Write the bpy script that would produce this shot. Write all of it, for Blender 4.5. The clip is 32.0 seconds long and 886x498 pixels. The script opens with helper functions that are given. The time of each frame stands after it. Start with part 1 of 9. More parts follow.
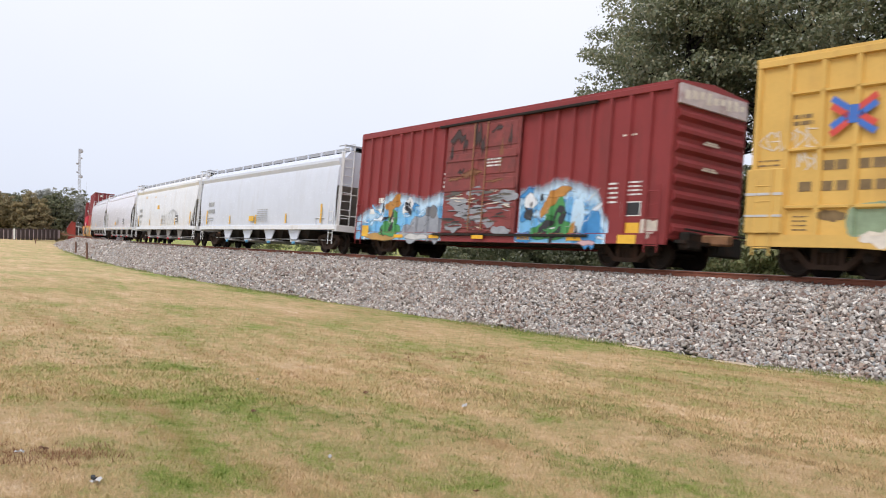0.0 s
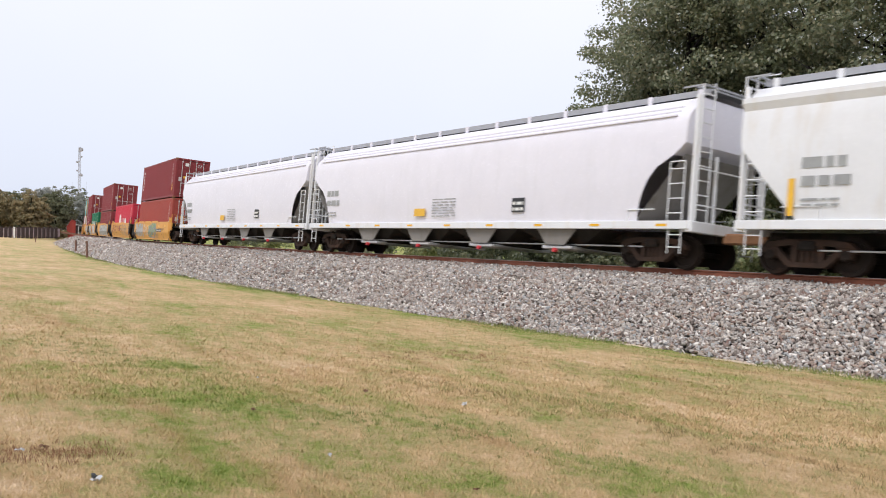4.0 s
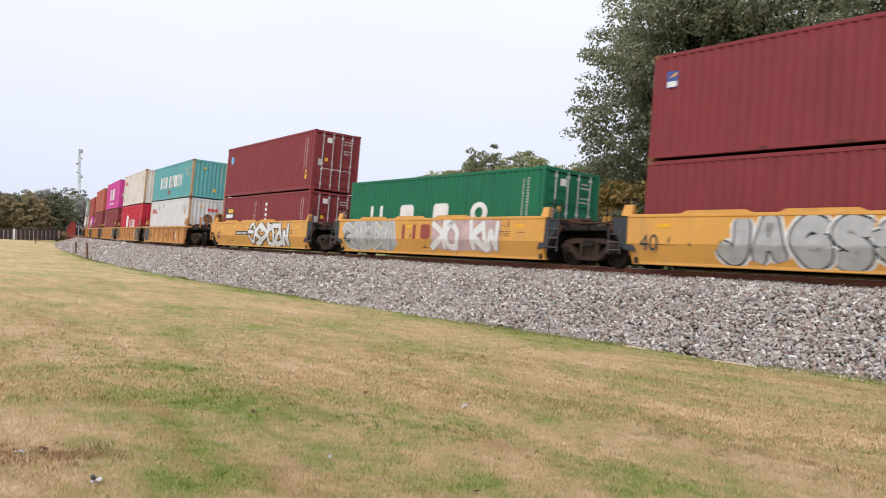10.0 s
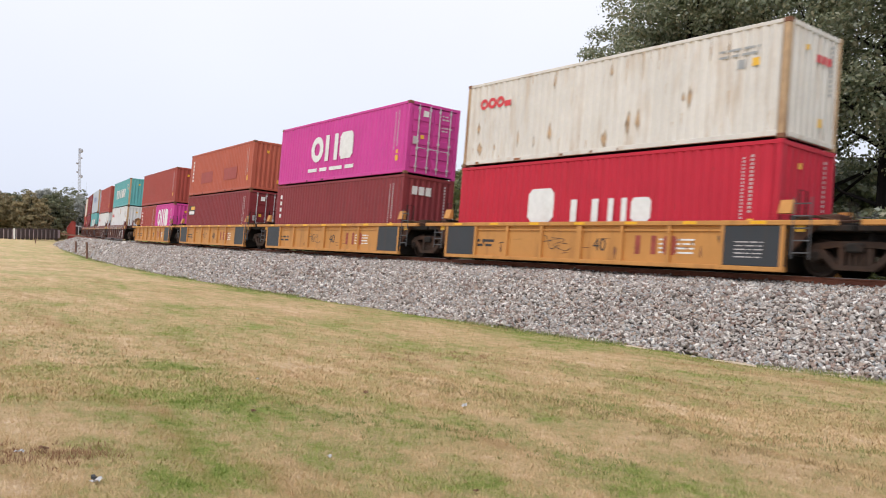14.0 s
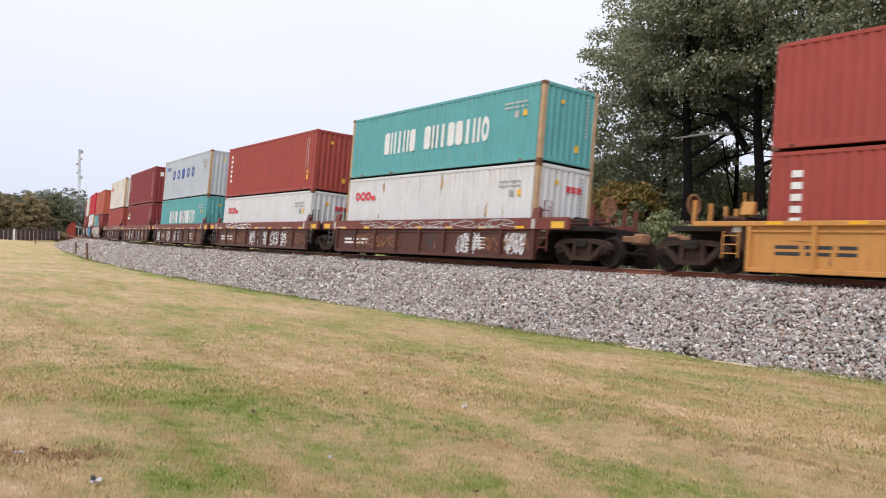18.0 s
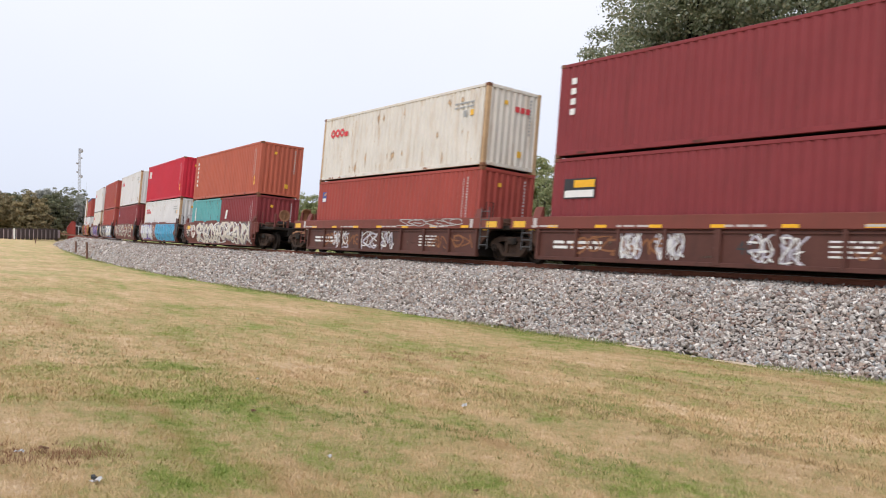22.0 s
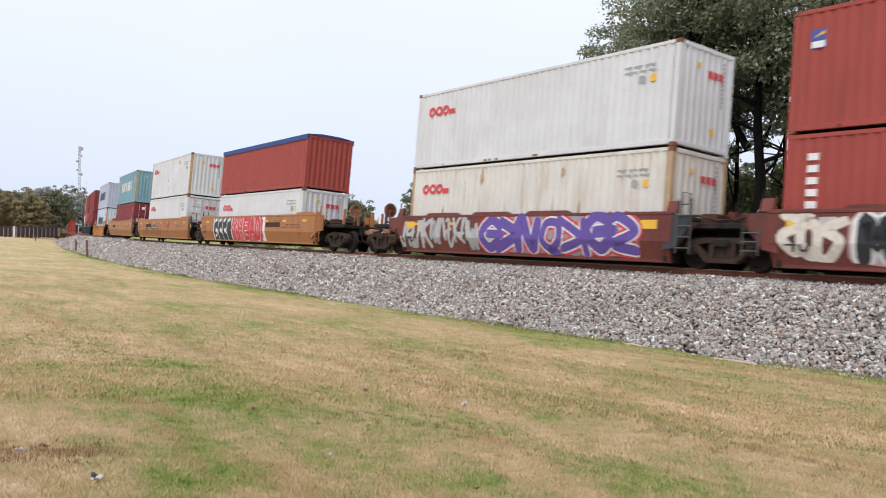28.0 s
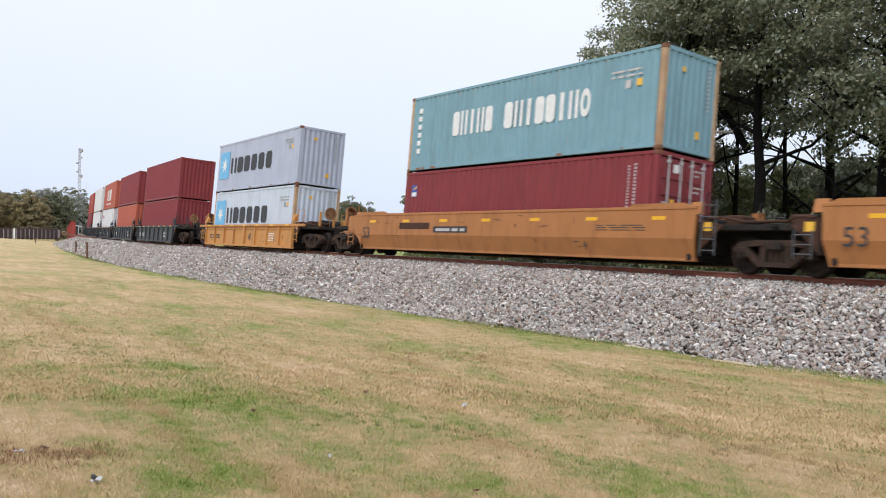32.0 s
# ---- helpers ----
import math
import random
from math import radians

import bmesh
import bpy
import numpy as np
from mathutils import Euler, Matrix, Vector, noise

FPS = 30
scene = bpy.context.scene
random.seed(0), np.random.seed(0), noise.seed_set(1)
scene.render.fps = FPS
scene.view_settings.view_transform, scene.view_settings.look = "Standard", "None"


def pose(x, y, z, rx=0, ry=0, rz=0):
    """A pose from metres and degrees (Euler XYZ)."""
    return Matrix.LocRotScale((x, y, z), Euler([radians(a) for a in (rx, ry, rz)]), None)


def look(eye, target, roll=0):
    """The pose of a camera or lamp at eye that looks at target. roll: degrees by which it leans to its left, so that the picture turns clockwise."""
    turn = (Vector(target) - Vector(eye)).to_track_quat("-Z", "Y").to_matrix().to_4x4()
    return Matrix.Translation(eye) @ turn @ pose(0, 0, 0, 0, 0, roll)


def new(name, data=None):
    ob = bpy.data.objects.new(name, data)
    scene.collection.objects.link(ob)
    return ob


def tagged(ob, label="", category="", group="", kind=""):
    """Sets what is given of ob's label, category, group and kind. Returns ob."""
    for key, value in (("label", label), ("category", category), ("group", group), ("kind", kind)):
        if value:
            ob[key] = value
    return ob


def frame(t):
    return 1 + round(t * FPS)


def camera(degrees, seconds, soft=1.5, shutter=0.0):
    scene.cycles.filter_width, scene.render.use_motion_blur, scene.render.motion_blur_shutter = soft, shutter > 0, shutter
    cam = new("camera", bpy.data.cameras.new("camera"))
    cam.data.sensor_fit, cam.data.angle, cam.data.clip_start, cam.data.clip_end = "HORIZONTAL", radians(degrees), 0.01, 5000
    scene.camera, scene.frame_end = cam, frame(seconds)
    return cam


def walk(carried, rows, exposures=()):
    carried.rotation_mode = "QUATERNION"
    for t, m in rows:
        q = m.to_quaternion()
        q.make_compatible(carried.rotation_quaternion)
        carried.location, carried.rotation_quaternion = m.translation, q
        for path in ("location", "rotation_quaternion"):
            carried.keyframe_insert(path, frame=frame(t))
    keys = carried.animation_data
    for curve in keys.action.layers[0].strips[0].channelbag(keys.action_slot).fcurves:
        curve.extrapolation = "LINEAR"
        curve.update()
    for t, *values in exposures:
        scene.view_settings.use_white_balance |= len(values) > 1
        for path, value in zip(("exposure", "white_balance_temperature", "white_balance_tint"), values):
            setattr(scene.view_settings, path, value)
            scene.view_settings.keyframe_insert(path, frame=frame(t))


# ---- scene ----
EXPO, SKYS, SUNS = 0.12, 1.0, 1.5
NBLADES, NSTONES = 260000, 66000
# The camera stands on a lawn beside a superelevated railway curve; a mixed freight train passes.
PITCH, LEAN, LENS = 0.9058, 0.7975, 56.27
EYE = 1.6
cam = camera(LENS, 32.0, soft=1.0, shutter=0.22)


def aim(lift):
    """The camera's pose: the mean tilt less the slight sway of the tripod, in hundredths of a degree."""
    return look((0, 0, EYE), (0, 100 * math.cos(radians(PITCH - lift / 100)), EYE - 100 * math.sin(radians(PITCH - lift / 100))), LEAN)


SWAY = [(0, 4), (1, 8), (1.5, 8), (2, 4), (3, -7), (5.5, -7), (6, -8), (7, 0), (8.5, 0), (9, 4), (10, 5), (13, 4), (14, 2), (14.5, 8),
        (16.5, 17), (17, 15), (17.5, 8), (19, 7), (20, 4), (21, 0), (22, 2), (23, -3), (24.5, -6), (25.5, -8), (28, -12), (29, -14),
        (29.5, -14), (30, -10), (31, -4), (32, 0)]
walk(cam, [(t, aim(v)) for t, v in SWAY], exposures=[(0.0, EXPO, 6500, 10), (21.0, EXPO, 6500, 10), (27.0, EXPO, 6300, 9), (32.0, EXPO, 6200, 8)])

# ---- light ----
world = bpy.data.worlds.new("overcast_sky")
scene.world = world
world.use_nodes = True
wn, wl = world.node_tree.nodes, world.node_tree.links
sky = wn.new("ShaderNodeTexSky")
sky.sky_type, sky.sun_disc = "NISHITA", False
sky.sun_elevation, sky.sun_rotation = radians(48), radians(150)
sky.air_density, sky.dust_density = 1.0, 4.0
bright = wn.new("ShaderNodeVectorMath")
bright.operation = "SCALE"
bright.inputs["Scale"].default_value = 0.10
wl.new(sky.outputs[0], bright.inputs[0])
# cloud deck: white high up, faintly blue towards the horizon, with soft uneven patches
co = wn.new("ShaderNodeTexCoord")
sep = wn.new("ShaderNodeSeparateXYZ")
wl.new(co.outputs["Generated"], sep.inputs[0])
ramp = wn.new("ShaderNodeValToRGB")
ramp.color_ramp.elements[0].position, ramp.color_ramp.elements[0].color = 0.0, (0.77, 0.83, 0.98, 1)
ramp.color_ramp.elements[1].position, ramp.color_ramp.elements[1].color = 0.32, (0.975, 0.98, 1.075, 1)
wl.new(sep.outputs["Z"], ramp.inputs[0])
cl = wn.new("ShaderNodeTexNoise")
cl.inputs["Scale"].default_value, cl.inputs["Detail"].default_value = 1.6, 4
wl.new(co.outputs["Generated"], cl.inputs["Vector"])
cm = wn.new("ShaderNodeMapRange")
cm.inputs["To Min"].default_value, cm.inputs["To Max"].default_value = 0.90, 1.10
wl.new(cl.outputs[0], cm.inputs[0])
deck = wn.new("ShaderNodeVectorMath")
deck.operation = "SCALE"
wl.new(ramp.outputs[0], deck.inputs[0])
wl.new(cm.outputs[0], deck.inputs["Scale"])
mixs = wn.new("ShaderNodeMix")
mixs.data_type = "RGBA"
mixs.inputs["Factor"].default_value = 0.88
wl.new(bright.outputs[0], mixs.inputs["A"])
wl.new(deck.outputs[0], mixs.inputs["B"])
wl.new(mixs.outputs["Result"], wn["Background"].inputs[0])
wn["Background"].inputs[1].default_value = SKYS
sun = new("sun", bpy.data.lights.new("sun", "SUN"))
sun.data.energy, sun.data.angle, sun.data.color = SUNS, radians(25), (1.0, 0.99, 0.97)
sun.matrix_world = look((0, 0, 50), (0 + 18, 30, 0))

# ---- track geometry ----
# Arc length s runs with the train; s = 0 lies abreast of the camera. The bend is tighter for s > BEND.
DIST, HEAD, K0, K1, BEND, CANT = 19.2874, -0.8910536, 0.002341956, 0.000986137, -80.0, 0.08381
RAIL_Z = EYE - 0.8778


def _arc(p, h, n, s, k):
    a, b, c, d = math.sin(k * s) / k, (1 - math.cos(k * s)) / k, math.cos(k * s), math.sin(k * s)
    return p + a * h + b * n, c * h + d * n, c * n - d * h


_h, _n = Vector((math.cos(HEAD), math.sin(HEAD))), Vector((-math.sin(HEAD), math.cos(HEAD)))
_bend = _arc(DIST * _n, _h, _n, BEND, K0)


def line(s):
    """Place, heading and far-side normal of the track's centre line, in plan."""
    return _arc(DIST * _n, _h, _n, s, K0) if s >= BEND else _arc(*_bend, s - BEND, K1)


def bed(s, lat, z=0.0):
    """A point beside the track: lat metres to the far side, z over the rail's plane, level."""
    p, h, n = line(s)
    q = p + lat * n
    return Vector((q.x, q.y, RAIL_Z + z))


def rolling(s, tilt=1.0):
    """The pose of a vehicle on the canted track at s: x forward, y to the far side, z up."""
    p, h, n = line(s)
    c, d = math.cos(CANT * tilt), math.sin(CANT * tilt)
    x, y, z = Vector((h.x, h.y, 0)), Vector((n.x * c, n.y * c, -d)), Vector((n.x * d, n.y * d, c))
    return Matrix(((x.x, y.x, z.x, p.x), (x.y, y.y, z.y, p.y), (x.z, y.z, z.z, RAIL_Z), (0, 0, 0, 1)))


# The train's reference point along the track, second by second (centre of the beige box pair).
TRAVEL = [(0, -223.92), (2, -194.57), (4, -165.05), (6, -135.45), (8, -105.71), (10, -75.85), (12, -45.97), (14, -16.22), (16, 13.65),
          (18, 43.71), (20, 73.89), (22, 103.93), (24, 133.9), (26, 163.94), (28, 194.03), (30, 224.22), (32, 254.54)]


def travel(t):
    """Smooth place of the reference point at t (Catmull-Rom through TRAVEL)."""
    i = min(max(int(t // 2), 0), len(TRAVEL) - 2)
    y = [s for _, s in TRAVEL]
    a = y[i - 1] if i else 2 * y[0] - y[1]
    b, c = y[i], y[i + 1]
    d = y[i + 2] if i + 2 < len(y) else 2 * y[-1] - y[-2]
    u = t / 2 - i
    return 0.5 * (2 * b + (c - a) * u + (2 * a - 5 * b + 4 * c - d) * u * u + (3 * b - a - 3 * c + d) * u ** 3)


# ---- mesh helpers ----
class Mesh:
    """Collects faces of one part, then links it as one object."""

    def __init__(self):
        self.v, self.f, self.smooth = [], [], False

    def quad(self, *p):
        i = len(self.v)
        self.v += [tuple(q) for q in p]
        self.f.append(tuple(range(i, i + len(p))))
        return self

    def box(self, x0, x1, y0, y1, z0, z1, ch=0.0):
        """A box, its edges chamfered by ch."""
        if ch <= 0:
            i = len(self.v)
            self.v += [(x, y, z) for z in (z0, z1) for y in (y0, y1) for x in (x0, x1)]
            self.f += [tuple(i + k for k in q) for q in ((0, 2, 3, 1), (4, 5, 7, 6), (0, 1, 5, 4), (2, 6, 7, 3), (0, 4, 6, 2), (1, 3, 7, 5))]
            return self
        bm = bmesh.new()
        bmesh.ops.create_cube(bm, size=1.0)
        for v in bm.verts:
            v.co = ((x0 + x1) / 2 + v.co.x * (x1 - x0), (y0 + y1) / 2 + v.co.y * (y1 - y0), (z0 + z1) / 2 + v.co.z * (z1 - z0))
        bmesh.ops.bevel(bm, geom=bm.edges[:], offset=ch, segments=1, affect="EDGES")
        return self.add(bm)

    def add(self, bm, m=None):
        i = len(self.v)
        for k, v in enumerate(bm.verts):
            v.index = k
            self.v.append(tuple(m @ v.co) if m else tuple(v.co))
        self.f += [tuple(i + v.index for v in f.verts) for f in bm.faces]
        bm.free()
        return self

    def prism(self, outline, axis, a, b):
        """An outline in the plane across an axis ('x': (y, z), 'y': (x, z), 'z': (x, y)), from a to b."""
        put = {"x": lambda p, t: (t, p[0], p[1]), "y": lambda p, t: (p[0], t, p[1]), "z": lambda p, t: (p[0], p[1], t)}[axis]
        n, i = len(outline), len(self.v)
        self.v += [put(p, a) for p in outline] + [put(p, b) for p in outline]
        self.f += [tuple(range(i + n - 1, i - 1, -1)), tuple(range(i + n, i + 2 * n))]
        self.f += [(i + k, i + (k + 1) % n, i + n + (k + 1) % n, i + n + k) for k in range(n)]
        return self

    def tube(self, pts, r, sides=6, r2=None):
        """A round bar along a polyline."""
        pts = [Vector(p) for p in pts]
        n, i = len(pts), len(self.v)
        for k, p in enumerate(pts):
            d = (pts[min(k + 1, n - 1)] - pts[max(k - 1, 0)]).normalized()
            a = d.orthogonal().normalized()
            b = d.cross(a)
            w = r if r2 is None else r + (r2 - r) * k / (n - 1)
            self.v += [tuple(p + w * (math.cos(q) * a + math.sin(q) * b)) for q in (2 * math.pi * j / sides for j in range(sides))]
        for k in range(n - 1):
            for j in range(sides):
                self.f.append((i + k * sides + j, i + k * sides + (j + 1) % sides, i + (k + 1) * sides + (j + 1) % sides, i + (k + 1) * sides + j))
        self.f += [tuple(range(i + sides - 1, i - 1, -1)), tuple(range(i + (n - 1) * sides, i + n * sides))]
        return self

    def disc(self, rings, sides=20, axis="y", at=(0, 0, 0)):
        """A turned body from (offset along the axis, radius) rings."""
        i = len(self.v)
        for o, r in rings:
            for j in range(sides):
                a = 2 * math.pi * j / sides
                c, s = r * math.cos(a), r * math.sin(a)
                q = {"y": (c, o, s), "x": (o, c, s), "z": (c, s, o)}[axis]
                self.v.append((q[0] + at[0], q[1] + at[1], q[2] + at[2]))
        for k in range(len(rings) - 1):
            for j in range(sides):
                self.f.append((i + k * sides + j, i + k * sides + (j + 1) % sides, i + (k + 1) * sides + (j + 1) % sides, i + (k + 1) * sides + j))
        self.f += [tuple(range(i, i + sides)), tuple(range(i + (len(rings) - 1) * sides, i + len(rings) * sides))]
        return self

    def grid(self, rows):
        """A sheet through rows of points."""
        i, w = len(self.v), len(rows[0])
        for r in rows:
            self.v += [tuple(p) for p in r]
        self.f += [(i + a * w + b, i + a * w + b + 1, i + (a + 1) * w + b + 1, i + (a + 1) * w + b) for a in range(len(rows) - 1) for b in range(w - 1)]
        return self

    def data(self, name, smooth=False):
        me = bpy.data.meshes.new(name)
        me.from_pydata(self.v, [], self.f)
        bm = bmesh.new()
        bm.from_mesh(me)
        bmesh.ops.recalc_face_normals(bm, faces=bm.faces)
        bm.to_mesh(me)
        bm.free()
        me.materials.append(None)
        if smooth:
            me.shade_smooth()
            me.set_sharp_from_angle(angle=radians(35))
        return me


def put(name, me, material, parent=None, label="", m=None):
    """One object on a mesh that others may share; its material is its own."""
    ob = new(name, me)
    ob.material_slots[0].link, ob.material_slots[0].material = "OBJECT", material
    if parent:
        ob.parent = parent
    if m:
        ob.matrix_basis = m
    return tagged(ob, label) if label else ob


def part(name, b, material, parent=None, label="", smooth=False):
    return put(name, b.data(name, smooth), material, parent, label)


CACHE = {}


def shared(key, build, smooth=False):
    """Mesh data built once a key."""
    if key not in CACHE:
        CACHE[key] = build().data(key.split(":")[0], smooth)
    return CACHE[key]


# ---- materials ----
def material(name, color, rough=0.6, metal=0.0, vary=0.12, scale=1.2, bump=0.0, bump_scale=30.0, dirt=None, dirt_amount=0.35, streak=False, spec=0.5, random_obj=0.0):
    """A painted or raw surface: two scales of variation, optional dirt or rust, fine relief."""
    mt = bpy.data.materials.new(name)
    mt.use_nodes = True
    nt = mt.node_tree
    N, L = nt.nodes, nt.links
    bs = N["Principled BSDF"]
    bs.inputs["Metallic"].default_value, bs.inputs["Specular IOR Level"].default_value = metal, spec
    tc = N.new("ShaderNodeTexCoord")
    mp = N.new("ShaderNodeMapping")
    L.new(tc.outputs["Object"], mp.inputs[0])
    info = N.new("ShaderNodeObjectInfo")
    off = N.new("ShaderNodeVectorMath")
    off.operation = "MULTIPLY_ADD"
    off.inputs[1].default_value, off.inputs[2].default_value = (1, 1, 1), (0, 0, 0)
    L.new(mp.outputs[0], off.inputs[0])
    rnd = N.new("ShaderNodeMath")
    rnd.operation = "MULTIPLY"
    rnd.inputs[1].default_value = 37.0
    L.new(info.outputs["Random"], rnd.inputs[0])
    L.new(rnd.outputs[0], off.inputs[2])
    def noise(sc, det, vec=off):
        n = N.new("ShaderNodeTexNoise")
        n.inputs["Scale"].default_value, n.inputs["Detail"].default_value, n.inputs["Roughness"].default_value = sc, det, 0.62
        L.new(vec.outputs[0], n.inputs["Vector"])
        return n
    big, fine = noise(scale, 5), noise(scale * 14, 4)
    add = N.new("ShaderNodeMath")
    add.operation = "MULTIPLY_ADD"
    add.inputs[1].default_value = 0.45
    L.new(fine.outputs[0], add.inputs[0])
    L.new(big.outputs[0], add.inputs[2])
    mr = N.new("ShaderNodeMapRange")
    mr.inputs["From Min"].default_value, mr.inputs["From Max"].default_value = 0.45, 1.0
    mr.inputs["To Min"].default_value, mr.inputs["To Max"].default_value = 1 - vary, 1 + vary
    L.new(add.outputs[0], mr.inputs[0])
    val = mr
    if random_obj:
        m2 = N.new("ShaderNodeMapRange")
        m2.inputs["To Min"].default_value, m2.inputs["To Max"].default_value = 1 - random_obj, 1 + random_obj
        L.new(info.outputs["Random"], m2.inputs[0])
        pr = N.new("ShaderNodeMath")
        pr.operation = "MULTIPLY"
        L.new(mr.outputs[0], pr.inputs[0])
        L.new(m2.outputs[0], pr.inputs[1])
        val = pr
    sc = N.new("ShaderNodeVectorMath")
    sc.operation = "SCALE"
    sc.inputs[0].default_value = color
    L.new(val.outputs[0], sc.inputs["Scale"])
    out = sc.outputs[0]
    if dirt:
        if streak:
            st = N.new("ShaderNodeMapping")
            st.inputs["Scale"].default_value = (1.0, 1.0, 0.16)
            L.new(off.outputs[0], st.inputs[0])
            dn = noise(2.6, 6, st)
        else:
            dn = noise(2.2, 7)
        dr = N.new("ShaderNodeMapRange")
        dr.inputs["From Min"].default_value, dr.inputs["From Max"].default_value = 0.52, 0.74
        dr.inputs["To Min"].default_value, dr.inputs["To Max"].default_value = 0.0, dirt_amount
        L.new(dn.outputs[0], dr.inputs[0])
        mx = N.new("ShaderNodeMix")
        mx.data_type = "RGBA"
        mx.inputs["B"].default_value = (*dirt, 1)
        L.new(dr.outputs[0], mx.inputs["Factor"])
        L.new(out, mx.inputs["A"])
        out = mx.outputs["Result"]
    L.new(out, bs.inputs["Base Color"])
    rr = N.new("ShaderNodeMapRange")
    rr.inputs["To Min"].default_value, rr.inputs["To Max"].default_value = max(rough - 0.12, 0.05), min(rough + 0.12, 1)
    L.new(fine.outputs[0], rr.inputs[0])
    L.new(rr.outputs[0], bs.inputs["Roughness"])
    if bump:
        bn = noise(bump_scale, 4)
        bu = N.new("ShaderNodeBump")
        bu.inputs["Strength"].default_value, bu.inputs["Distance"].default_value = bump, 0.02
        L.new(bn.outputs[0], bu.inputs["Height"])
        L.new(bu.outputs[0], bs.inputs["Normal"])
    return mt


RUST, GRIME = (0.16, 0.07, 0.035), (0.07, 0.06, 0.05)


def paint(name, color, dirt=RUST, amount=0.35, rough=0.55, vary=0.10):
    return material(name, color, rough, 0, vary, 0.8, 0.12, 60, dirt, amount, streak=True, spec=0.25)


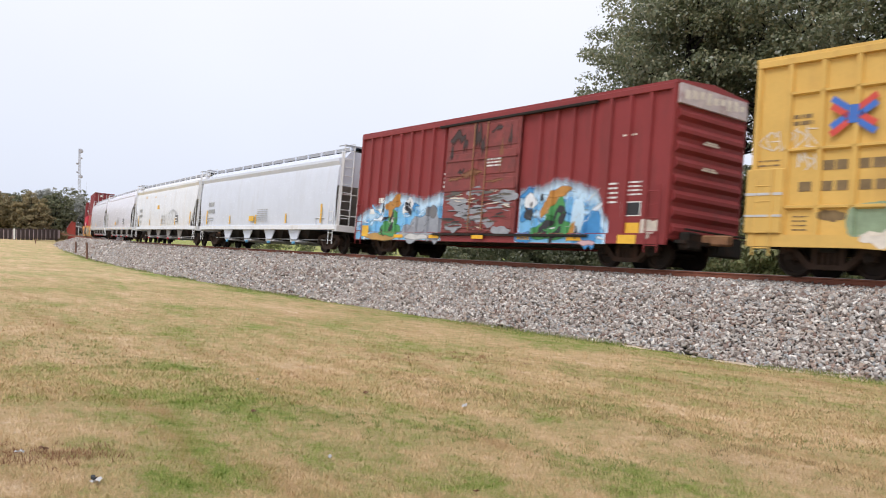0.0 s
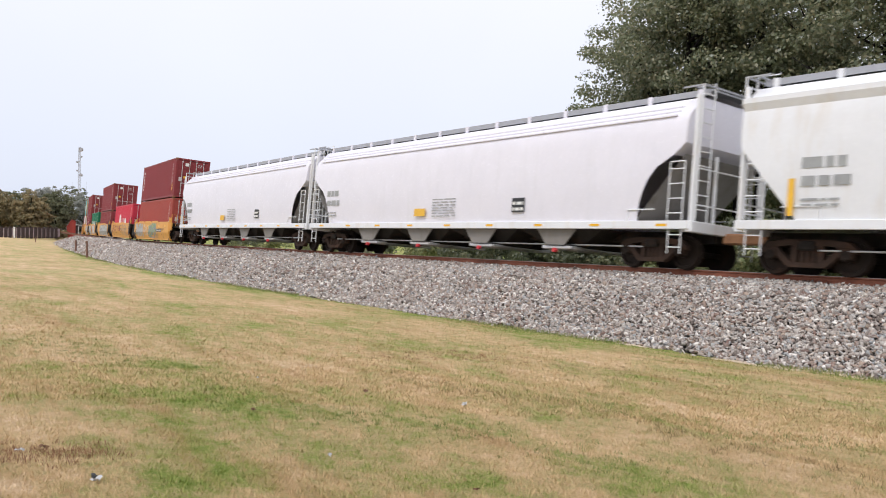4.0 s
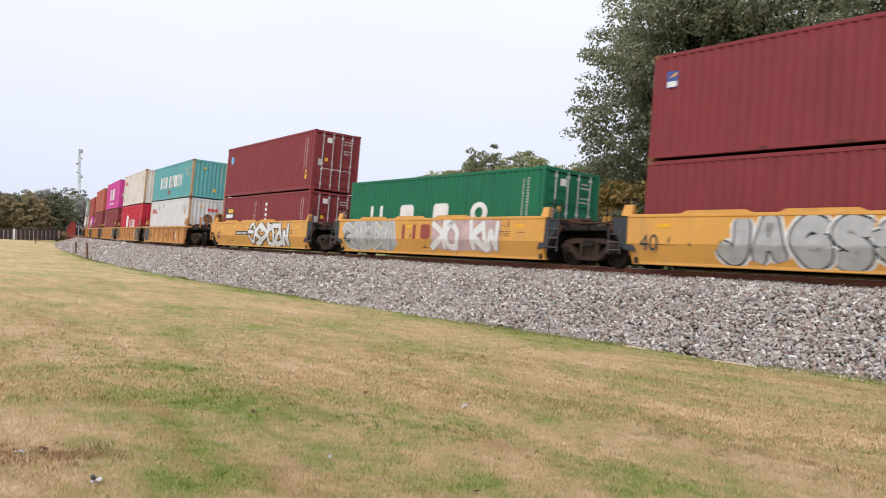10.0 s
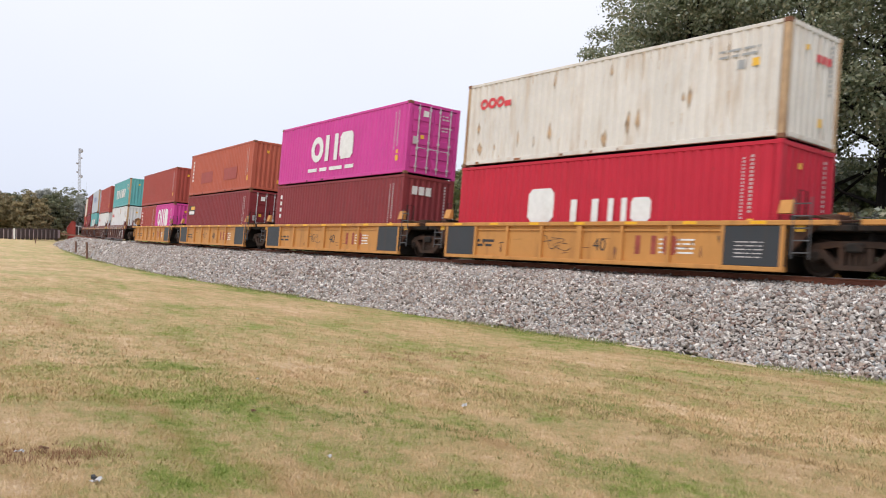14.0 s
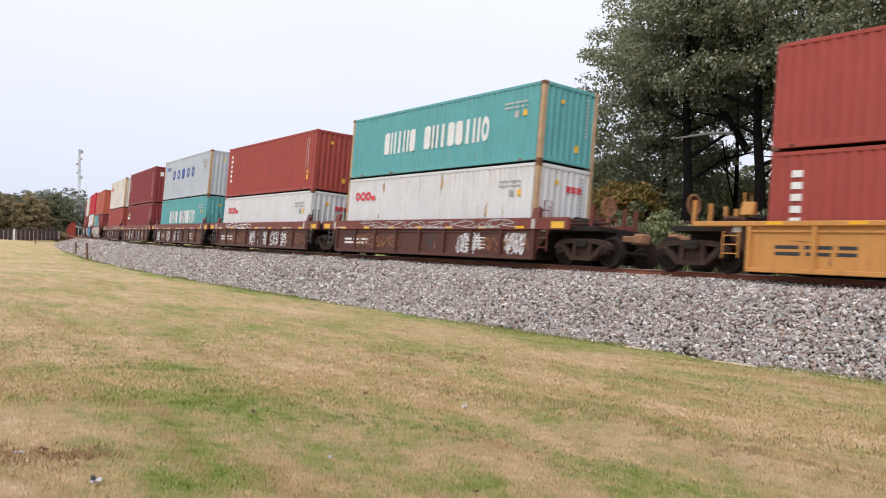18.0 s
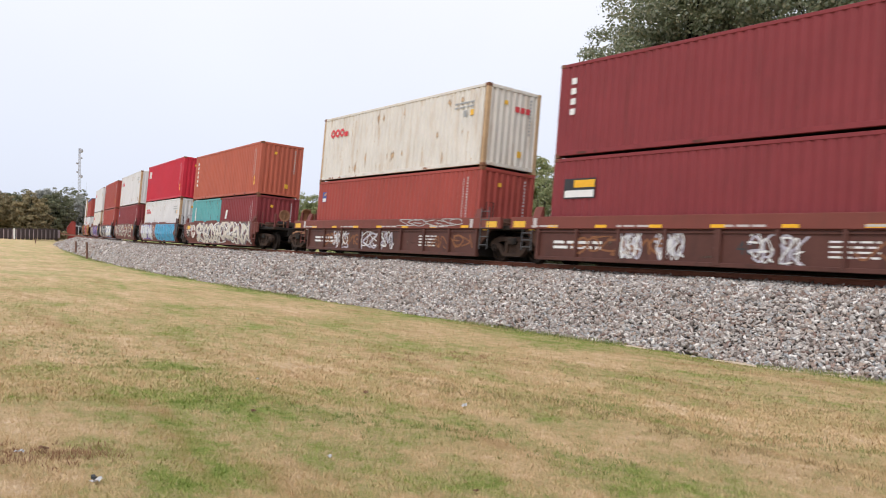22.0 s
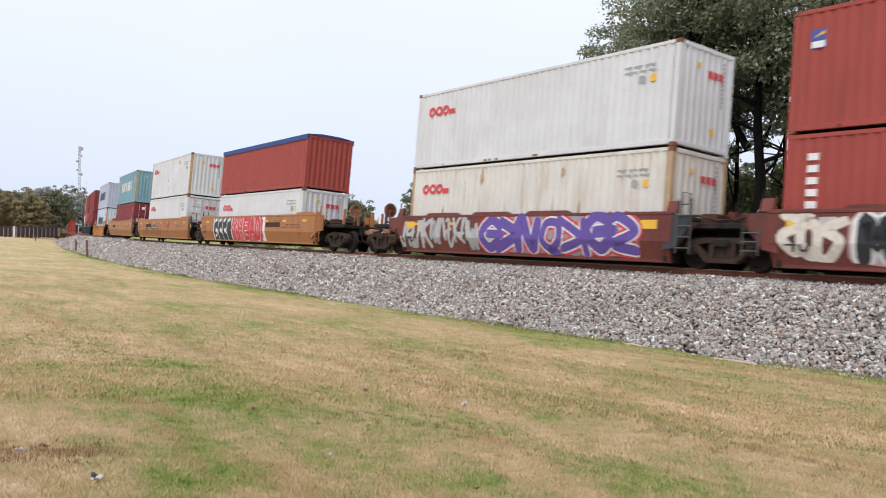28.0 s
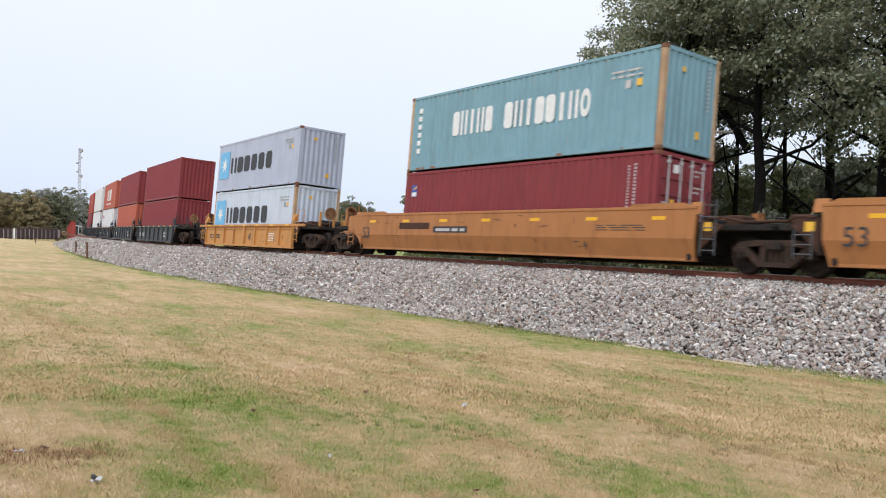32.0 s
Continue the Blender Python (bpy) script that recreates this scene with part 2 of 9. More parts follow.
P = {
    "maroon": paint("maroon_paint", (0.225, 0.038, 0.043), (0.10, 0.03, 0.025), 0.3),
    "brownred": paint("brown_red_paint", (0.34, 0.066, 0.052), (0.15, 0.05, 0.03), 0.3),
    "rustorange": paint("orange_brown_paint", (0.43, 0.11, 0.068), (0.24, 0.05, 0.03), 0.35),
    "crimson": paint("crimson_paint", (0.50, 0.022, 0.045), (0.3, 0.03, 0.03), 0.25),
    "pink_red": paint("faded_red_paint", (0.55, 0.04, 0.07), (0.35, 0.04, 0.04), 0.25),
    "teal": paint("teal_paint", (0.12, 0.37, 0.38), (0.10, 0.2, 0.19), 0.3),
    "dull_teal": paint("dull_teal_paint", (0.20, 0.345, 0.40), (0.13, 0.2, 0.2), 0.45),
    "green": paint("green_paint", (0.012, 0.15, 0.075), (0.02, 0.07, 0.04), 0.3),
    "offwhite": paint("grey_white_paint", (0.65, 0.645, 0.65), (0.46, 0.42, 0.35), 0.32),
    "cream": paint("cream_paint", (0.67, 0.635, 0.58), (0.42, 0.27, 0.14), 0.55),
    "magenta": paint("magenta_paint", (0.57, 0.06, 0.29), (0.45, 0.04, 0.2), 0.25),
    "silver": paint("silver_grey_paint", (0.47, 0.51, 0.56), (0.30, 0.30, 0.30), 0.45),
    "sky_grey": paint("blue_grey_paint", (0.44, 0.47, 0.57), (0.3, 0.31, 0.34), 0.3),
    "pale_blue": paint("pale_blue_paint", (0.55, 0.60, 0.68), (0.36, 0.33, 0.30), 0.4),
    "yellow": paint("railcar_yellow_paint", (0.70, 0.355, 0.085), (0.44, 0.26, 0.12), 0.55),
    "ochre": paint("weathered_ochre_paint", (0.54, 0.255, 0.075), (0.22, 0.10, 0.04), 0.6),
    "orange": paint("dull_orange_paint", (0.40, 0.17, 0.06), (0.20, 0.08, 0.03), 0.55),
    "brown": paint("railcar_brown_paint", (0.165, 0.048, 0.038), (0.065, 0.034, 0.026), 0.7, vary=0.25),
    "charcoal": paint("charcoal_paint", (0.045, 0.05, 0.056), (0.08, 0.05, 0.035), 0.4),
    "box_red": paint("boxcar_red_paint", (0.245, 0.041, 0.042), (0.11, 0.04, 0.035), 0.4),
    "box_yellow": paint("boxcar_yellow_paint", (0.66, 0.42, 0.12), (0.40, 0.22, 0.08), 0.4),
    "hopper_grey": paint("hopper_light_grey_paint", (0.64, 0.68, 0.77), (0.50, 0.50, 0.52), 0.3, 0.24, 0.05),
    "hopper_white": paint("hopper_white_paint", (0.76, 0.77, 0.79), (0.55, 0.42, 0.26), 0.3, 0.24, 0.05),
    "pearl": paint("hopper_pearl_paint", (0.77, 0.755, 0.82), (0.6, 0.6, 0.62), 0.2, 0.24, 0.04),
    "steel_dark": material("dark_grimy_steel", (0.020, 0.017, 0.015), 0.8, 0.0, 0.35, 3, 0.2, 40, (0.11, 0.05, 0.028), 0.4, spec=0.25),
    "truck_steel": material("truck_cast_steel", (0.044, 0.028, 0.021), 0.85, 0.0, 0.3, 3, 0.25, 40, (0.11, 0.05, 0.028), 0.55, spec=0.2),
    "wheel_steel": material("wheel_steel", (0.020, 0.014, 0.011), 0.75, 0.0, 0.3, 4, 0.1, 40, (0.07, 0.035, 0.02), 0.4, spec=0.2),
    # railcar brown darkened for the shaded well side, with grime over it
    "shaded_brown": paint("grimy_shaded_brown_paint", (0.10, 0.040, 0.031), (0.04, 0.022, 0.018), 0.65, vary=0.25),
    "galv": material("galvanised_steel", (0.55, 0.55, 0.56), 0.5, 0.3, 0.12, 4, 0.1, 60),
    "grey_metal": material("grimy_ladder_steel", (0.10, 0.10, 0.105), 0.6, 0.3, 0.15, 3, 0.15, 60),
    "white_paint": material("white_marking_paint", (0.75, 0.75, 0.73), 0.6, 0, 0.10, 5, 0.1, 50, (0.4, 0.36, 0.3), 0.25),
    "red_paint": material("red_marking_paint", (0.62, 0.05, 0.06), 0.6, 0, 0.12, 5, 0.1, 50),
    "blue_paint": material("blue_marking_paint", (0.05, 0.09, 0.30), 0.6, 0, 0.12, 5, 0.1, 50),
    "sky_paint": material("light_blue_paint", (0.16, 0.45, 0.72), 0.6, 0, 0.15, 4, 0.1, 50),
    "black_paint": material("black_marking_paint", (0.025, 0.026, 0.03), 0.6, 0, 0.2, 5, 0.1, 50),
    "reflector": material("yellow_reflector_tape", (0.80, 0.42, 0.01), 0.4, 0, 0.10, 6),
    "amber": material("yellow_sticker", (0.78, 0.45, 0.04), 0.5, 0, 0.12, 8),
    "purple_paint": material("purple_spray_paint", (0.13, 0.075, 0.33), 0.6, 0, 0.2, 3),
    "silver_spray": material("silver_spray_paint", (0.46, 0.46, 0.45), 0.5, 0.2, 0.2, 3),
    "green_spray": material("green_spray_paint", (0.08, 0.30, 0.12), 0.6, 0, 0.2, 3),
    "grey_patch": material("grey_primer_patch", (0.33, 0.34, 0.34), 0.7, 0, 0.2, 3),
    "code_paint": material("faded_white_stencil_paint", (0.50, 0.46, 0.45), 0.65, 0, 0.15, 5),
    "rust": material("rusty_steel", (0.33, 0.17, 0.09), 0.85, 0.1, 0.3, 3, 0.3, 50, (0.09, 0.04, 0.025), 0.6),
    "rail_side": material("rusty_rail", (0.23, 0.082, 0.048), 0.8, 0.2, 0.2, 4, 0.2, 40, (0.09, 0.035, 0.02), 0.5),
    "rail_head": material("polished_rail_head", (0.34, 0.30, 0.28), 0.35, 0.9, 0.15, 4),
    "blue_tarp": material("blue_tarpaulin", (0.025, 0.06, 0.22), 0.65, 0, 0.15, 2, 0.3, 12),
}

# ---- moving things ----
MOVERS = []   # (thing, place along the train)
SPINNERS = []  # (wheelset, x in its truck, z, place along the train)


def riding(thing, off):
    thing.matrix_basis = rolling(travel(0) + off)
    MOVERS.append((thing, off))
    return thing


# ---- trucks ----
WHEEL_R = 0.44


def b_sideframe():
    b = Mesh()
    for y in (0.0,):
        w = 0.09
        # bowed top chord, inclined legs, bottom tie and the bolster's window
        b.prism([(-1.12, 0.60), (-0.95, 0.74), (-0.5, 0.80), (0.5, 0.80), (0.95, 0.74), (1.12, 0.60), (1.12, 0.48), (0.9, 0.60), (0.45, 0.66), (-0.45, 0.66), (-0.9, 0.60), (-1.12, 0.48)], "y", y - w, y + w)
        for q in (-1, 1):
            b.prism([(q * 0.92, 0.62), (q * 0.72, 0.62), (q * 0.36, 0.26), (q * 0.50, 0.20)], "y", y - w, y + w)
            b.prism([(q * 0.38, 0.68), (q * 0.24, 0.68), (q * 0.24, 0.26), (q * 0.38, 0.26)], "y", y - w * 0.8, y + w * 0.8)
            b.box(q * 0.89 - 0.14, q * 0.89 + 0.14, y - 0.12, y + 0.12, 0.36, 0.62, 0.03)
        b.prism([(-0.52, 0.27), (0.52, 0.27), (0.44, 0.16), (-0.44, 0.16)], "y", y - w * 1.2, y + w * 1.2)
        for x in (-0.14, 0, 0.14):
            b.disc([(0.27, 0.062), (0.58, 0.062)], 8, "z", (x, y, 0))
    return b


def b_bolster():
    b = Mesh().box(-0.2, 0.2, -1.15, 1.15, 0.55, 0.76, 0.03)
    b.box(-0.6, 0.6, -0.25, 0.25, 0.62, 0.82, 0.03)
    for q in (-0.45, 0.45):
        b.box(q - 0.05, q + 0.05, -0.95, 0.95, 0.38, 0.46)
    return b


def b_wheelset():
    b = Mesh().disc([(-1.1, 0.075), (1.1, 0.075)], 10)
    for q in (-1, 1):
        b.disc([(q * 0.69, 0.475), (q * 0.72, 0.47), (q * 0.725, WHEEL_R), (q * 0.825, WHEEL_R - 0.006), (q * 0.83, 0.36), (q * 0.78, 0.34), (q * 0.77, 0.16), (q * 0.84, 0.13), (q * 0.84, 0.09)], 28)
        b.disc([(q * 1.02, 0.13), (q * 1.14, 0.12), (q * 1.15, 0.08)], 10)
        for a in range(3):
            c, s = math.cos(a * 2.094), math.sin(a * 2.094)
            b.box(0.075 * c - 0.02, 0.075 * c + 0.02, q * 1.16 - 0.02, q * 1.16 + 0.02, 0.075 * s - 0.02, 0.075 * s + 0.02)
    return b


def truck(car, x, off, name="truck"):
    t = put(name, shared("bolster", b_bolster), P["steel_dark"], car, "grimy cast-steel railway truck", Matrix.Translation((x, 0, 0)))
    for q in (-1.0, 1.0):
        put("sideframe", shared("truck_sideframe", b_sideframe), P["truck_steel"], t, "", Matrix.Translation((0, q, 0)))
    for q in (-0.89, 0.89):
        w = put("wheelset", shared("wheelset", b_wheelset, True), P["wheel_steel"], t, "", Matrix.Translation((q, 0, WHEEL_R)))
        SPINNERS.append((w, q, WHEEL_R, off))
    return t


# ---- painted marks ----
def block_word(parent, mat, x0, x1, z0, z1, n, y=-1.222, gap=0.26, seed=1, name="painted_block", label="", slant=0.0, forms=""):
    """A row of plain shapes, one for each big letter of a trade name; each is a part. forms: b block, r ring, l bar, h two bars, m three level bars, x lozenge."""
    rng, w, h = random.Random(seed), (x1 - x0) / n, z1 - z0
    for i in range(n):
        a, c = x0 + (i + rng.uniform(0, 0.04)) * w, x0 + (i + 1 - gap) * w
        k, f = min(0.22 * (c - a), 0.16 * h), forms[i % len(forms)] if forms else "b"
        t = min(0.30 * (c - a), 0.26 * h)
        b, m, o = Mesh(), (z0 + z1) / 2, (a + c) / 2
        boxes = {"l": [(o - t * 0.7, o + t * 0.7, z0, z1)], "h": [(a, a + t * 1.1, z0, z1), (c - t * 1.1, c, z0, z1)],
                 "m": [(a, c, z1 - t * 0.8, z1), (a, c, m - t * 0.4, m + t * 0.4), (a, c, z0, z0 + t * 0.8)]}
        if f == "b":
            b.prism([(a + k, z0), (c - k, z0), (c, z0 + k), (c, z1 - k), (c - k, z1), (a + k, z1), (a, z1 - k), (a, z0 + k)], "y", y - 0.003, y)
        elif f == "x":
            b.prism([(o, z0), (c, m), (o, z1), (a, m)], "y", y - 0.003, y)
        elif f == "r":
            rings = [[(o + q * (c - a) / 2 * math.cos(math.pi * j / 10), y - 0.003, m + q2 * h / 2 * math.sin(math.pi * j / 10)) for j in range(21)] for q, q2 in ((1.0, 1.0), (0.45, 0.5))]
            b.grid(rings)
        else:
            for q in boxes[f]:
                b.box(q[0], q[1], y - 0.003, y, q[2], q[3])
        part(name, b, mat, parent, label)


def bars(parent, mat, x0, x1, z0, z1, rows, y=-1.222, seed=3, name="stencilled_bar", fill=0.55, depth=0.003):
    """Unreadable lines of writing as plain bars."""
    rng, b, h = random.Random(seed), Mesh(), (z1 - z0) / rows
    for r in range(rows):
        x = x0
        while x < x1 - 0.02:
            w = min(rng.uniform(0.12, 0.5) * max(x1 - x0, 0.2), x1 - x)
            b.box(x, x + w, y - depth, y, z0 + r * h, z0 + (r + fill) * h)
            x += w + 0.06 * (x1 - x0) + 0.01
    return tagged(part(name, b, mat, parent), kind="stuff")


def code_column(parent, mat, x, z0, z1, y=-1.222, n=11, w=0.09, name="vertical_code"):
    b, h = Mesh(), (z1 - z0) / n
    for i in range(n):
        b.box(x, x + w, y - 0.003, y, z0 + i * h, z0 + (i + 0.6) * h)
    return tagged(part(name, b, mat, parent), kind="stuff")


def plate(parent, mat, x0, x1, z0, z1, y=-1.222, name="sticker", label="", t=0.003):
    return part(name, Mesh().box(x0, x1, y - t, y, z0, z1), mat, parent, label)


def numerals(parent, mat, text, x, z, size, y, name="stencilled_number", label=""):
    cu = bpy.data.curves.new(name, "FONT")
    cu.body, cu.size, cu.extrude = text, size, 0.002
    tmp = bpy.data.objects.new(name, cu)
    me = bpy.data.meshes.new_from_object(tmp)
    bpy.data.objects.remove(tmp)
    me.materials.clear()
    me.materials.append(None)
    me.transform(Matrix.Translation((x, y, z)) @ Matrix.Rotation(radians(90), 4, "X"))
    return put(name, me, mat, parent, label)


P["gear_rust"] = material("rusty_brake_gear", (0.075, 0.038, 0.026), 0.85, 0, 0.35, 4, 0.3, 40, (0.02, 0.015, 0.013), 0.6, spec=0.2)
P["rust_post"] = material("rust_eaten_post_paint", (0.46, 0.31, 0.18), 0.8, 0, 0.25, 3, 0.3, 40, (0.20, 0.08, 0.035), 0.95, streak=True)
P["scuff_dark"] = material("dark_scuff", (0.10, 0.065, 0.045), 0.85, 0, 0.3, 5)
P["scuff_rust"] = material("rust_scuff", (0.24, 0.10, 0.045), 0.85, 0, 0.3, 5)
P["rust_light"] = material("light_rust_run", (0.48, 0.33, 0.19), 0.8, 0, 0.3, 3, 0, 30, (0.25, 0.12, 0.05), 0.6)
P["rust_deep"] = material("deep_rust_run", (0.10, 0.030, 0.022), 0.85, 0, 0.3, 3)
P["casting"] = material("rusted_corner_casting", (0.20, 0.085, 0.045), 0.8, 0.1, 0.35, 6, 0.3, 40, (0.07, 0.03, 0.02), 0.6)


def soft_paint(name, color, vary=0.2):
    """Spray paint that thins out to nothing at its edge."""
    mt = material(name, color, 0.65, 0, vary, 2.5)
    nt = mt.node_tree
    at = nt.nodes.new("ShaderNodeAttribute")
    at.attribute_name = "cover"
    nt.links.new(at.outputs["Fac"], nt.nodes["Principled BSDF"].inputs["Alpha"])
    return mt


def soft_patch(parent, mat, cols, surf, lift, breaks=(), low=0.0, high=0.2, name="spray_paint_patch", label=""):
    """Like wrap_patch, but the paint fades over the heights low and high at its lower and upper edge."""
    V, C, n = [], [], 0
    for x, lo, hi in cols:
        a, c = min(low, (hi - lo) * 0.45), min(high, (hi - lo) * 0.45)
        zs = sorted([lo, lo + a, lo + a + 0.001, hi - c, hi - c * 0.5, hi] + [min(max(q, lo), hi) for b in breaks for q in (b - 0.002, b + 0.002)])
        for z in zs:
            V.append((x, surf(x, z) - lift, z))
            C.append(max(min(1.0, (z - lo) / a if a else 1.0, (hi - z) / c if c else 1.0), 0.0))
        n = len(zs)
    F = [(i * n + k, (i + 1) * n + k, (i + 1) * n + k + 1, i * n + k + 1) for i in range(len(cols) - 1) for k in range(n - 1)]
    me = bpy.data.meshes.new(name)
    me.from_pydata(V, [], F)
    me.materials.append(None)
    me.attributes.new("cover", "FLOAT", "POINT").data.foreach_set("value", C)
    return put(name, me, mat, parent, label)


def wrap_patch(parent, mat, cols, surf, lift, breaks=(), name="spray_paint_patch", label="", kind=""):
    """A coat of paint laid on an uneven side: cols (x, low, high); surf(x, z) gives the side's y, breaks the heights where it folds."""
    rows = []
    for x, lo, hi in cols:
        zs = [lo] + [min(max(q, lo), hi) for b in breaks for q in (b - 0.002, b + 0.002)] + [(max([lo] + list(breaks)) + hi) / 2 if hi > max([lo] + list(breaks)) else hi, hi]
        rows.append([(x, surf(x, z) - lift, z) for z in sorted(zs)])
    o = part(name, Mesh().grid(rows), mat, parent, label)
    return tagged(o, kind=kind) if kind else o


def lobe(cx, cz, rx, rz, seed, slant=0.0, rough=0.22, m=14, power=2.6, xs=()):
    """Columns of a ragged rounded patch."""
    out = []
    us = [-math.cos(math.pi * k / m) for k in range(m + 1)]
    us = sorted(us + [(x - cx) / rx for x in xs if abs(x - cx) < rx * 0.98])
    for u in us:
        h = max(1 - abs(u) ** power, 0) ** (1 / power)
        a = 1 + rough * 2 * noise.noise((u * 1.9, seed * 3.1, 0.3))
        c = 1 + rough * 2 * noise.noise((u * 1.9, seed * 3.1, 7.7))
        out.append((cx + rx * u, cz + slant * u - rz * h * c, cz + slant * u + rz * h * a))
    return out


# strokes of sprayed figures in a unit cell; the capitals are those that can be read, the small keys are mere flourishes
STROKES = {
    "A": [[(0, 0), (0.42, 1), (0.58, 1), (1, 0)], [(0.22, 0.36), (0.78, 0.36)]], "D": [[(0, 0), (0, 1), (0.6, 0.95), (1, 0.5), (0.6, 0.05), (0, 0)]],
    "E": [[(1, 1), (0, 1), (0, 0), (1, 0)], [(0, 0.52), (0.8, 0.52)]], "G": [[(1, 0.9), (0.5, 1), (0, 0.55), (0.45, 0), (1, 0.1), (1, 0.45), (0.6, 0.45)]],
    "H": [[(0, 0), (0, 1)], [(1, 0), (1, 1)], [(0, 0.5), (1, 0.5)]], "I": [[(0.5, 0), (0.5, 1)]], "J": [[(0.9, 1), (0.9, 0.3), (0.5, 0), (0.05, 0.25)]],
    "K": [[(0, 0), (0, 1)], [(0.95, 1), (0.1, 0.45), (1, 0)]], "M": [[(0, 0), (0.08, 1), (0.5, 0.35), (0.92, 1), (1, 0)]], "N": [[(0, 0), (0, 1), (1, 0), (1, 1)]],
    "O": [[(0.5, 1), (0, 0.75), (0, 0.25), (0.5, 0), (1, 0.25), (1, 0.75), (0.5, 1)]], "P": [[(0, 0), (0, 1), (0.8, 1), (1, 0.72), (0.75, 0.45), (0.05, 0.45)]],
    "S": [[(1, 0.9), (0.4, 1), (0.05, 0.75), (0.9, 0.35), (0.6, 0), (0, 0.1)]], "T": [[(0, 1), (1, 1)], [(0.5, 1), (0.5, 0)]], "U": [[(0, 1), (0, 0.25), (0.5, 0), (1, 0.25), (1, 1)]],
    "Y": [[(0, 1), (0.5, 0.5), (1, 1)], [(0.5, 0.5), (0.5, 0)]],
    "s": [[(0.9, 1), (0.1, 0.8), (0.85, 0.4), (0.2, 0), (-0.2, 0.2)]], "c": [[(0.9, 0.8), (0.4, 1), (0, 0.5), (0.5, 0), (1, 0.25)], [(0.4, 0.5), (1.1, 0.55)]],
    "z": [[(0, 0.9), (1, 0.95), (0.1, 0.1), (1.1, 0.02)]], "w": [[(0, 1), (0.2, 0.05), (0.5, 0.7), (0.8, 0.0), (1.1, 1)]], "k": [[(0.1, 0), (0.0, 1)], [(1, 0.9), (0.2, 0.5), (1.2, -0.05)]],
    "o": [[(0.5, 0.95), (0.05, 0.6), (0.2, 0.1), (0.8, 0.05), (0.95, 0.6), (0.5, 0.95), (0.2, 1.0)]], "v": [[(0, 0.9), (0.35, 0), (0.9, 1), (1.2, 0.7)]], "j": [[(-0.1, 0.3), (0.4, 0), (0.6, 1), (1, 0.9)], [(0.3, 0.6), (0.9, 0.5)]],
}


def sprayed(parent, forms, x0, x1, z0, z1, fill, edge, side, seed=1, width=0.2, rim=0.06, halo=None, back=None, soft=0.12, name="spray_painted_letters", label=""):
    """Broad sprayed strokes on a vehicle's side (side(z) gives y), each figure with a rim and a wider halo behind it."""
    rng = random.Random(seed)
    n, paths = len(forms), []
    w, h = (x1 - x0) / n, z1 - z0
    lo, hi = z0 + width / 2, z1 - width / 2
    for i, f in enumerate(forms):
        sl, cx, sx, rise = rng.uniform(-soft, soft), x0 + i * w + width / 2 + 0.04 * w, max(w * rng.uniform(0.86, 1.0) - width, 0.1), rng.uniform(-0.5, 0.5) * soft * h
        if f.islower():
            sx, cx = sx * 1.5, cx - 0.25 * sx
        fx, fz = (rng.random() < 0.5, rng.random() < 0.5) if f.islower() else (False, False)
        for poly in STROKES.get(f, ()):
            poly = [(1 - u if fx else u, 1 - v if fz else v) for u, v in poly]
            pts = [Vector((cx + (u + sl * (v - 0.5)) * sx + rng.uniform(-1, 1) * soft * 0.2 * w, lo + v * (hi - lo) + rise + rng.uniform(-1, 1) * soft * 0.2 * h)) for u, v in poly]
            # rounded path
            out = []
            for k in range(len(pts) - 1):
                a, b = pts[k], pts[k + 1]
                p, q = pts[max(k - 1, 0)], pts[min(k + 2, len(pts) - 1)]
                m = max(int((b - a).length / 0.07), 2)
                for j in range(m):
                    t = j / m
                    c = 0.5 * (2 * a + (b - p) * t + (2 * p - 5 * a + 4 * b - q) * t * t + (3 * a - p - 3 * b + q) * t ** 3)
                    out.append(a.lerp(b, t).lerp(c, 0.35 if f.isupper() and f not in "OSUGJD" else 0.9))
            out.append(pts[-1])
            paths.append((out, rng.uniform(0.8, 1.2)))

    def layer(extra, lift, mat, under, nm):
        b = Mesh()
        for m, (pts, k) in enumerate(paths):
            r, rows = width * k / 2 + extra, []
            cap = min(r, 0.12)
            d0, d1 = (pts[1] - pts[0]).normalized(), (pts[-1] - pts[-2]).normalized()
            line = [pts[0] - d0 * cap] + pts + [pts[-1] + d1 * cap]
            for j, p in enumerate(line):
                d = line[min(j + 1, len(line) - 1)] - line[max(j - 1, 0)]
                d = d.normalized() if d.length else Vector((1, 0))
                e = r * (0.72 if j in (0, len(line) - 1) else 1.0)
                nn = Vector((-d.y, d.x)) * e
                row = []
                for g in (-1, -0.6, -0.2, 0.2, 0.6, 1):
                    q = p + nn * g
                    q.y = min(max(q.y, z0 - 0.04), z1 + 0.04)
                    row.append((q.x, side(q.y) - lift - 0.0004 * m, q.y))
                rows.append(row)
            b.grid(rows)
        return tagged(part(nm, b, mat, under, label if under is parent else ""), kind="stuff")
    if back:
        cols = []
        for k in range(int((x1 - x0) / 0.18) + 2):
            x = min(x0 - 0.1 + 0.18 * k, x1 + 0.1)
            t = min((x - x0 + 0.1) / 0.5, (x1 + 0.1 - x) / 0.5, 1)
            c = 0.5 + 0.5 * max(t, 0) ** 0.5
            m = (z0 + z1) / 2
            cols.append((x, max(m - (h / 2 + 0.10 * noise.noise((x * 1.9, seed, 0))) * c, z0 - 0.03), min(m + (h / 2 + 0.10 * noise.noise((x * 1.9, seed, 5))) * c, z1 + 0.03)))
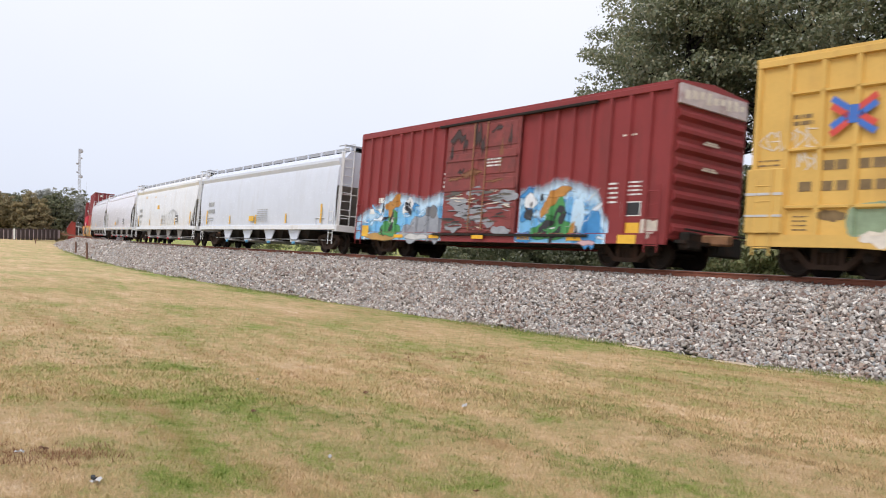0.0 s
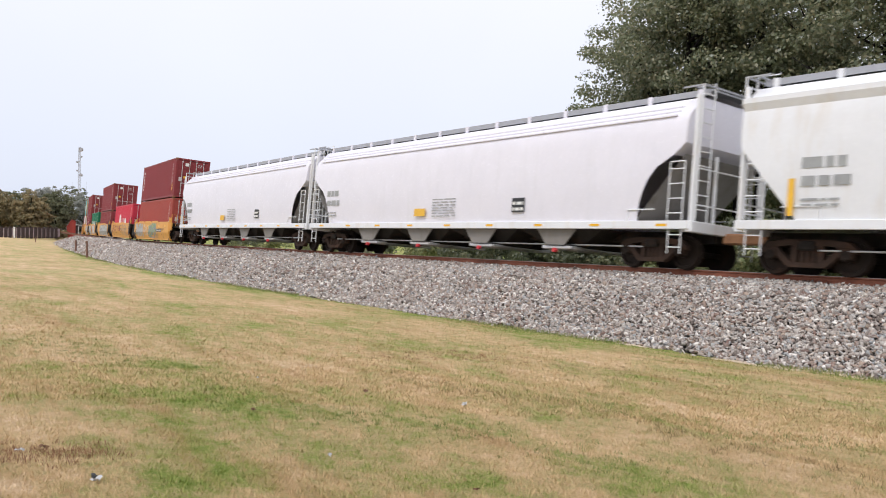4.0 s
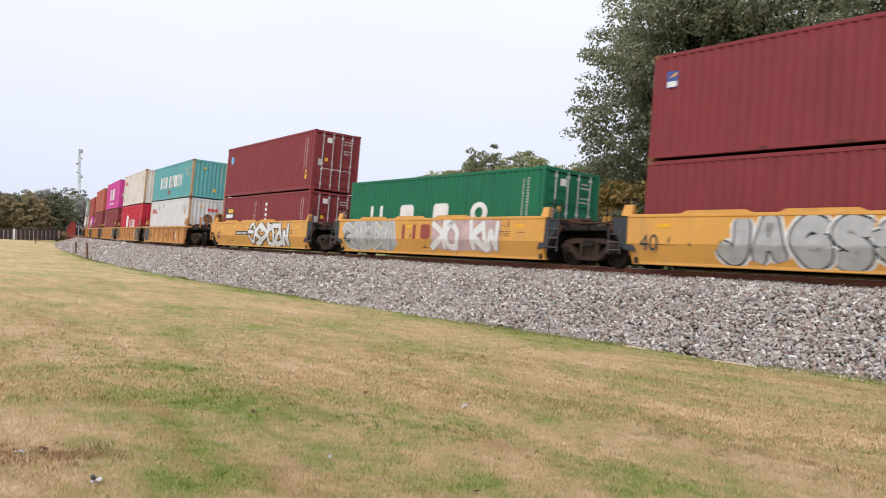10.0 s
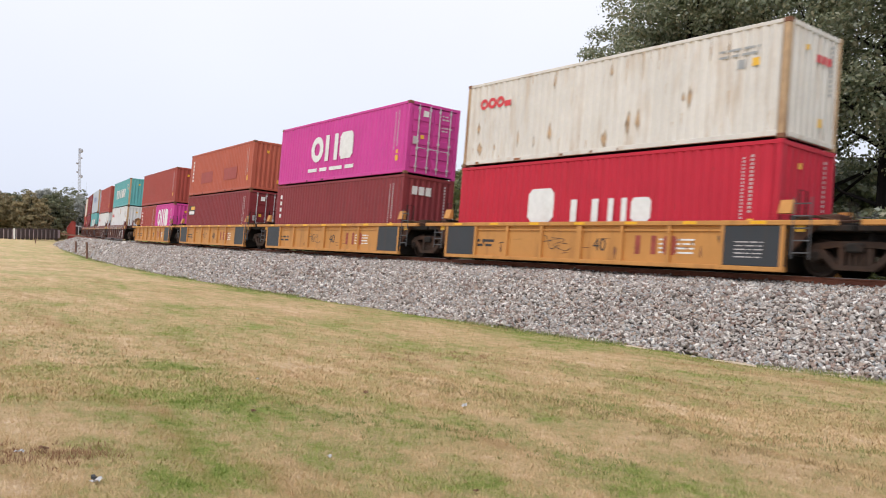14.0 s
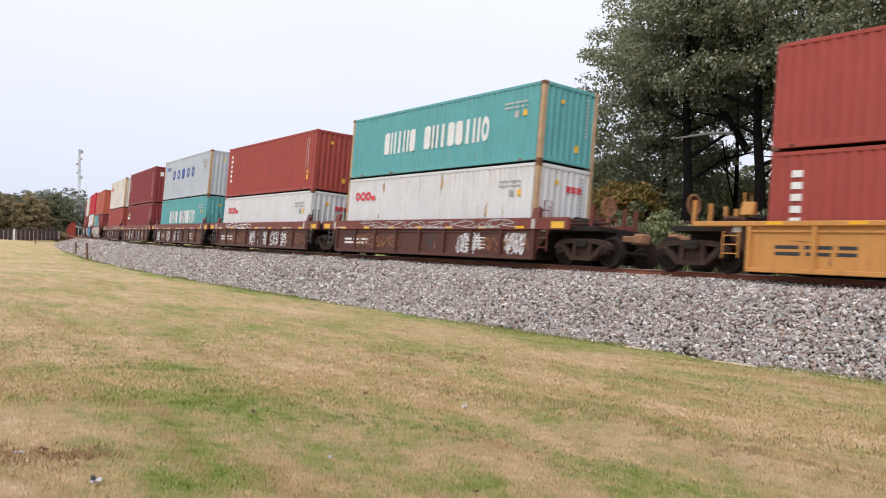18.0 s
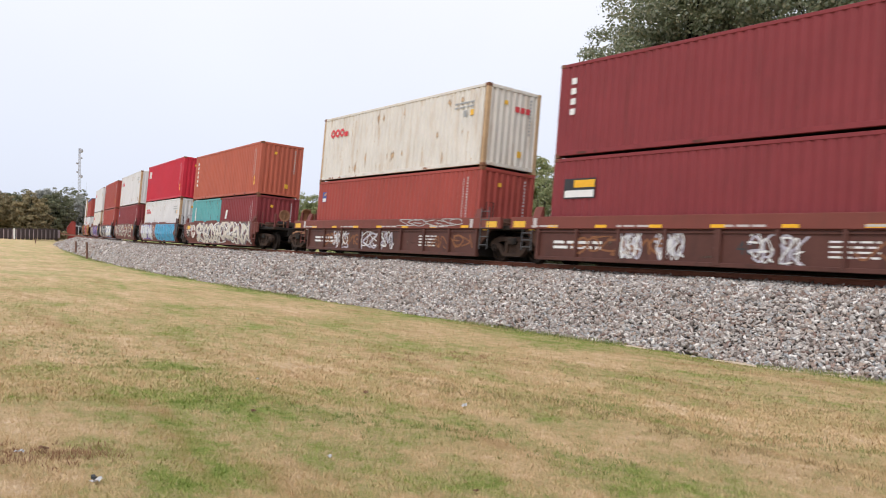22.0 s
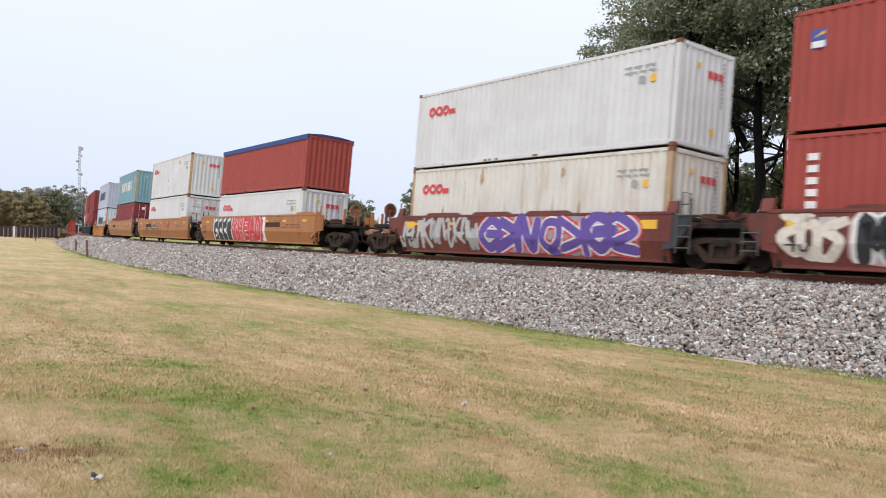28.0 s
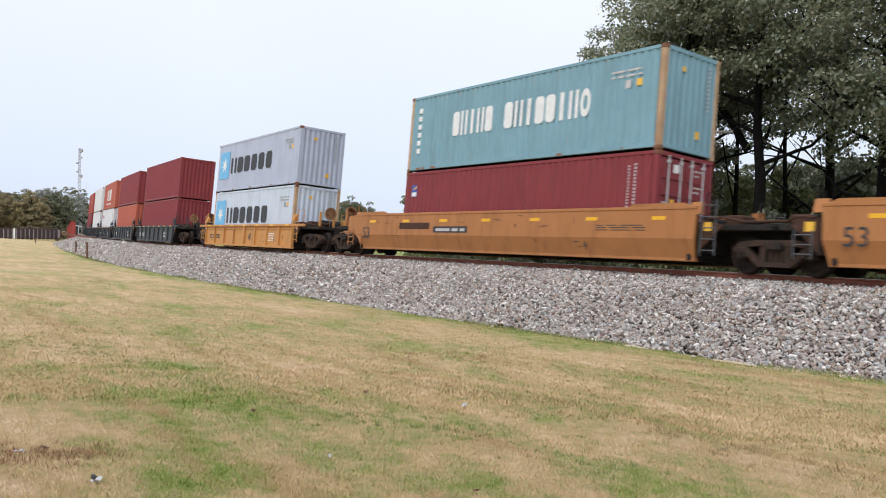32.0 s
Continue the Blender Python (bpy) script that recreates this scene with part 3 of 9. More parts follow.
        wrap_patch(parent, back, cols, lambda x, z: side(z), 0.003, [z for z in (0.66, 0.78) if abs(side(z - 0.1) - side(z)) > 0.01 and abs(side(z + 0.02) - side(z)) < 0.001], name, label, "stuff")
    step = 0.0004 * len(paths)
    root = layer(rim, 0.0075 + step, edge, parent, name) if rim else None
    if halo:
        layer(rim + 0.07, 0.0055, halo, root or parent, "paint_halo")
    return layer(0.0, 0.0095 + 2 * step if rim else 0.0075, fill, root or parent, "paint_fill" if rim else name)


def graffiti(parent, x0, x1, z0, z1, fill, edge, n, seed, side, back=None, thick=0.17, name="spray_painted_letters", label=""):
    """A scrawl of flourishes; broad ones carry a contrasting rim."""
    rng = random.Random(seed)
    forms = "".join(rng.choice("scwkovjzs") for _ in range(n))
    if thick >= 0.14:
        return sprayed(parent, forms, x0, x1, z0, z1, fill, edge, side, seed, thick, 0.05, None, back, 0.4, name, label)
    return sprayed(parent, forms, x0, x1, z0, z1, fill, edge, side, seed, thick * 0.55, 0, None, back, 0.3, name, label)


P["soft_dark"], P["soft_rust"] = soft_paint("soft_dark_scuff", (0.10, 0.065, 0.045)), soft_paint("soft_rust_scuff", (0.22, 0.09, 0.04))
P["soft_black"] = soft_paint("soft_scorched_paint", (0.045, 0.026, 0.024))
P["rust_bloom"] = soft_paint("rust_bloom", (0.46, 0.31, 0.18), 0.35)

# ---- containers ----
CW = 2.438


def b_side(L, H):
    """Corrugated side sheet in the plane y = 0, facing -y."""
    b, n = Mesh(), int((L - 0.36) / 0.278)
    x0, p = -(L - 0.36) / 2, (L - 0.36) / int((L - 0.36) / 0.278)
    xs = []
    for i in range(n):
        a = x0 + i * p
        xs += [(a, 0), (a + p * 0.26, 0), (a + p * 0.5, 0.036), (a + p * 0.76, 0.036)]
    xs.append((x0 + n * p, 0))
    return b.grid([[(x, y, 0.17) for x, y in xs], [(x, y, H - 0.10) for x, y in xs]])


def b_end(H):
    b, n, rows = Mesh(), 8, []
    p = (CW - 0.30) / n
    ys = []
    for i in range(n):
        a = -(CW - 0.30) / 2 + i * p
        ys += [(a, 0), (a + p * 0.3, 0), (a + p * 0.5, -0.04), (a + p * 0.8, -0.04)]
    ys.append(((CW - 0.30) / 2, 0))
    return b.grid([[(x, y, 0.17) for y, x in ys], [(x, y, H - 0.12) for y, x in ys]])


def b_post(H):
    b = Mesh().box(-0.08, 0.08, -0.08, 0.08, 0.1, H - 0.1, 0.012)
    for z in (0, H - 0.118):
        b.box(-0.089, 0.089, -0.086, 0.086, z, z + 0.118, 0.012)
    return b


def b_long(L, z, h, w=0.06):
    return Mesh().box(-L / 2 + 0.17, L / 2 - 0.17, -w, w, z, z + h, 0.01)


def b_cross(z, h):
    return Mesh().box(-0.06, 0.06, -CW / 2 + 0.16, CW / 2 - 0.16, z, z + h, 0.01)


def b_roof(L, H):
    b, n = Mesh(), int(L / 0.6)
    rows = []
    for i in range(n + 1):
        x = -L / 2 + 0.15 + (L - 0.3) * i / n
        rows += [[(x, y, H - 0.035 + (0.02 if i % 2 else 0)) for y in (-CW / 2 + 0.06, 0, CW / 2 - 0.06)]]
    return b.grid(rows)


def b_floor(L):
    return Mesh().box(-L / 2 + 0.1, L / 2 - 0.1, -CW / 2 + 0.1, CW / 2 - 0.1, 0.08, 0.16)


def b_door(H):
    """One door leaf, half the width, with its pressed panels; hinge edge at y = 0, leaf to +y."""
    w = CW / 2 - 0.17
    b = Mesh().box(-0.03, 0.0, 0.0, w, 0.2, H - 0.16, 0.006)
    for k in range(5):
        z = 0.28 + k * (H - 0.55) / 5
        b.box(-0.002, 0.028, 0.06, w - 0.06, z, z + (H - 0.55) / 5 * 0.62, 0.012)
    return b


def b_lockbar(H):
    b = Mesh().tube([(0.055, 0, 0.12), (0.055, 0, H - 0.1)], 0.021, 6)
    for z in (0.3, 1.0, 1.3, H - 0.3):
        b.box(0.0, 0.085, -0.04, 0.04, z, z + 0.08)
    b.tube([(0.08, 0, 1.1), (0.08, 0.4, 1.08)], 0.016, 5)
    return b


def container(s, z, color, L=12.19, H=2.896, doors=False, brand=None, cat_label="", worn=False, seed=0, dx=0.0, tarp=False):
    """An intermodal box, its base at z over the rail; doors: door leaves lead."""
    root = new("shipping_container")
    tagged(root, cat_label, "container", "containers on the train")
    mat, k = P[color], "%.2f:%.2f" % (L, H)
    pm = P["rust_post"] if worn else mat
    for sx in (-1, 1):
        for sy in (-1, 1):
            put("corner_post", shared("corner_post:%.2f" % H, lambda: b_post(H)), pm if sy < 0 or sx > 0 else mat, root, "rust-stained corner post" if worn and (sy < 0 or sx > 0) else "", Matrix.Translation((sx * (L / 2 - 0.09), sy * (CW / 2 - 0.088), 0)))
    for sy in (-1, 1):
        flip = Matrix.Rotation(math.pi if sy > 0 else 0, 4, "Z")
        put("side_panel", shared("side_panel:" + k, lambda: b_side(L, H)), mat, root, "", Matrix.Translation((0, sy * (CW / 2 - 0.012), 0)) @ flip)
        put("top_rail", shared("top_rail:" + k, lambda: b_long(L, H - 0.11, 0.10, 0.045)), mat, root, "", Matrix.Translation((0, sy * (CW / 2 - 0.05), 0)))
        put("bottom_rail", shared("bottom_rail:" + k, lambda: b_long(L, 0.065, 0.135, 0.045)), mat, root, "", Matrix.Translation((0, sy * (CW / 2 - 0.052), 0)))
    put("roof_panel", shared("roof_panel:" + k, lambda: b_roof(L, H)), P["blue_tarp"] if tarp else mat, root)
    put("container_floor", shared("container_floor:" + k, lambda: b_floor(L)), P["steel_dark"], root)
    for sx in (-1, 1):
        put("end_header", shared("end_header:%.2f" % H, lambda: b_cross(H - 0.13, 0.12)), mat, root, "", Matrix.Translation((sx * (L / 2 - 0.065), 0, 0)))
        put("end_sill", shared("end_sill", lambda: b_cross(0.07, 0.12)), mat, root, "", Matrix.Translation((sx * (L / 2 - 0.065), 0, 0)))
        if doors and sx > 0:
            for sy in (-1, 1):
                d = put("door_leaf", shared("door_leaf:%.2f" % H, lambda: b_door(H)), mat, root, "", Matrix.Translation((L / 2 - 0.04, sy * (CW / 2 - 0.165), 0)) @ Matrix.Diagonal((1, -sy, 1, 1)))
                for y in (0.30, 0.82):
                    put("locking_bar", shared("locking_bar:%.2f" % H, lambda: b_lockbar(H)), P["galv"], d, "galvanised locking bar", Matrix.Translation((0, y, 0)))
            x = L / 2 + 0.0005
            b = Mesh()
            rng = random.Random(seed)
            for i in range(4):
                zz, yy = H - 0.42 - i * 0.13 - (0.2 if i > 1 else 0), 0.36
                while yy < 0.55 + 0.25 * rng.random():
                    w = rng.uniform(0.05, 0.16)
                    b.box(x, x + 0.004, yy, yy + w, zz, zz + 0.055)
                    yy += w + 0.05
            tagged(part("door_code", b, P["code_paint"], root), kind="stuff")
            part("yellow_sticker", Mesh().box(x, x + 0.004, -0.62, -0.46, H * 0.5, H * 0.5 + 0.16), P["amber"], root)
            part("white_sticker", Mesh().box(x, x + 0.004, -0.95, -0.74, H * 0.42, H * 0.42 + 0.3), P["code_paint"], root)
            part("white_sticker", Mesh().box(x, x + 0.004, -0.55, -0.3, H - 0.55, H - 0.32), P["white_paint"], root)
        else:
            put("end_panel", shared("end_panel:%.2f" % H, lambda: b_end(H)), mat, root, "", Matrix.Translation((sx * (L / 2 - 0.015), 0, 0)) @ Matrix.Rotation(0 if sx > 0 else math.pi, 4, "Z"))
    if tarp:
        b = Mesh().prism([(-CW / 2 - 0.02, H - 0.22), (-CW / 2 - 0.03, H + 0.02), (-0.5, H + 0.10), (0.5, H + 0.10), (CW / 2 + 0.03, H + 0.02), (CW / 2 + 0.02, H - 0.22), (CW / 2 + 0.005, H - 0.22), (CW / 2 + 0.005, H), (-CW / 2 - 0.005, H), (-CW / 2 - 0.005, H - 0.22)], "x", -L / 2 - 0.02, L / 2 + 0.02)
        part("tarpaulin_cover", b, P["blue_tarp"], root, "blue tarpaulin roof cover")
    if not doors and brand != "plain":
        xe = L / 2 - 0.0145
        e = Mesh()
        for i in range(11):
            e.box(xe, xe + 0.005, 0.72, 0.79, H - 0.35 - i * 0.12, H - 0.28 - i * 0.12)
        tagged(part("end_code", e, P["code_paint"] if color not in ("offwhite", "cream", "silver", "sky_grey", "pale_blue") else P["grey_patch"], root), kind="stuff")
        part("yellow_sticker", Mesh().box(xe, xe + 0.005, 0.28, 0.46, 0.5, 0.72), P["amber"], root)
        part("yellow_sticker", Mesh().box(xe, xe + 0.005, -0.45, -0.3, H - 0.62, H - 0.48), P["amber"], root)
    light = color in ("offwhite", "cream", "silver", "sky_grey", "pale_blue", "teal", "dull_teal")
    for sx in (-1, 1):
        for zz in (0.0, H - 0.118):
            put("corner_casting", shared("corner_casting", lambda: Mesh().box(-0.093, 0.093, -0.090, 0.09, 0.0, 0.12, 0.012).box(-0.045, 0.045, -0.0905, -0.088, 0.03, 0.09)), P["casting"] if light or seed % 3 else mat, root, "", Matrix.Translation((sx * (L / 2 - 0.09), -(CW / 2 - 0.088), zz)))
    wr = random.Random(seed * 7 + int(z * 10))
    p = (L - 0.36) / int((L - 0.36) / 0.278)
    runs, deep = Mesh(), Mesh()
    heavy = color == "cream" or (worn and color == "offwhite")
    for k in range((34 if heavy else 16) if light else 12):
        i = wr.randrange(int((L - 0.36) / 0.278))
        xa = -(L - 0.36) / 2 + i * p + p * wr.uniform(0.0, 0.12)
        w, ln = wr.uniform(0.008, 0.04 if heavy else 0.022), wr.uniform(0.08, 0.9 if heavy else 0.4) * (1 if light else 0.6)
        z1 = wr.choice((H - 0.11, wr.uniform(0.5, H - 0.2), wr.uniform(0.25, 0.7)))
        z0 = max(z1 - ln, 0.2)
        (runs if light else deep).prism([(xa, z1), (xa + w, z1), (xa + w * 0.7, z0), (xa + w * 0.4, z0)], "y", -CW / 2 + 0.0105, -CW / 2 + 0.0115)
    for k in range(10):
        xa = wr.uniform(-L / 2 + 0.3, L / 2 - 0.6)
        deep.box(xa, xa + wr.uniform(0.04, 0.3), -CW / 2 + 0.0055, -CW / 2 + 0.0065, *((H - 0.10, H - 0.05) if k % 2 else (0.08, 0.15)))
    if light:
        tagged(part("rust_run", runs, P["rust_light"], root), kind="stuff")
    tagged(part("rust_spot", deep, P["scuff_rust"] if light else P["rust_deep"], root), kind="stuff")
    if heavy:
        x0 = -(L - 0.36) / 2

        def corr(x, zz):
            u = ((x - x0) / p) % 1.0
            return -CW / 2 + 0.0115 + float(np.interp(u, [0, 0.26, 0.5, 0.76, 1], [0, 0, 0.036, 0.036, 0]))
        for k in range(16 if color == "cream" else 7):
            cx, cz = wr.uniform(-L / 2 + 0.6, L / 2 - 0.6), wr.choice((0.45, 0.6, 0.8, 1.3, H - 0.5, H - 0.45))
            soft_patch(root, P["rust_bloom"], lobe(cx, cz, wr.uniform(0.03, 0.12), wr.uniform(0.14, 0.42), k + seed, 0, 0.4, 10, 1.6, [x0 + p * (i + q) for i in range(60) for q in (0, 0.26, 0.5, 0.76)]), corr, 0.001, (), 0.4, 0.2, "rust_bloom")
    brand_marks(root, brand, L, H, seed, color)
    root_s = s + dx
    m = (root, root_s, z)
    root.matrix_basis = rolling(travel(0) + root_s) @ Matrix.Translation((0, 0, z))
    MOVERS.append((root, root_s, z))
    return root


def brand_marks(root, brand, L, H, seed, color):
    """What is painted on the near side; brands as plain shapes."""
    Y = -CW / 2 + 0.010
    light = color in ("offwhite", "cream", "silver", "sky_grey", "pale_blue", "teal", "dull_teal")
    tint = P["code_paint"] if "teal" in color else P["grey_patch"]
    hx = L / 2
    if brand != "plain":
        # vertical code column and stickers near the leading end
        if light:
            bars(root, tint, hx - 1.9, hx - 0.75, H - 0.75, H - 0.45, 2, Y, seed, fill=0.4)
            plate(root, P["amber"], hx - 0.95, hx - 0.75, H - 1.05, H - 0.85, Y, "yellow_sticker")
            plate(root, tint, hx - 1.35, hx - 1.15, H - 1.08, H - 0.85, Y)
        else:
            code_column(root, P["code_paint"], hx - 0.80, H - 1.75, H - 0.3, Y, 15, 0.075)
            code_column(root, P["code_paint"], hx - 1.02, H - 1.9, H - 0.35, Y, 18, 0.055)
            plate(root, P["amber"], hx - 0.82, hx - 0.62, 0.55, 0.78, Y, "yellow_sticker")
            plate(root, P["amber"], hx - 0.80, hx - 0.64, H - 2.05, H - 1.9, Y, "yellow_sticker")
    if brand == "plain" and L < 7:
        plate(root, P["white_paint"], -hx + 0.75, -hx + 0.92, 1.0, 2.1, Y, "painted_stripe")
        wr, p = random.Random(9), (L - 0.36) / int((L - 0.36) / 0.278)
        dark = Mesh()
        for i in range(26):
            k = wr.choice((10, 12, 13, 14, 15, 16, 17, 18, 19, 20))
            xa, z1 = -(L - 0.36) / 2 + k * p + wr.uniform(0, 0.04), wr.choice((H - 0.12, wr.uniform(0.9, H - 0.2)))
            dark.prism([(xa, z1), (xa + 0.05, z1), (xa + 0.035, z1 - wr.uniform(0.15, 0.7)), (xa + 0.01, z1 - 0.1)], "y", Y - 0.0015, Y - 0.0005)
        tagged(part("rust_run", dark, P["scuff_dark"], root, "dark rust runs"), kind="stuff")
    if brand == "red_rings":
        b = Mesh()
        x, z, h = -hx + 0.75, H - 0.95, 0.36
        for i in range(3):
            cx = x + 0.2 + i * 0.42
            an = [math.pi * j / 6 for j in range(13)]
            b.grid([[(cx + 0.21 * math.cos(q), Y - 0.004, z + h / 2 + 0.19 * math.sin(q)) for q in an], [(cx + 0.10 * math.cos(q), Y - 0.004, z + h / 2 + 0.08 * math.sin(q)) for q in an]])
        b.box(x + 1.26, x + 1.58, Y - 0.004, Y, z, z + 0.19)
        part("painted_mark", b, P["red_paint"], root, "faded red ring emblem")
        e = Mesh()
        for i in range(3):
            e.box(hx - 0.006, hx - 0.002, 0.05 + i * 0.24, 0.24 + i * 0.24, H - 0.82, H - 0.62)
        tagged(part("end_mark", e, P["red_paint"], root), kind="stuff")
    elif brand == "tall_white":
        block_word(root, P["white_paint"], -hx + 2.75, -hx + 5.05, H - 1.72, H - 0.85, 5, Y, 0.16, 5, label="large white block lettering shapes", forms="bhlhb")
        block_word(root, P["white_paint"], -hx + 5.6, -hx + 9.6, H - 1.72, H - 0.85, 8, Y, 0.16, 8, label="large white block lettering shapes", forms="bhlbblhr")
        if color == "dull_teal":
            code_column(root, P["white_paint"], -hx + 0.55, H - 2.2, H - 0.35, Y, 6, 0.22)
        if seed == 22:
            plate(root, P["red_dull"], -hx + 5.4, -hx + 6.0, H - 2.2, H - 1.88, Y, "dark_red_patch")
    elif brand == "low_white":
        block_word(root, P["white_paint"], -hx + 3.55, -hx + 5.0, 0.95, 2.0, 1, Y, 0.2, 4, label="large white block lettering shapes", forms="b")
        block_word(root, P["white_paint"], -hx + 5.2, -hx + 8.6, 0.95, 1.62, 4, Y, 0.18, 6, label="large white block lettering shapes", forms="llhb")
    elif brand == "low_white_wide":
        for i in range(4):
            block_word(root, P["white_paint"], -hx + 1.75 + i * 2.25, -hx + 2.75 + i * 2.25, 0.95, 1.68, 1, Y, 0.05, 11 + i, label="large white block lettering shapes", forms="hbbr"[i])
    elif brand == "big_white":
        block_word(root, P["white_paint"], -hx + 3.6, -hx + 7.9, H - 1.95, H - 0.75, 3, Y, 0.12, 21, label="large white block lettering shapes", forms="rhb")
        bars(root, P["white_paint"], -hx + 3.4, -hx + 7.9, H - 2.4, H - 2.22, 1, Y, 4, fill=0.9)
    elif brand == "big_white_short":
        block_word(root, P["white_paint"], -hx + 0.9, -hx + 4.4, 0.95, 2.2, 3, Y, 0.12, 21, label="large white block lettering shapes", forms="rhb")
    elif brand == "blue_word":
        block_word(root, P["blue_paint"], -hx + 2.6, -hx + 9.0, H - 1.5, H - 0.8, 5, Y, 0.42, 31, label="blue block lettering shapes", forms="rrbrr")
        plate(root, P["sky_paint"], -hx + 0.45, -hx + 0.75, H - 0.75, H - 0.45, Y)
        bars(root, P["blue_paint"], -hx + 0.8, -hx + 2.0, H - 0.75, H - 0.45, 2, Y, 5)
    elif brand == "star_word":
        block_word(root, P["black_paint"], -hx + 2.3, -hx + 8.9, H - 1.85, H - 0.95, 6, Y, 0.2, 41, label="dark block lettering shapes", forms="hbbbbb")
        p = plate(root, P["sky_paint"], -hx + 0.35, -hx + 2.0, H - 2.1, H - 0.5, Y, "painted_square", "light blue square with a white star")
        b = Mesh()
        pts = []
        for j in range(14):
            r = 0.5 if j % 2 == 0 else 0.2
            pts.append((-hx + 1.17 + r * math.sin(math.pi * j / 7), H - 1.3 + r * math.cos(math.pi * j / 7)))
        b.prism(pts, "y", Y - 0.007, Y - 0.003)
        part("white_star", b, P["white_paint"], p)
    elif brand == "column":
        code_column(root, P["white_paint"], -hx + 0.55, H - 2.0, H - 0.35, Y, 6, 0.26, "vertical_lettering")
    elif brand == "small_logo":
        p = plate(root, P["blue_paint"], -hx + 0.45, -hx + 0.80, H - 0.95, H - 0.5, Y, "sticker", "square blue, yellow and white sticker")
        part("sticker_field", Mesh().box(-hx + 0.47, -hx + 0.78, Y - 0.006, Y - 0.003, H - 0.93, H - 0.78), P["white_paint"], p)
        part("sticker_field", Mesh().prism([(-hx + 0.5, H - 0.7), (-hx + 0.77, H - 0.62), (-hx + 0.77, H - 0.54)], "y", Y - 0.006, Y - 0.003), P["reflector"], p)
    elif brand == "white_blocks":
        for zz in (H - 0.85, H - 1.6):
            part("painted_block", Mesh().prism([(-hx + 0.85, zz - 0.42), (-hx + 1.15, zz - 0.42), (-hx + 1.3, zz + 0.1), (-hx + 1.0, zz + 0.1)], "y", Y - 0.003, Y), P["white_paint"], root, "slanted white painted block")
    elif brand == "white_short":
        block_word(root, P["white_paint"], -hx + 0.6, -hx + 1.4, H - 1.0, H - 0.45, 3, Y, 0.15, 51)
    elif brand == "banner":
        p = plate(root, P["black_paint"], -hx + 0.5, -hx + 1.75, H - 1.25, H - 0.65, Y, "painted_banner", "blue, yellow and white banner sticker")
        part("banner_stripe", Mesh().box(-hx + 0.9, -hx + 1.72, Y - 0.006, Y - 0.003, H - 0.92, H - 0.7), P["reflector"], p)
        part("banner_field", Mesh().box(-hx + 0.54, -hx + 1.70, Y - 0.006, Y - 0.003, H - 1.21, H - 1.0), P["white_paint"], p)
    elif brand == "end_white":
        b = Mesh()
        for i in range(3):
            b.box(hx - 0.008, hx - 0.004, -0.8 + i * 0.32, -0.55 + i * 0.32, H - 0.75, H - 0.42)
        tagged(part("end_mark", b, P["white_paint"], root), kind="stuff")
        code_column(root, P["white_paint"], -hx + 0.5, H - 1.6, H - 0.35, Y, 4, 0.2)
    elif brand == "dot":
        part("round_sticker", Mesh().disc([(Y - 0.003, 0.24), (Y, 0.24)], 16, "y", (-hx + 0.9, 0, H - 0.75)), P["sky_paint"], root, "round light blue sticker")
    elif brand == "patches":
        code_column(root, P["white_paint"], -hx + 0.55, H - 1.8, H - 0.35, Y, 6, 0.26, "vertical_lettering")
        for a in (2.6, 7.2):
            plate(root, P["brownred"], -hx + a, -hx + a + 2.4, 0.75, 1.45, Y, "repainted_patch")


# ---- well cars ----
def b_well_side(Ls, bottom, top, bend, tuck, y0, cut):
    """One side wall of a well, with sloped lower corners and a rolled top chord."""
    b = Mesh()
    outer = [(y0, top), (y0, bend), (y0 - tuck, bottom)]
    inner = [(y0 - 0.10, top), (y0 - 0.10, bend), (y0 - tuck - 0.09, bottom)]
    ext = {top: Ls / 2, bend: Ls / 2 - cut * 0.25, bottom: Ls / 2 - cut}
    n = 8
    rows = []
    for (y, z) in outer + inner[::-1]:
        e = ext[z]
        rows.append([(-e + 2 * e * i / n, -y, z) for i in range(n + 1)])
    rows.append(rows[0])
    b.grid(rows)
    for i in (0, n):
        b.quad(*[r[i] for r in rows[:-1]])
    b.box(-Ls / 2, Ls / 2, -y0 - 0.02, -y0 + 0.13, top - 0.07, top + 0.02, 0.012)
    b.box(-Ls / 2 + cut, Ls / 2 - cut, -y0 + tuck - 0.02, -y0 + tuck + 0.14, bottom - 0.03, bottom + 0.06, 0.012)
    return b


def b_ladder(x, y, z0, z1, w=0.4, n=4, out=-0.08):
    b = Mesh()
    for q in (-w / 2, w / 2):
        b.tube([(x + q, y, z0), (x + q, y, z1)], 0.018, 5)
    for i in range(n):
        z = z0 + (i + 0.5) * (z1 - z0) / n
        b.tube([(x - w / 2, y + out * 0, z), (x + w / 2, y, z)], 0.016, 5)
    return b


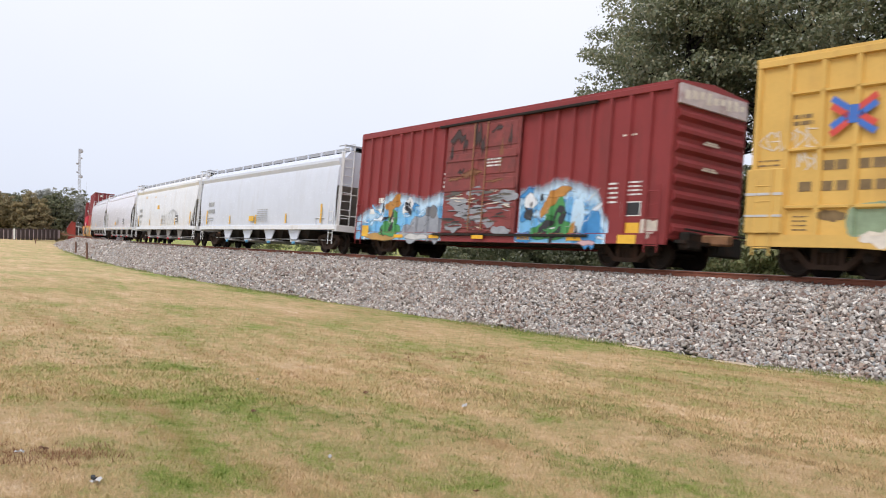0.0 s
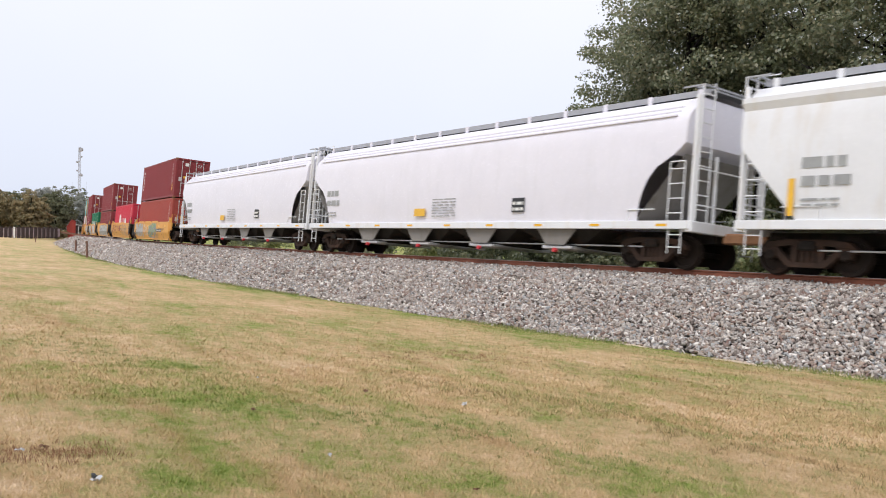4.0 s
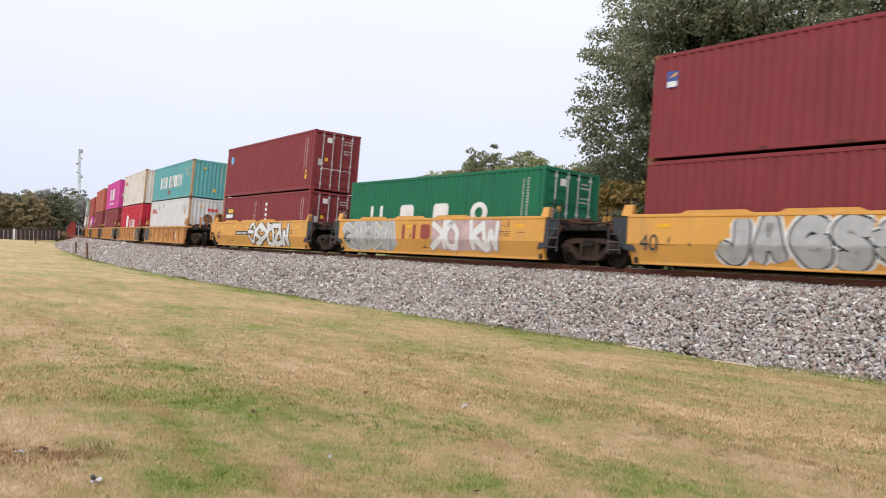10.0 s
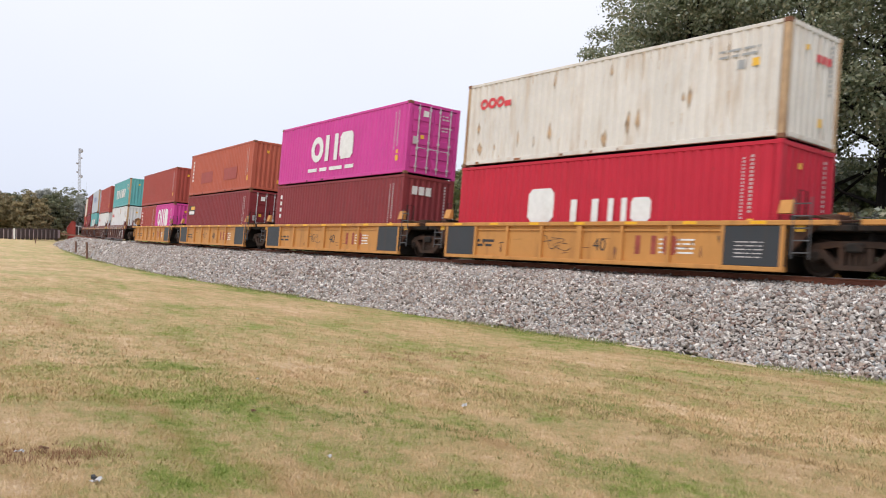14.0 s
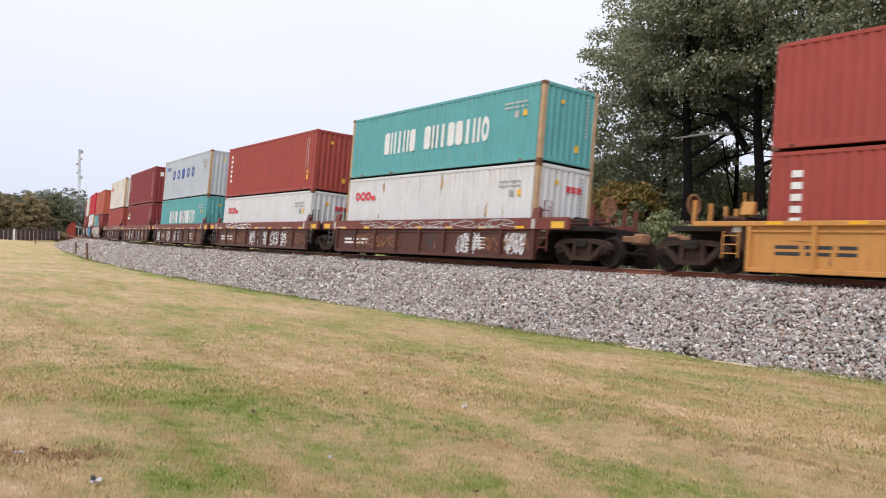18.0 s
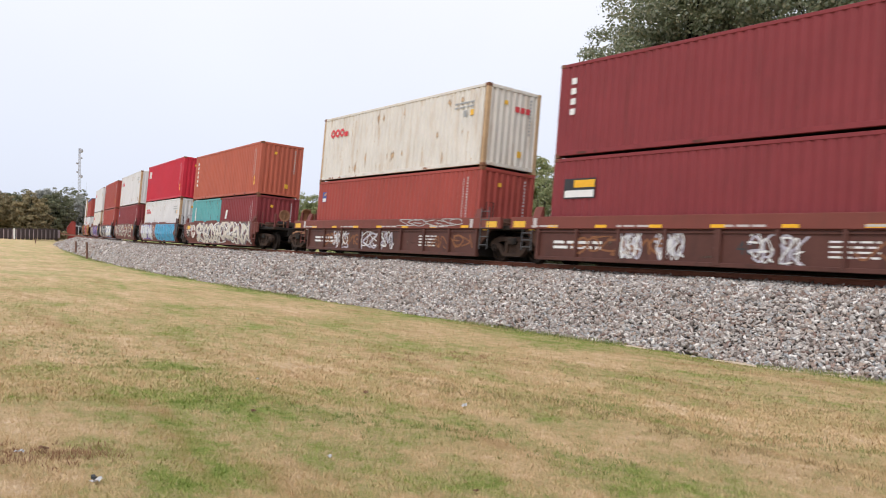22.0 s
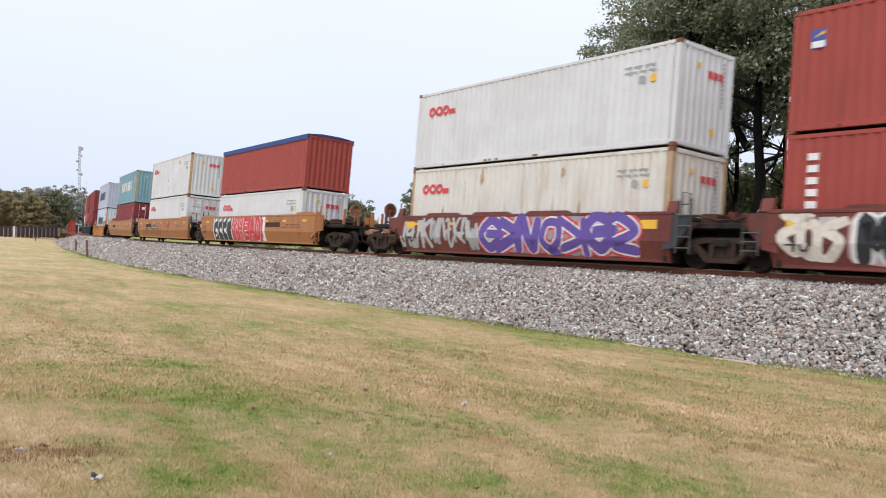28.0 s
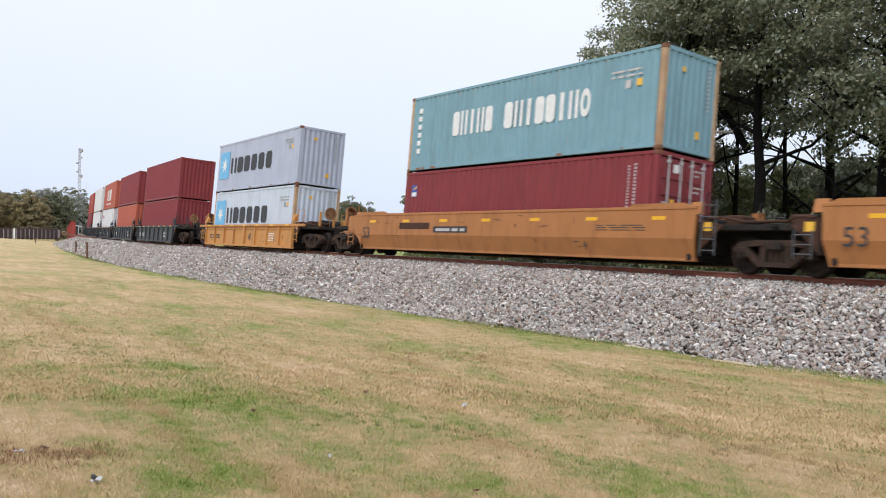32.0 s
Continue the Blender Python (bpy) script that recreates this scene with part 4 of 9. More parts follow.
def end_gear(car, q, x0, x1, color, tall):
    """Platform, hand brake, posts and hoses over the truck at one end; q: +1 leading, -1 trailing."""
    part("end_platform", Mesh().box(min(q * x0, q * x1), max(q * x0, q * x1), -1.15, 1.15, 1.02, 1.16, 0.015).box(min(q * x0, q * x1), max(q * x0, q * x1), -0.35, 0.35, 0.72, 1.05, 0.02), P["steel_dark"], car, "grimy end platform")
    for sy in (-1, 1):
        part("side_step", b_ladder(q * (x0 + 0.40), sy * 1.47, 0.35, 1.75 if q > 0 else 1.0, 0.42, 5 if q > 0 else 3), P[color] if tall else P["grey_metal"], car)
        part("grab_rail", Mesh().tube([(q * (x0 + 0.2), sy * 1.30, 1.15), (q * (x0 + 0.2), sy * 1.30, 1.95), (q * (x0 + 0.2), sy * 1.0, 1.95), (q * (x0 + 0.2), sy * 1.0, 1.15)], 0.022, 5), P[color] if tall else P["steel_dark"], car)
    for sy in (-1, 1):
        part("corner_guide", Mesh().prism([(sy * 1.44, 1.40), (sy * 1.26, 1.40), (sy * 1.26, 1.72), (sy * 1.34, 1.72)], "x", q * x0 - 0.22, q * x0 + 0.1), P[color], car, "container guide casting")
    part("end_wall", Mesh().box(min(q * (x0 + 0.02), q * (x0 + 0.14)), max(q * (x0 + 0.02), q * (x0 + 0.14)), -1.32, 1.32, 0.45, 1.36, 0.01), P["steel_dark"], car, "dark end wall of the well")
    part("junction_box", Mesh().box(min(q * (x0 + 0.5), q * (x0 + 1.0)), max(q * (x0 + 0.5), q * (x0 + 1.0)), -0.95, -0.35, 1.14, 1.42, 0.03), P["gear_rust"], car)
    part("end_bracket", Mesh().prism([(q * (x0 + 0.1), 0.5), (q * (x0 + 0.1), 1.3), (q * (x0 + 0.75), 1.12), (q * (x0 + 0.5), 0.9)], "y", -1.36, -1.30), P["gear_rust"], car, "rusty end bracket")
    part("end_label", Mesh().box(min(q * (x0 + 0.2), q * (x0 + 0.42)), max(q * (x0 + 0.2), q * (x0 + 0.42)), -1.368, -1.362, 0.98, 1.2), P["amber"] if not tall else P["code_paint"], car)
    part("end_pipe", Mesh().tube([(q * (x0 + 0.15), -1.25, 1.3), (q * (x0 + 0.6), -1.22, 1.34), (q * (x0 + 1.1), -1.0, 1.24), (q * x1, -0.6, 1.3)], 0.035, 6), P["gear_rust"], car)
    if tall:
        part("brake_wheel", Mesh().disc([(q * (x1 - 0.2), 0.30), (q * (x1 - 0.2) + 0.03, 0.30), (q * (x1 - 0.2) + 0.03, 0.24), (q * (x1 - 0.2), 0.24)], 16, "x", (0, -0.55, 1.78)).tube([(q * (x1 - 0.2), -0.55, 1.1), (q * (x1 - 0.2), -0.55, 1.78)], 0.03, 6).box(q * (x1 - 0.2) - 0.02, q * (x1 - 0.2) + 0.02, -0.82, -0.28, 1.76, 1.80), P["rust"], car, "rusty hand brake wheel")
        part("air_reservoir", Mesh().disc([(-0.5, 0.02), (-0.48, 0.17), (0.48, 0.17), (0.5, 0.02)], 12, "y", (q * (x0 + 0.5), 0.25, 1.38)), P["steel_dark"], car, "dark cylindrical air tank")
        for y in (-0.9, -0.2, 0.5, 1.0):
            part("stanchion", Mesh().box(q * (x1 - 0.5) - 0.05, q * (x1 - 0.5) + 0.05, y - 0.05, y + 0.05, 1.1, 1.85, 0.01), P[color], car)
        part("coupler", Mesh().box(min(q * x1, q * (x1 + 0.75)), max(q * x1, q * (x1 + 0.75)), -0.11, 0.11, 0.78, 0.98, 0.03).box(min(q * (x1 + 0.5), q * (x1 + 0.85)), max(q * (x1 + 0.5), q * (x1 + 0.85)), -0.2, 0.2, 0.72, 1.04, 0.05), P["rust"], car, "rusty knuckle coupler")
        part("brake_hose", Mesh().tube([(q * x1, -0.3, 0.85), (q * (x1 + 0.3), -0.3, 0.5), (q * (x1 + 0.6), -0.25, 0.45), (q * (x1 + 0.85), -0.2, 0.6)], 0.03, 6), P["steel_dark"], car)
    else:
        part("articulation", Mesh().box(min(q * x0, q * x1), max(q * x0, q * x1), -0.22, 0.22, 0.6, 1.0, 0.03).disc([(0.62, 0.34), (1.06, 0.34)], 12, "z", (q * x1, 0, 0)), P["steel_dark"], car, "articulated joint casting")
        part("air_line", Mesh().tube([(q * (x0 - 0.3), -1.0, 1.22), (q * (x0 + 0.3), -0.95, 1.26), (q * x1, -0.7, 1.2)], 0.03, 6), P["steel_dark"], car)


def well_car(off, style, color, label, Ls=13.0, front=8.1, rear=8.1, front_end=False, rear_end=False, dark=0, number="40", board=-2.95):
    """One platform of an articulated set. front, rear: distance to the joint or the end truck; *_end: it ends in a coupler."""
    car = new("well_car")
    tagged(car, label, "freight car", "well cars of the train")
    top, bottom = (1.42, 0.13) if style == "smooth" else ((1.24, 0.08) if style == "ribbed" else (1.40, 0.13))
    if style == "wide":
        top, bottom = 1.60, 0.24
    mat = P["shaded_brown"] if style == "ribbed2" else P[color]
    if style in ("smooth", "wide"):
        key = "well_side:%s%.1f" % (style, Ls)
        for sy in (-1, 1):
            put("side_wall", shared(key, lambda: b_well_side(Ls, bottom, top, 0.66 if style == "smooth" else 0.78, 0.2, 1.44, 0.12)), mat, car, "", Matrix.Rotation(0 if sy < 0 else math.pi, 4, "Z"))
        for i in range(3 if style == "smooth" else 2):
            x = -Ls / 2 + (1.7 + i * 2.7 if style == "smooth" else (Ls - 2.4) * i + 0.15)
            part("top_flap", Mesh().prism([(x, top + 0.005), (x + 2.1, top + 0.005), (x + 1.85, top + 0.10), (x + 0.2, top + 0.10)], "y", -1.455, -1.36), mat, car)
        nref = 6 if style == "smooth" else 7
        for i in range(nref):
            x = -Ls / 2 + 1.0 + i * (Ls - 2.4) / (nref - 1)
            plate(car, P["reflector"], x, x + 0.45, top - 0.34, top - 0.24, -1.4415, "reflector")
    else:
        lo = 1.08 if style == "ribbed" else 1.03
        full = front + rear - 0.5
        for sy in (-1, 1):
            Y0, Y1 = sorted((sy * 1.33, sy * 1.47))
            part("top_chord", Mesh().box(-rear + 0.25, front - 0.25, Y0, Y1, lo if style != "ribbed" else 1.12, top, 0.015), mat if style == "ribbed" else P["chord_brown"], car)
            Y0, Y1 = sorted((sy * 1.30, sy * 1.40))
            part("side_sheet", Mesh().box(-Ls / 2, Ls / 2, min(sy * 1.34, sy * 1.37), max(sy * 1.34, sy * 1.37), bottom, lo + 0.06), mat, car)
            part("lower_chord", Mesh().box(-Ls / 2, Ls / 2, min(sy * 1.30, sy * 1.45), max(sy * 1.30, sy * 1.45), bottom - 0.04, bottom + 0.07, 0.012), mat, car)
            part("mid_rail", Mesh().box(-Ls / 2, Ls / 2, min(sy * 1.36, sy * 1.41), max(sy * 1.36, sy * 1.41), lo - 0.10, lo - 0.05), mat, car)
            nr = 9
            for i in range(nr):
                x = -Ls / 2 + 0.06 + i * (Ls - 0.12) / (nr - 1)
                w = 0.10 if i == nr // 2 else 0.055
                part("side_rib", Mesh().box(x - w, x + w, min(sy * 1.35, sy * 1.46), max(sy * 1.35, sy * 1.46), bottom, lo + 0.05, 0.01), mat, car)
            if dark:
                for d in ((-1, 1) if dark == 2 else (dark,)):
                    xa, xb = sorted((d * Ls / 2, d * (Ls / 2 - 1.6)))
                    part("end_side_panel", Mesh().box(xa, xb, min(sy * 1.38, sy * 1.44), max(sy * 1.38, sy * 1.44), bottom + 0.08, lo + 0.03), P["charcoal"], car, "dark replacement side panel")
        for i in range(7):
            x = -Ls / 2 + 0.5 + i * (Ls - 1.4) / 6
            z = 1.15 if style == "ribbed" else lo + 0.03
            plate(car, P["reflector"], x, x + 0.42, z, z + (0.075 if style == "ribbed" else 0.085), -1.4715, "reflector")
    part("well_floor", Mesh().box(-Ls / 2 + 0.3, Ls / 2 - 0.3, -1.2, 1.2, bottom, bottom + 0.12).box(-Ls / 2 + 0.2, -Ls / 2 + 0.32, -1.3, 1.3, bottom, 1.2).box(Ls / 2 - 0.32, Ls / 2 - 0.2, -1.3, 1.3, bottom, 1.2), P["steel_dark"], car, "dark well floor")
    if style in ("smooth", "wide"):
        for q, ends in ((1, front_end), (-1, rear_end)):
            for sy in (-1, 1):
                y0, y1 = sorted((sy * 1.34, sy * 1.425))
                e = Ls / 2
                if ends:
                    part("side_extension", Mesh().prism([(q * (e - 0.1), top), (q * (e + 0.75), top - 0.06), (q * (e + 0.75), 0.86), (q * (e + 0.15), 0.80), (q * (e - 0.35), 0.45)], "y", y0, y1), mat, car)
                elif style == "smooth":
                    part("end_side_plate", Mesh().prism([(q * e, top - 0.04), (q * (e + 0.55), top - 0.10), (q * (e + 0.45), 0.95), (q * (e + 0.1), 0.5), (q * (e - 0.3), 0.42)], "y", y0, y1), P["charcoal"] if color == "yellow" or q > 0 else mat, car, "dark grey tapered end plate" if color == "yellow" or q > 0 else "tapered end plate")
    if color == "brown":
        for q in (-1, 1):
            if style == "smooth":
                xa = q * (Ls / 2 - 0.75) - 0.28
                plate(car, P["amber"], xa, xa + 0.56, 0.98, 1.22, -1.4465, "reflector", "large orange end reflector")
                plate(car, P["code_paint"], xa - q * 0.75, xa - q * 0.75 + 0.42, 0.86, 1.26, -1.4465, "white_label", "pale label plate")
            else:
                xa = front - 0.95 if q > 0 else -rear + 0.4
                plate(car, P["amber"], xa, xa + 0.55, 1.07, 1.27, -1.4735, "reflector", "large orange end reflector")
                plate(car, P["code_paint"], xa - q * 0.9, xa - q * 0.9 + 0.16, 1.06, 1.36, -1.4735, "white_label")
    # scuffs, scrapes and old patches on the near side
    wr = random.Random(int(off * 10))
    face = (lambda x, z: -1.4405 if z >= fold_z else -1.4405 + 0.2 * (fold_z - z) / (fold_z - bottom)) if style in ("smooth", "wide") else (lambda x, z: -1.3705)
    fold_z = 0.66 if style == "smooth" else 0.78
    for k in range(16):
        cx, cz = wr.uniform(-Ls / 2 + 0.8, Ls / 2 - 0.8), wr.uniform(bottom + 0.2, (top if style in ("smooth", "wide") else 0.95) - 0.14)
        tall = k % 3 == 0
        cols = lobe(cx, cz, wr.uniform(0.02, 0.07) if tall else wr.uniform(0.06, 0.35), wr.uniform(0.06, 0.2) if tall else wr.uniform(0.008, 0.03), k + off, 0 if tall else wr.uniform(-0.03, 0.03), 0.5, 8, 1.7)
        cols = [(x, max(lo, bottom + 0.05), max(min(hi, top - 0.05), bottom + 0.06)) for x, lo, hi in cols]
        soft_patch(car, P[("soft_dark", "soft_rust")[k % 2]], cols, face, 0.0012 + 0.0001 * k, (fold_z,) if style in ("smooth", "wide") else (), 0.1, 0.06, "scuff_mark")
    end_gear(car, 1, Ls / 2, Ls / 2 + 2.35 if front_end else front - 0.05, color, front_end)
    end_gear(car, -1, Ls / 2, Ls / 2 + 2.35 if rear_end else rear - 0.05, color, rear_end)
    truck(car, front, off)
    if rear_end:
        truck(car, -rear, off)
    yy = -1.4415 if style in ("smooth", "wide") else -1.3715
    if style in ("smooth", "wide"):
        if board is not None:
            plate(car, P["black_paint"], board, board + 2.0, top - 0.72, top - 0.5, yy, "number_board", "black number board with unreadable figures")
            bars(car, P["code_paint"], board + 0.15, board + 1.85, top - 0.67, top - 0.56, 1, yy - 0.003, int(off) + 900, fill=0.9)
        bars(car, P["black_paint"], Ls / 2 - 3.4, Ls / 2 - 1.6, top - 0.62, top - 0.42, 3, yy, int(off) + 910, fill=0.35)
        numerals(car, P["black_paint"], number, -Ls / 2 + 0.45, top - 0.95, 0.62, yy - 0.002)
    else:
        bars(car, P["black_paint"] if color in ("ochre", "yellow") else P["white_paint"], -Ls / 2 + 0.7, -Ls / 2 + 2.6, 0.45, 0.75, 2, yy, int(off) + 920, fill=0.55)
        bars(car, P["white_paint"], Ls / 2 - 3.6, Ls / 2 - 2.5, 0.4, 0.85, 4, yy, int(off) + 930, fill=0.4)
        numerals(car, P["black_paint"] if color in ("ochre", "yellow") else P["charcoal"], number, 0.5, 0.42, 0.5, yy - 0.002)
    return riding(car, off)


P["chord_brown"] = paint("chord_red_brown_paint", (0.19, 0.055, 0.042), (0.10, 0.05, 0.035), 0.5)

# ---- covered hoppers ----
def hopper_car(off, L, color, label, oval, outlets=4, seed=0, stripe="hopper_white", bays=2.7, cut=1.5):
    car = new("covered_hopper")
    tagged(car, label, "freight car", "covered hoppers of the train")
    mat = P[color]
    hw = lambda z: 1.50 + 0.13 * math.sin(math.pi * min(max((z - 1.0) / 3.4, 0), 1)) if z < 3.95 else 1.50 - (z - 3.95) * 0.9
    zs = [1.12, 1.4, 1.7, 2.0, 2.3, 2.6, 2.9, 3.2, 3.5, 3.75, 3.95, 4.12, 4.3, 4.45]
    inset = 0.4 if oval else 0.18

    def xe(z):
        if z >= 2.95:
            return L / 2 - inset
        u = (2.95 - z) / (2.95 - 1.12)
        return L / 2 - inset - (cut * (math.sqrt(max(1 - (1 - u) ** 2, 0)) if oval else u))
    b = Mesh()
    n = 10
    for sy in (-1, 1):
        b.grid([[(-xe(z) + 2 * xe(z) * i / n, sy * hw(z), z) for i in range(n + 1)] for z in zs])
    for sx in (-1, 1):
        b.grid([[(sx * xe(z), hw(z) * (j / 3), z) for j in range(-3, 4)] for z in zs if z > 2.85])
    z = zs[-1]
    b.grid([[(-xe(z) + 2 * xe(z) * i / n, y, z + (1 - (y / hw(z)) ** 2) * 0.14) for i in range(n + 1)] for y in (-hw(z), -hw(z) / 2, 0, hw(z) / 2, hw(z))])
    part("hopper_body", b, mat, car, "", True)
    for sx in (-1, 1):
        e = L / 2 - inset - 0.01
        # grey darker than the body: grime, with the recess's shade painted in
        part("slope_sheet", Mesh().grid([[(sx * (e - 0.95 * (2.9 - z)), hw(z) * 0.97 * j / 3, z) for j in range(-3, 4)] for z in (2.9, 2.3, 1.7, 1.12)]), P["grey_chute"], car, "sloping end sheet, dark grey for grime and painted shade")
    for sy in (-1, 1):
        y0, y1 = sorted((sy * 1.50, sy * 1.60))
        part("side_sill", Mesh().box(-L / 2 + 0.2, L / 2 - 0.2, y0, y1, 0.98, 1.20, 0.015), P[stripe], car, "white side sill with yellow reflectors")
        if oval:
            for zz in (3.92, 4.06, 4.2):
                y = sy * (hw(zz) + 0.012)
                part("eave_rib", Mesh().box(-L / 2 + 0.8, L / 2 - 0.8, min(y, y - sy * 0.06), max(y, y - sy * 0.06), zz, zz + 0.035), mat, car)
        else:
            part("eave_chord", Mesh().prism([(sy * 1.52, 3.74), (sy * 1.64, 3.98), (sy * 1.64, 4.10), (sy * 1.46, 4.14)], "x", -L / 2 + inset, L / 2 - inset), mat, car)
    # running board on the roof
    part("running_board", Mesh().box(-L / 2 + 0.3, L / 2 - 0.3, -0.85, 0.85, 4.66, 4.70), P["board_grey"], car, "grey grating running board")
    for sy in (-1, 1):
        part("board_edge", Mesh().box(-L / 2 + 0.3, L / 2 - 0.3, sy * 0.88 - 0.015, sy * 0.88 + 0.015, 4.54, 4.70), P["board_grey"], car)
        for i in range(13):
            x = -L / 2 + 0.6 + i * (L - 1.2) / 12
            part("board_bracket", Mesh().box(x - 0.07, x + 0.07, sy * 0.91 - 0.02, sy * 0.91 + 0.02, 4.38, 4.71), mat, car)
    for i in range(5):
        x = -L / 2 + 2.2 + i * (L - 4.4) / 4
        part("roof_hatch", Mesh().box(x - 1.2, x + 1.2, -0.3, 0.3, 4.6, 4.76, 0.03), mat, car)
    # discharge outlets
    p = (L - 2 * bays - 1.2) / outlets
    for i in range(outlets):
        x = -L / 2 + bays + 0.6 + (i + 0.5) * p
        b = Mesh()
        lv = [(1.0, p * 0.5, 1.30), (0.55, p * 0.20, 0.95), (0.44, p * 0.16, 0.8)]
        b.grid([[(x + e, -w, zz), (x + e, w, zz), (x - e, w, zz), (x - e, -w, zz), (x + e, -w, zz)] for zz, e, w in lv])
        part("discharge_chute", b, P["steel_dark"], car, "grimy sloping discharge chute")
        for sy in (-1, 1):
            y0, y1 = sorted((sy * 1.36, sy * 1.40))
            part("chute_front", Mesh().prism([(x - p * 0.23, 1.0), (x + p * 0.23, 1.0), (x + p * 0.11, 0.52), (x - p * 0.11, 0.52)], "y", y0, y1), P["hopper_grey"] if seed == 1 else P["grey_chute"], car, "pale chute front plate")
        g = part("outlet_gate", Mesh().box(x - p * 0.17, x + p * 0.17, -1.35, 1.35, 0.40, 0.5, 0.02), P["galv"], car)
        part("gate_knob", Mesh().disc([(-1.45, 0.065), (-1.34, 0.07)], 10, "y", (x, 0, 0.36)), P["sky_paint"] if seed == 1 else P["red_paint"], g)
    part("brake_pipe", Mesh().tube([(-L / 2 + 2, -1.1, 0.55), (L / 2 - 2, -1.1, 0.55)], 0.022, 5), P["galv"], car)
    part("centre_sill", Mesh().box(-L / 2 + 0.3, L / 2 - 0.3, -0.3, 0.3, 0.72, 1.02), P["steel_dark"], car)
    for q in (-1, 1):
        part("end_sill", Mesh().box(min(q * (L / 2 - 0.35), q * (L / 2 - 0.1)), max(q * (L / 2 - 0.35), q * (L / 2 - 0.1)), -1.55, 1.55, 0.92, 1.2, 0.015).box(min(q * (L / 2 - 2.4), q * (L / 2 - 0.3)), max(q * (L / 2 - 2.4), q * (L / 2 - 0.3)), -1.5, 1.5, 1.10, 1.16), P[stripe], car)
        for sy in (-1, 1):
            part("corner_ladder", b_ladder(q * (L / 2 - 0.62), sy * 1.60, 1.2, 2.72, 0.46, 4).tube([(q * (L / 2 - 0.62) - 0.23, sy * 1.60, 2.72), (q * (L / 2 - 0.62) + 0.23, sy * 1.60, 2.72)], 0.018, 5), P[stripe], car)
            part("sill_step", b_ladder(q * (L / 2 - 0.62), sy * 1.55, 0.36, 1.0, 0.40, 2), P[stripe], car)
            part("end_post", Mesh().box(q * (L / 2 - 0.2) - 0.05, q * (L / 2 - 0.2) + 0.05, sy * 1.46 - 0.05, sy * 1.46 + 0.05, 1.15, 4.42), P[stripe], car)
            part("end_brace", Mesh().tube([(q * (L / 2 - 0.22), sy * 0.55, 1.2), (q * (L / 2 - 0.22), sy * 0.55, 2.95)], 0.045, 6), P[stripe], car)
            part("side_handrail", Mesh().tube([(q * (L / 2 - 2.2), sy * 1.58, 1.2), (q * (L / 2 - 2.2), sy * 1.58, 1.5), (q * (L / 2 - 1.3), sy * 1.58, 1.5)], 0.02, 5), P[stripe], car)
        part("end_ladder", Mesh().tube([(q * (L / 2 - 0.12), -1.42, 1.2), (q * (L / 2 - 0.12), -1.42, 4.7)], 0.022, 5).tube([(q * (L / 2 - 0.12), -0.95, 1.2), (q * (L / 2 - 0.12), -0.95, 4.78), (q * (L / 2 - 0.7), -0.95, 4.78)], 0.022, 5), P[stripe], car)
        for i in range(9):
            part("ladder_rung", Mesh().tube([(q * (L / 2 - 0.12), -1.42, 1.5 + 0.37 * i), (q * (L / 2 - 0.12), -0.95, 1.5 + 0.37 * i)], 0.018, 5), P[stripe], car)
        part("end_rail", Mesh().tube([(q * (L / 2 - 0.14), -1.42, 2.55), (q * (L / 2 - 0.14), 1.42, 2.55)], 0.022, 5).tube([(q * (L / 2 - 0.14), -1.42, 1.62), (q * (L / 2 - 0.14), 1.42, 1.62)], 0.022, 5), P[stripe], car)
        part("board_end", Mesh().box(min(q * (L / 2 - 0.75), q * (L / 2 - 0.1)), max(q * (L / 2 - 0.75), q * (L / 2 - 0.1)), -1.42, -1.38, 4.66, 4.70).box(min(q * (L / 2 - 0.75), q * (L / 2 - 0.1)), max(q * (L / 2 - 0.75), q * (L / 2 - 0.1)), 1.38, 1.42, 4.66, 4.70).box(q * (L / 2 - 0.12) - 0.02, q * (L / 2 - 0.12) + 0.02, -1.4, 1.4, 4.66, 4.70).box(q * (L / 2 - 0.42) - 0.02, q * (L / 2 - 0.42) + 0.02, -1.4, 1.4, 4.66, 4.70), P["board_grey"], car, "grating end step of the running board")
        part("coupler", Mesh().box(min(q * (L / 2 - 0.2), q * (L / 2 + 0.55)), max(q * (L / 2 - 0.2), q * (L / 2 + 0.55)), -0.15, 0.15, 0.72, 1.0, 0.04), P["rust"], car, "rusty knuckle coupler")
        truck(car, q * (L / 2 - 1.7), off)
    # markings on the near side
    Y = lambda zz: -hw(zz) - 0.006
    for i in range(9 if oval else 0):
        x = -L / 2 + 1.2 + i * (L - 2.4) / 8
        plate(car, P["reflector"], x, x + 0.36, 1.05, 1.12, -1.601, "reflector")
    bars(car, P["grey_patch"], -L / 2 + 1.75, -L / 2 + 2.75, 2.35, 2.62, 1, Y(2.5), seed + 60, fill=0.9, depth=0.006)
    bars(car, P["grey_patch"], -L / 2 + 1.75, -L / 2 + 2.85, 1.95, 2.2, 1, Y(2.2), seed + 61, fill=0.9, depth=0.006)
    bars(car, P["grey_patch"], -L / 2 + 1.75, -L / 2 + 2.6, 1.5, 1.75, 2, Y(1.8), seed + 62, fill=0.4, depth=0.006)
    px, pz = (8.3, 2.5) if seed == 2 else (8.7, 1.42)
    plate(car, P["amber"], -L / 2 + px, -L / 2 + px + 0.7, pz, pz + 0.28, Y(2.4) - 0.002, "placard", "orange-yellow placard with unreadable lines", 0.006)
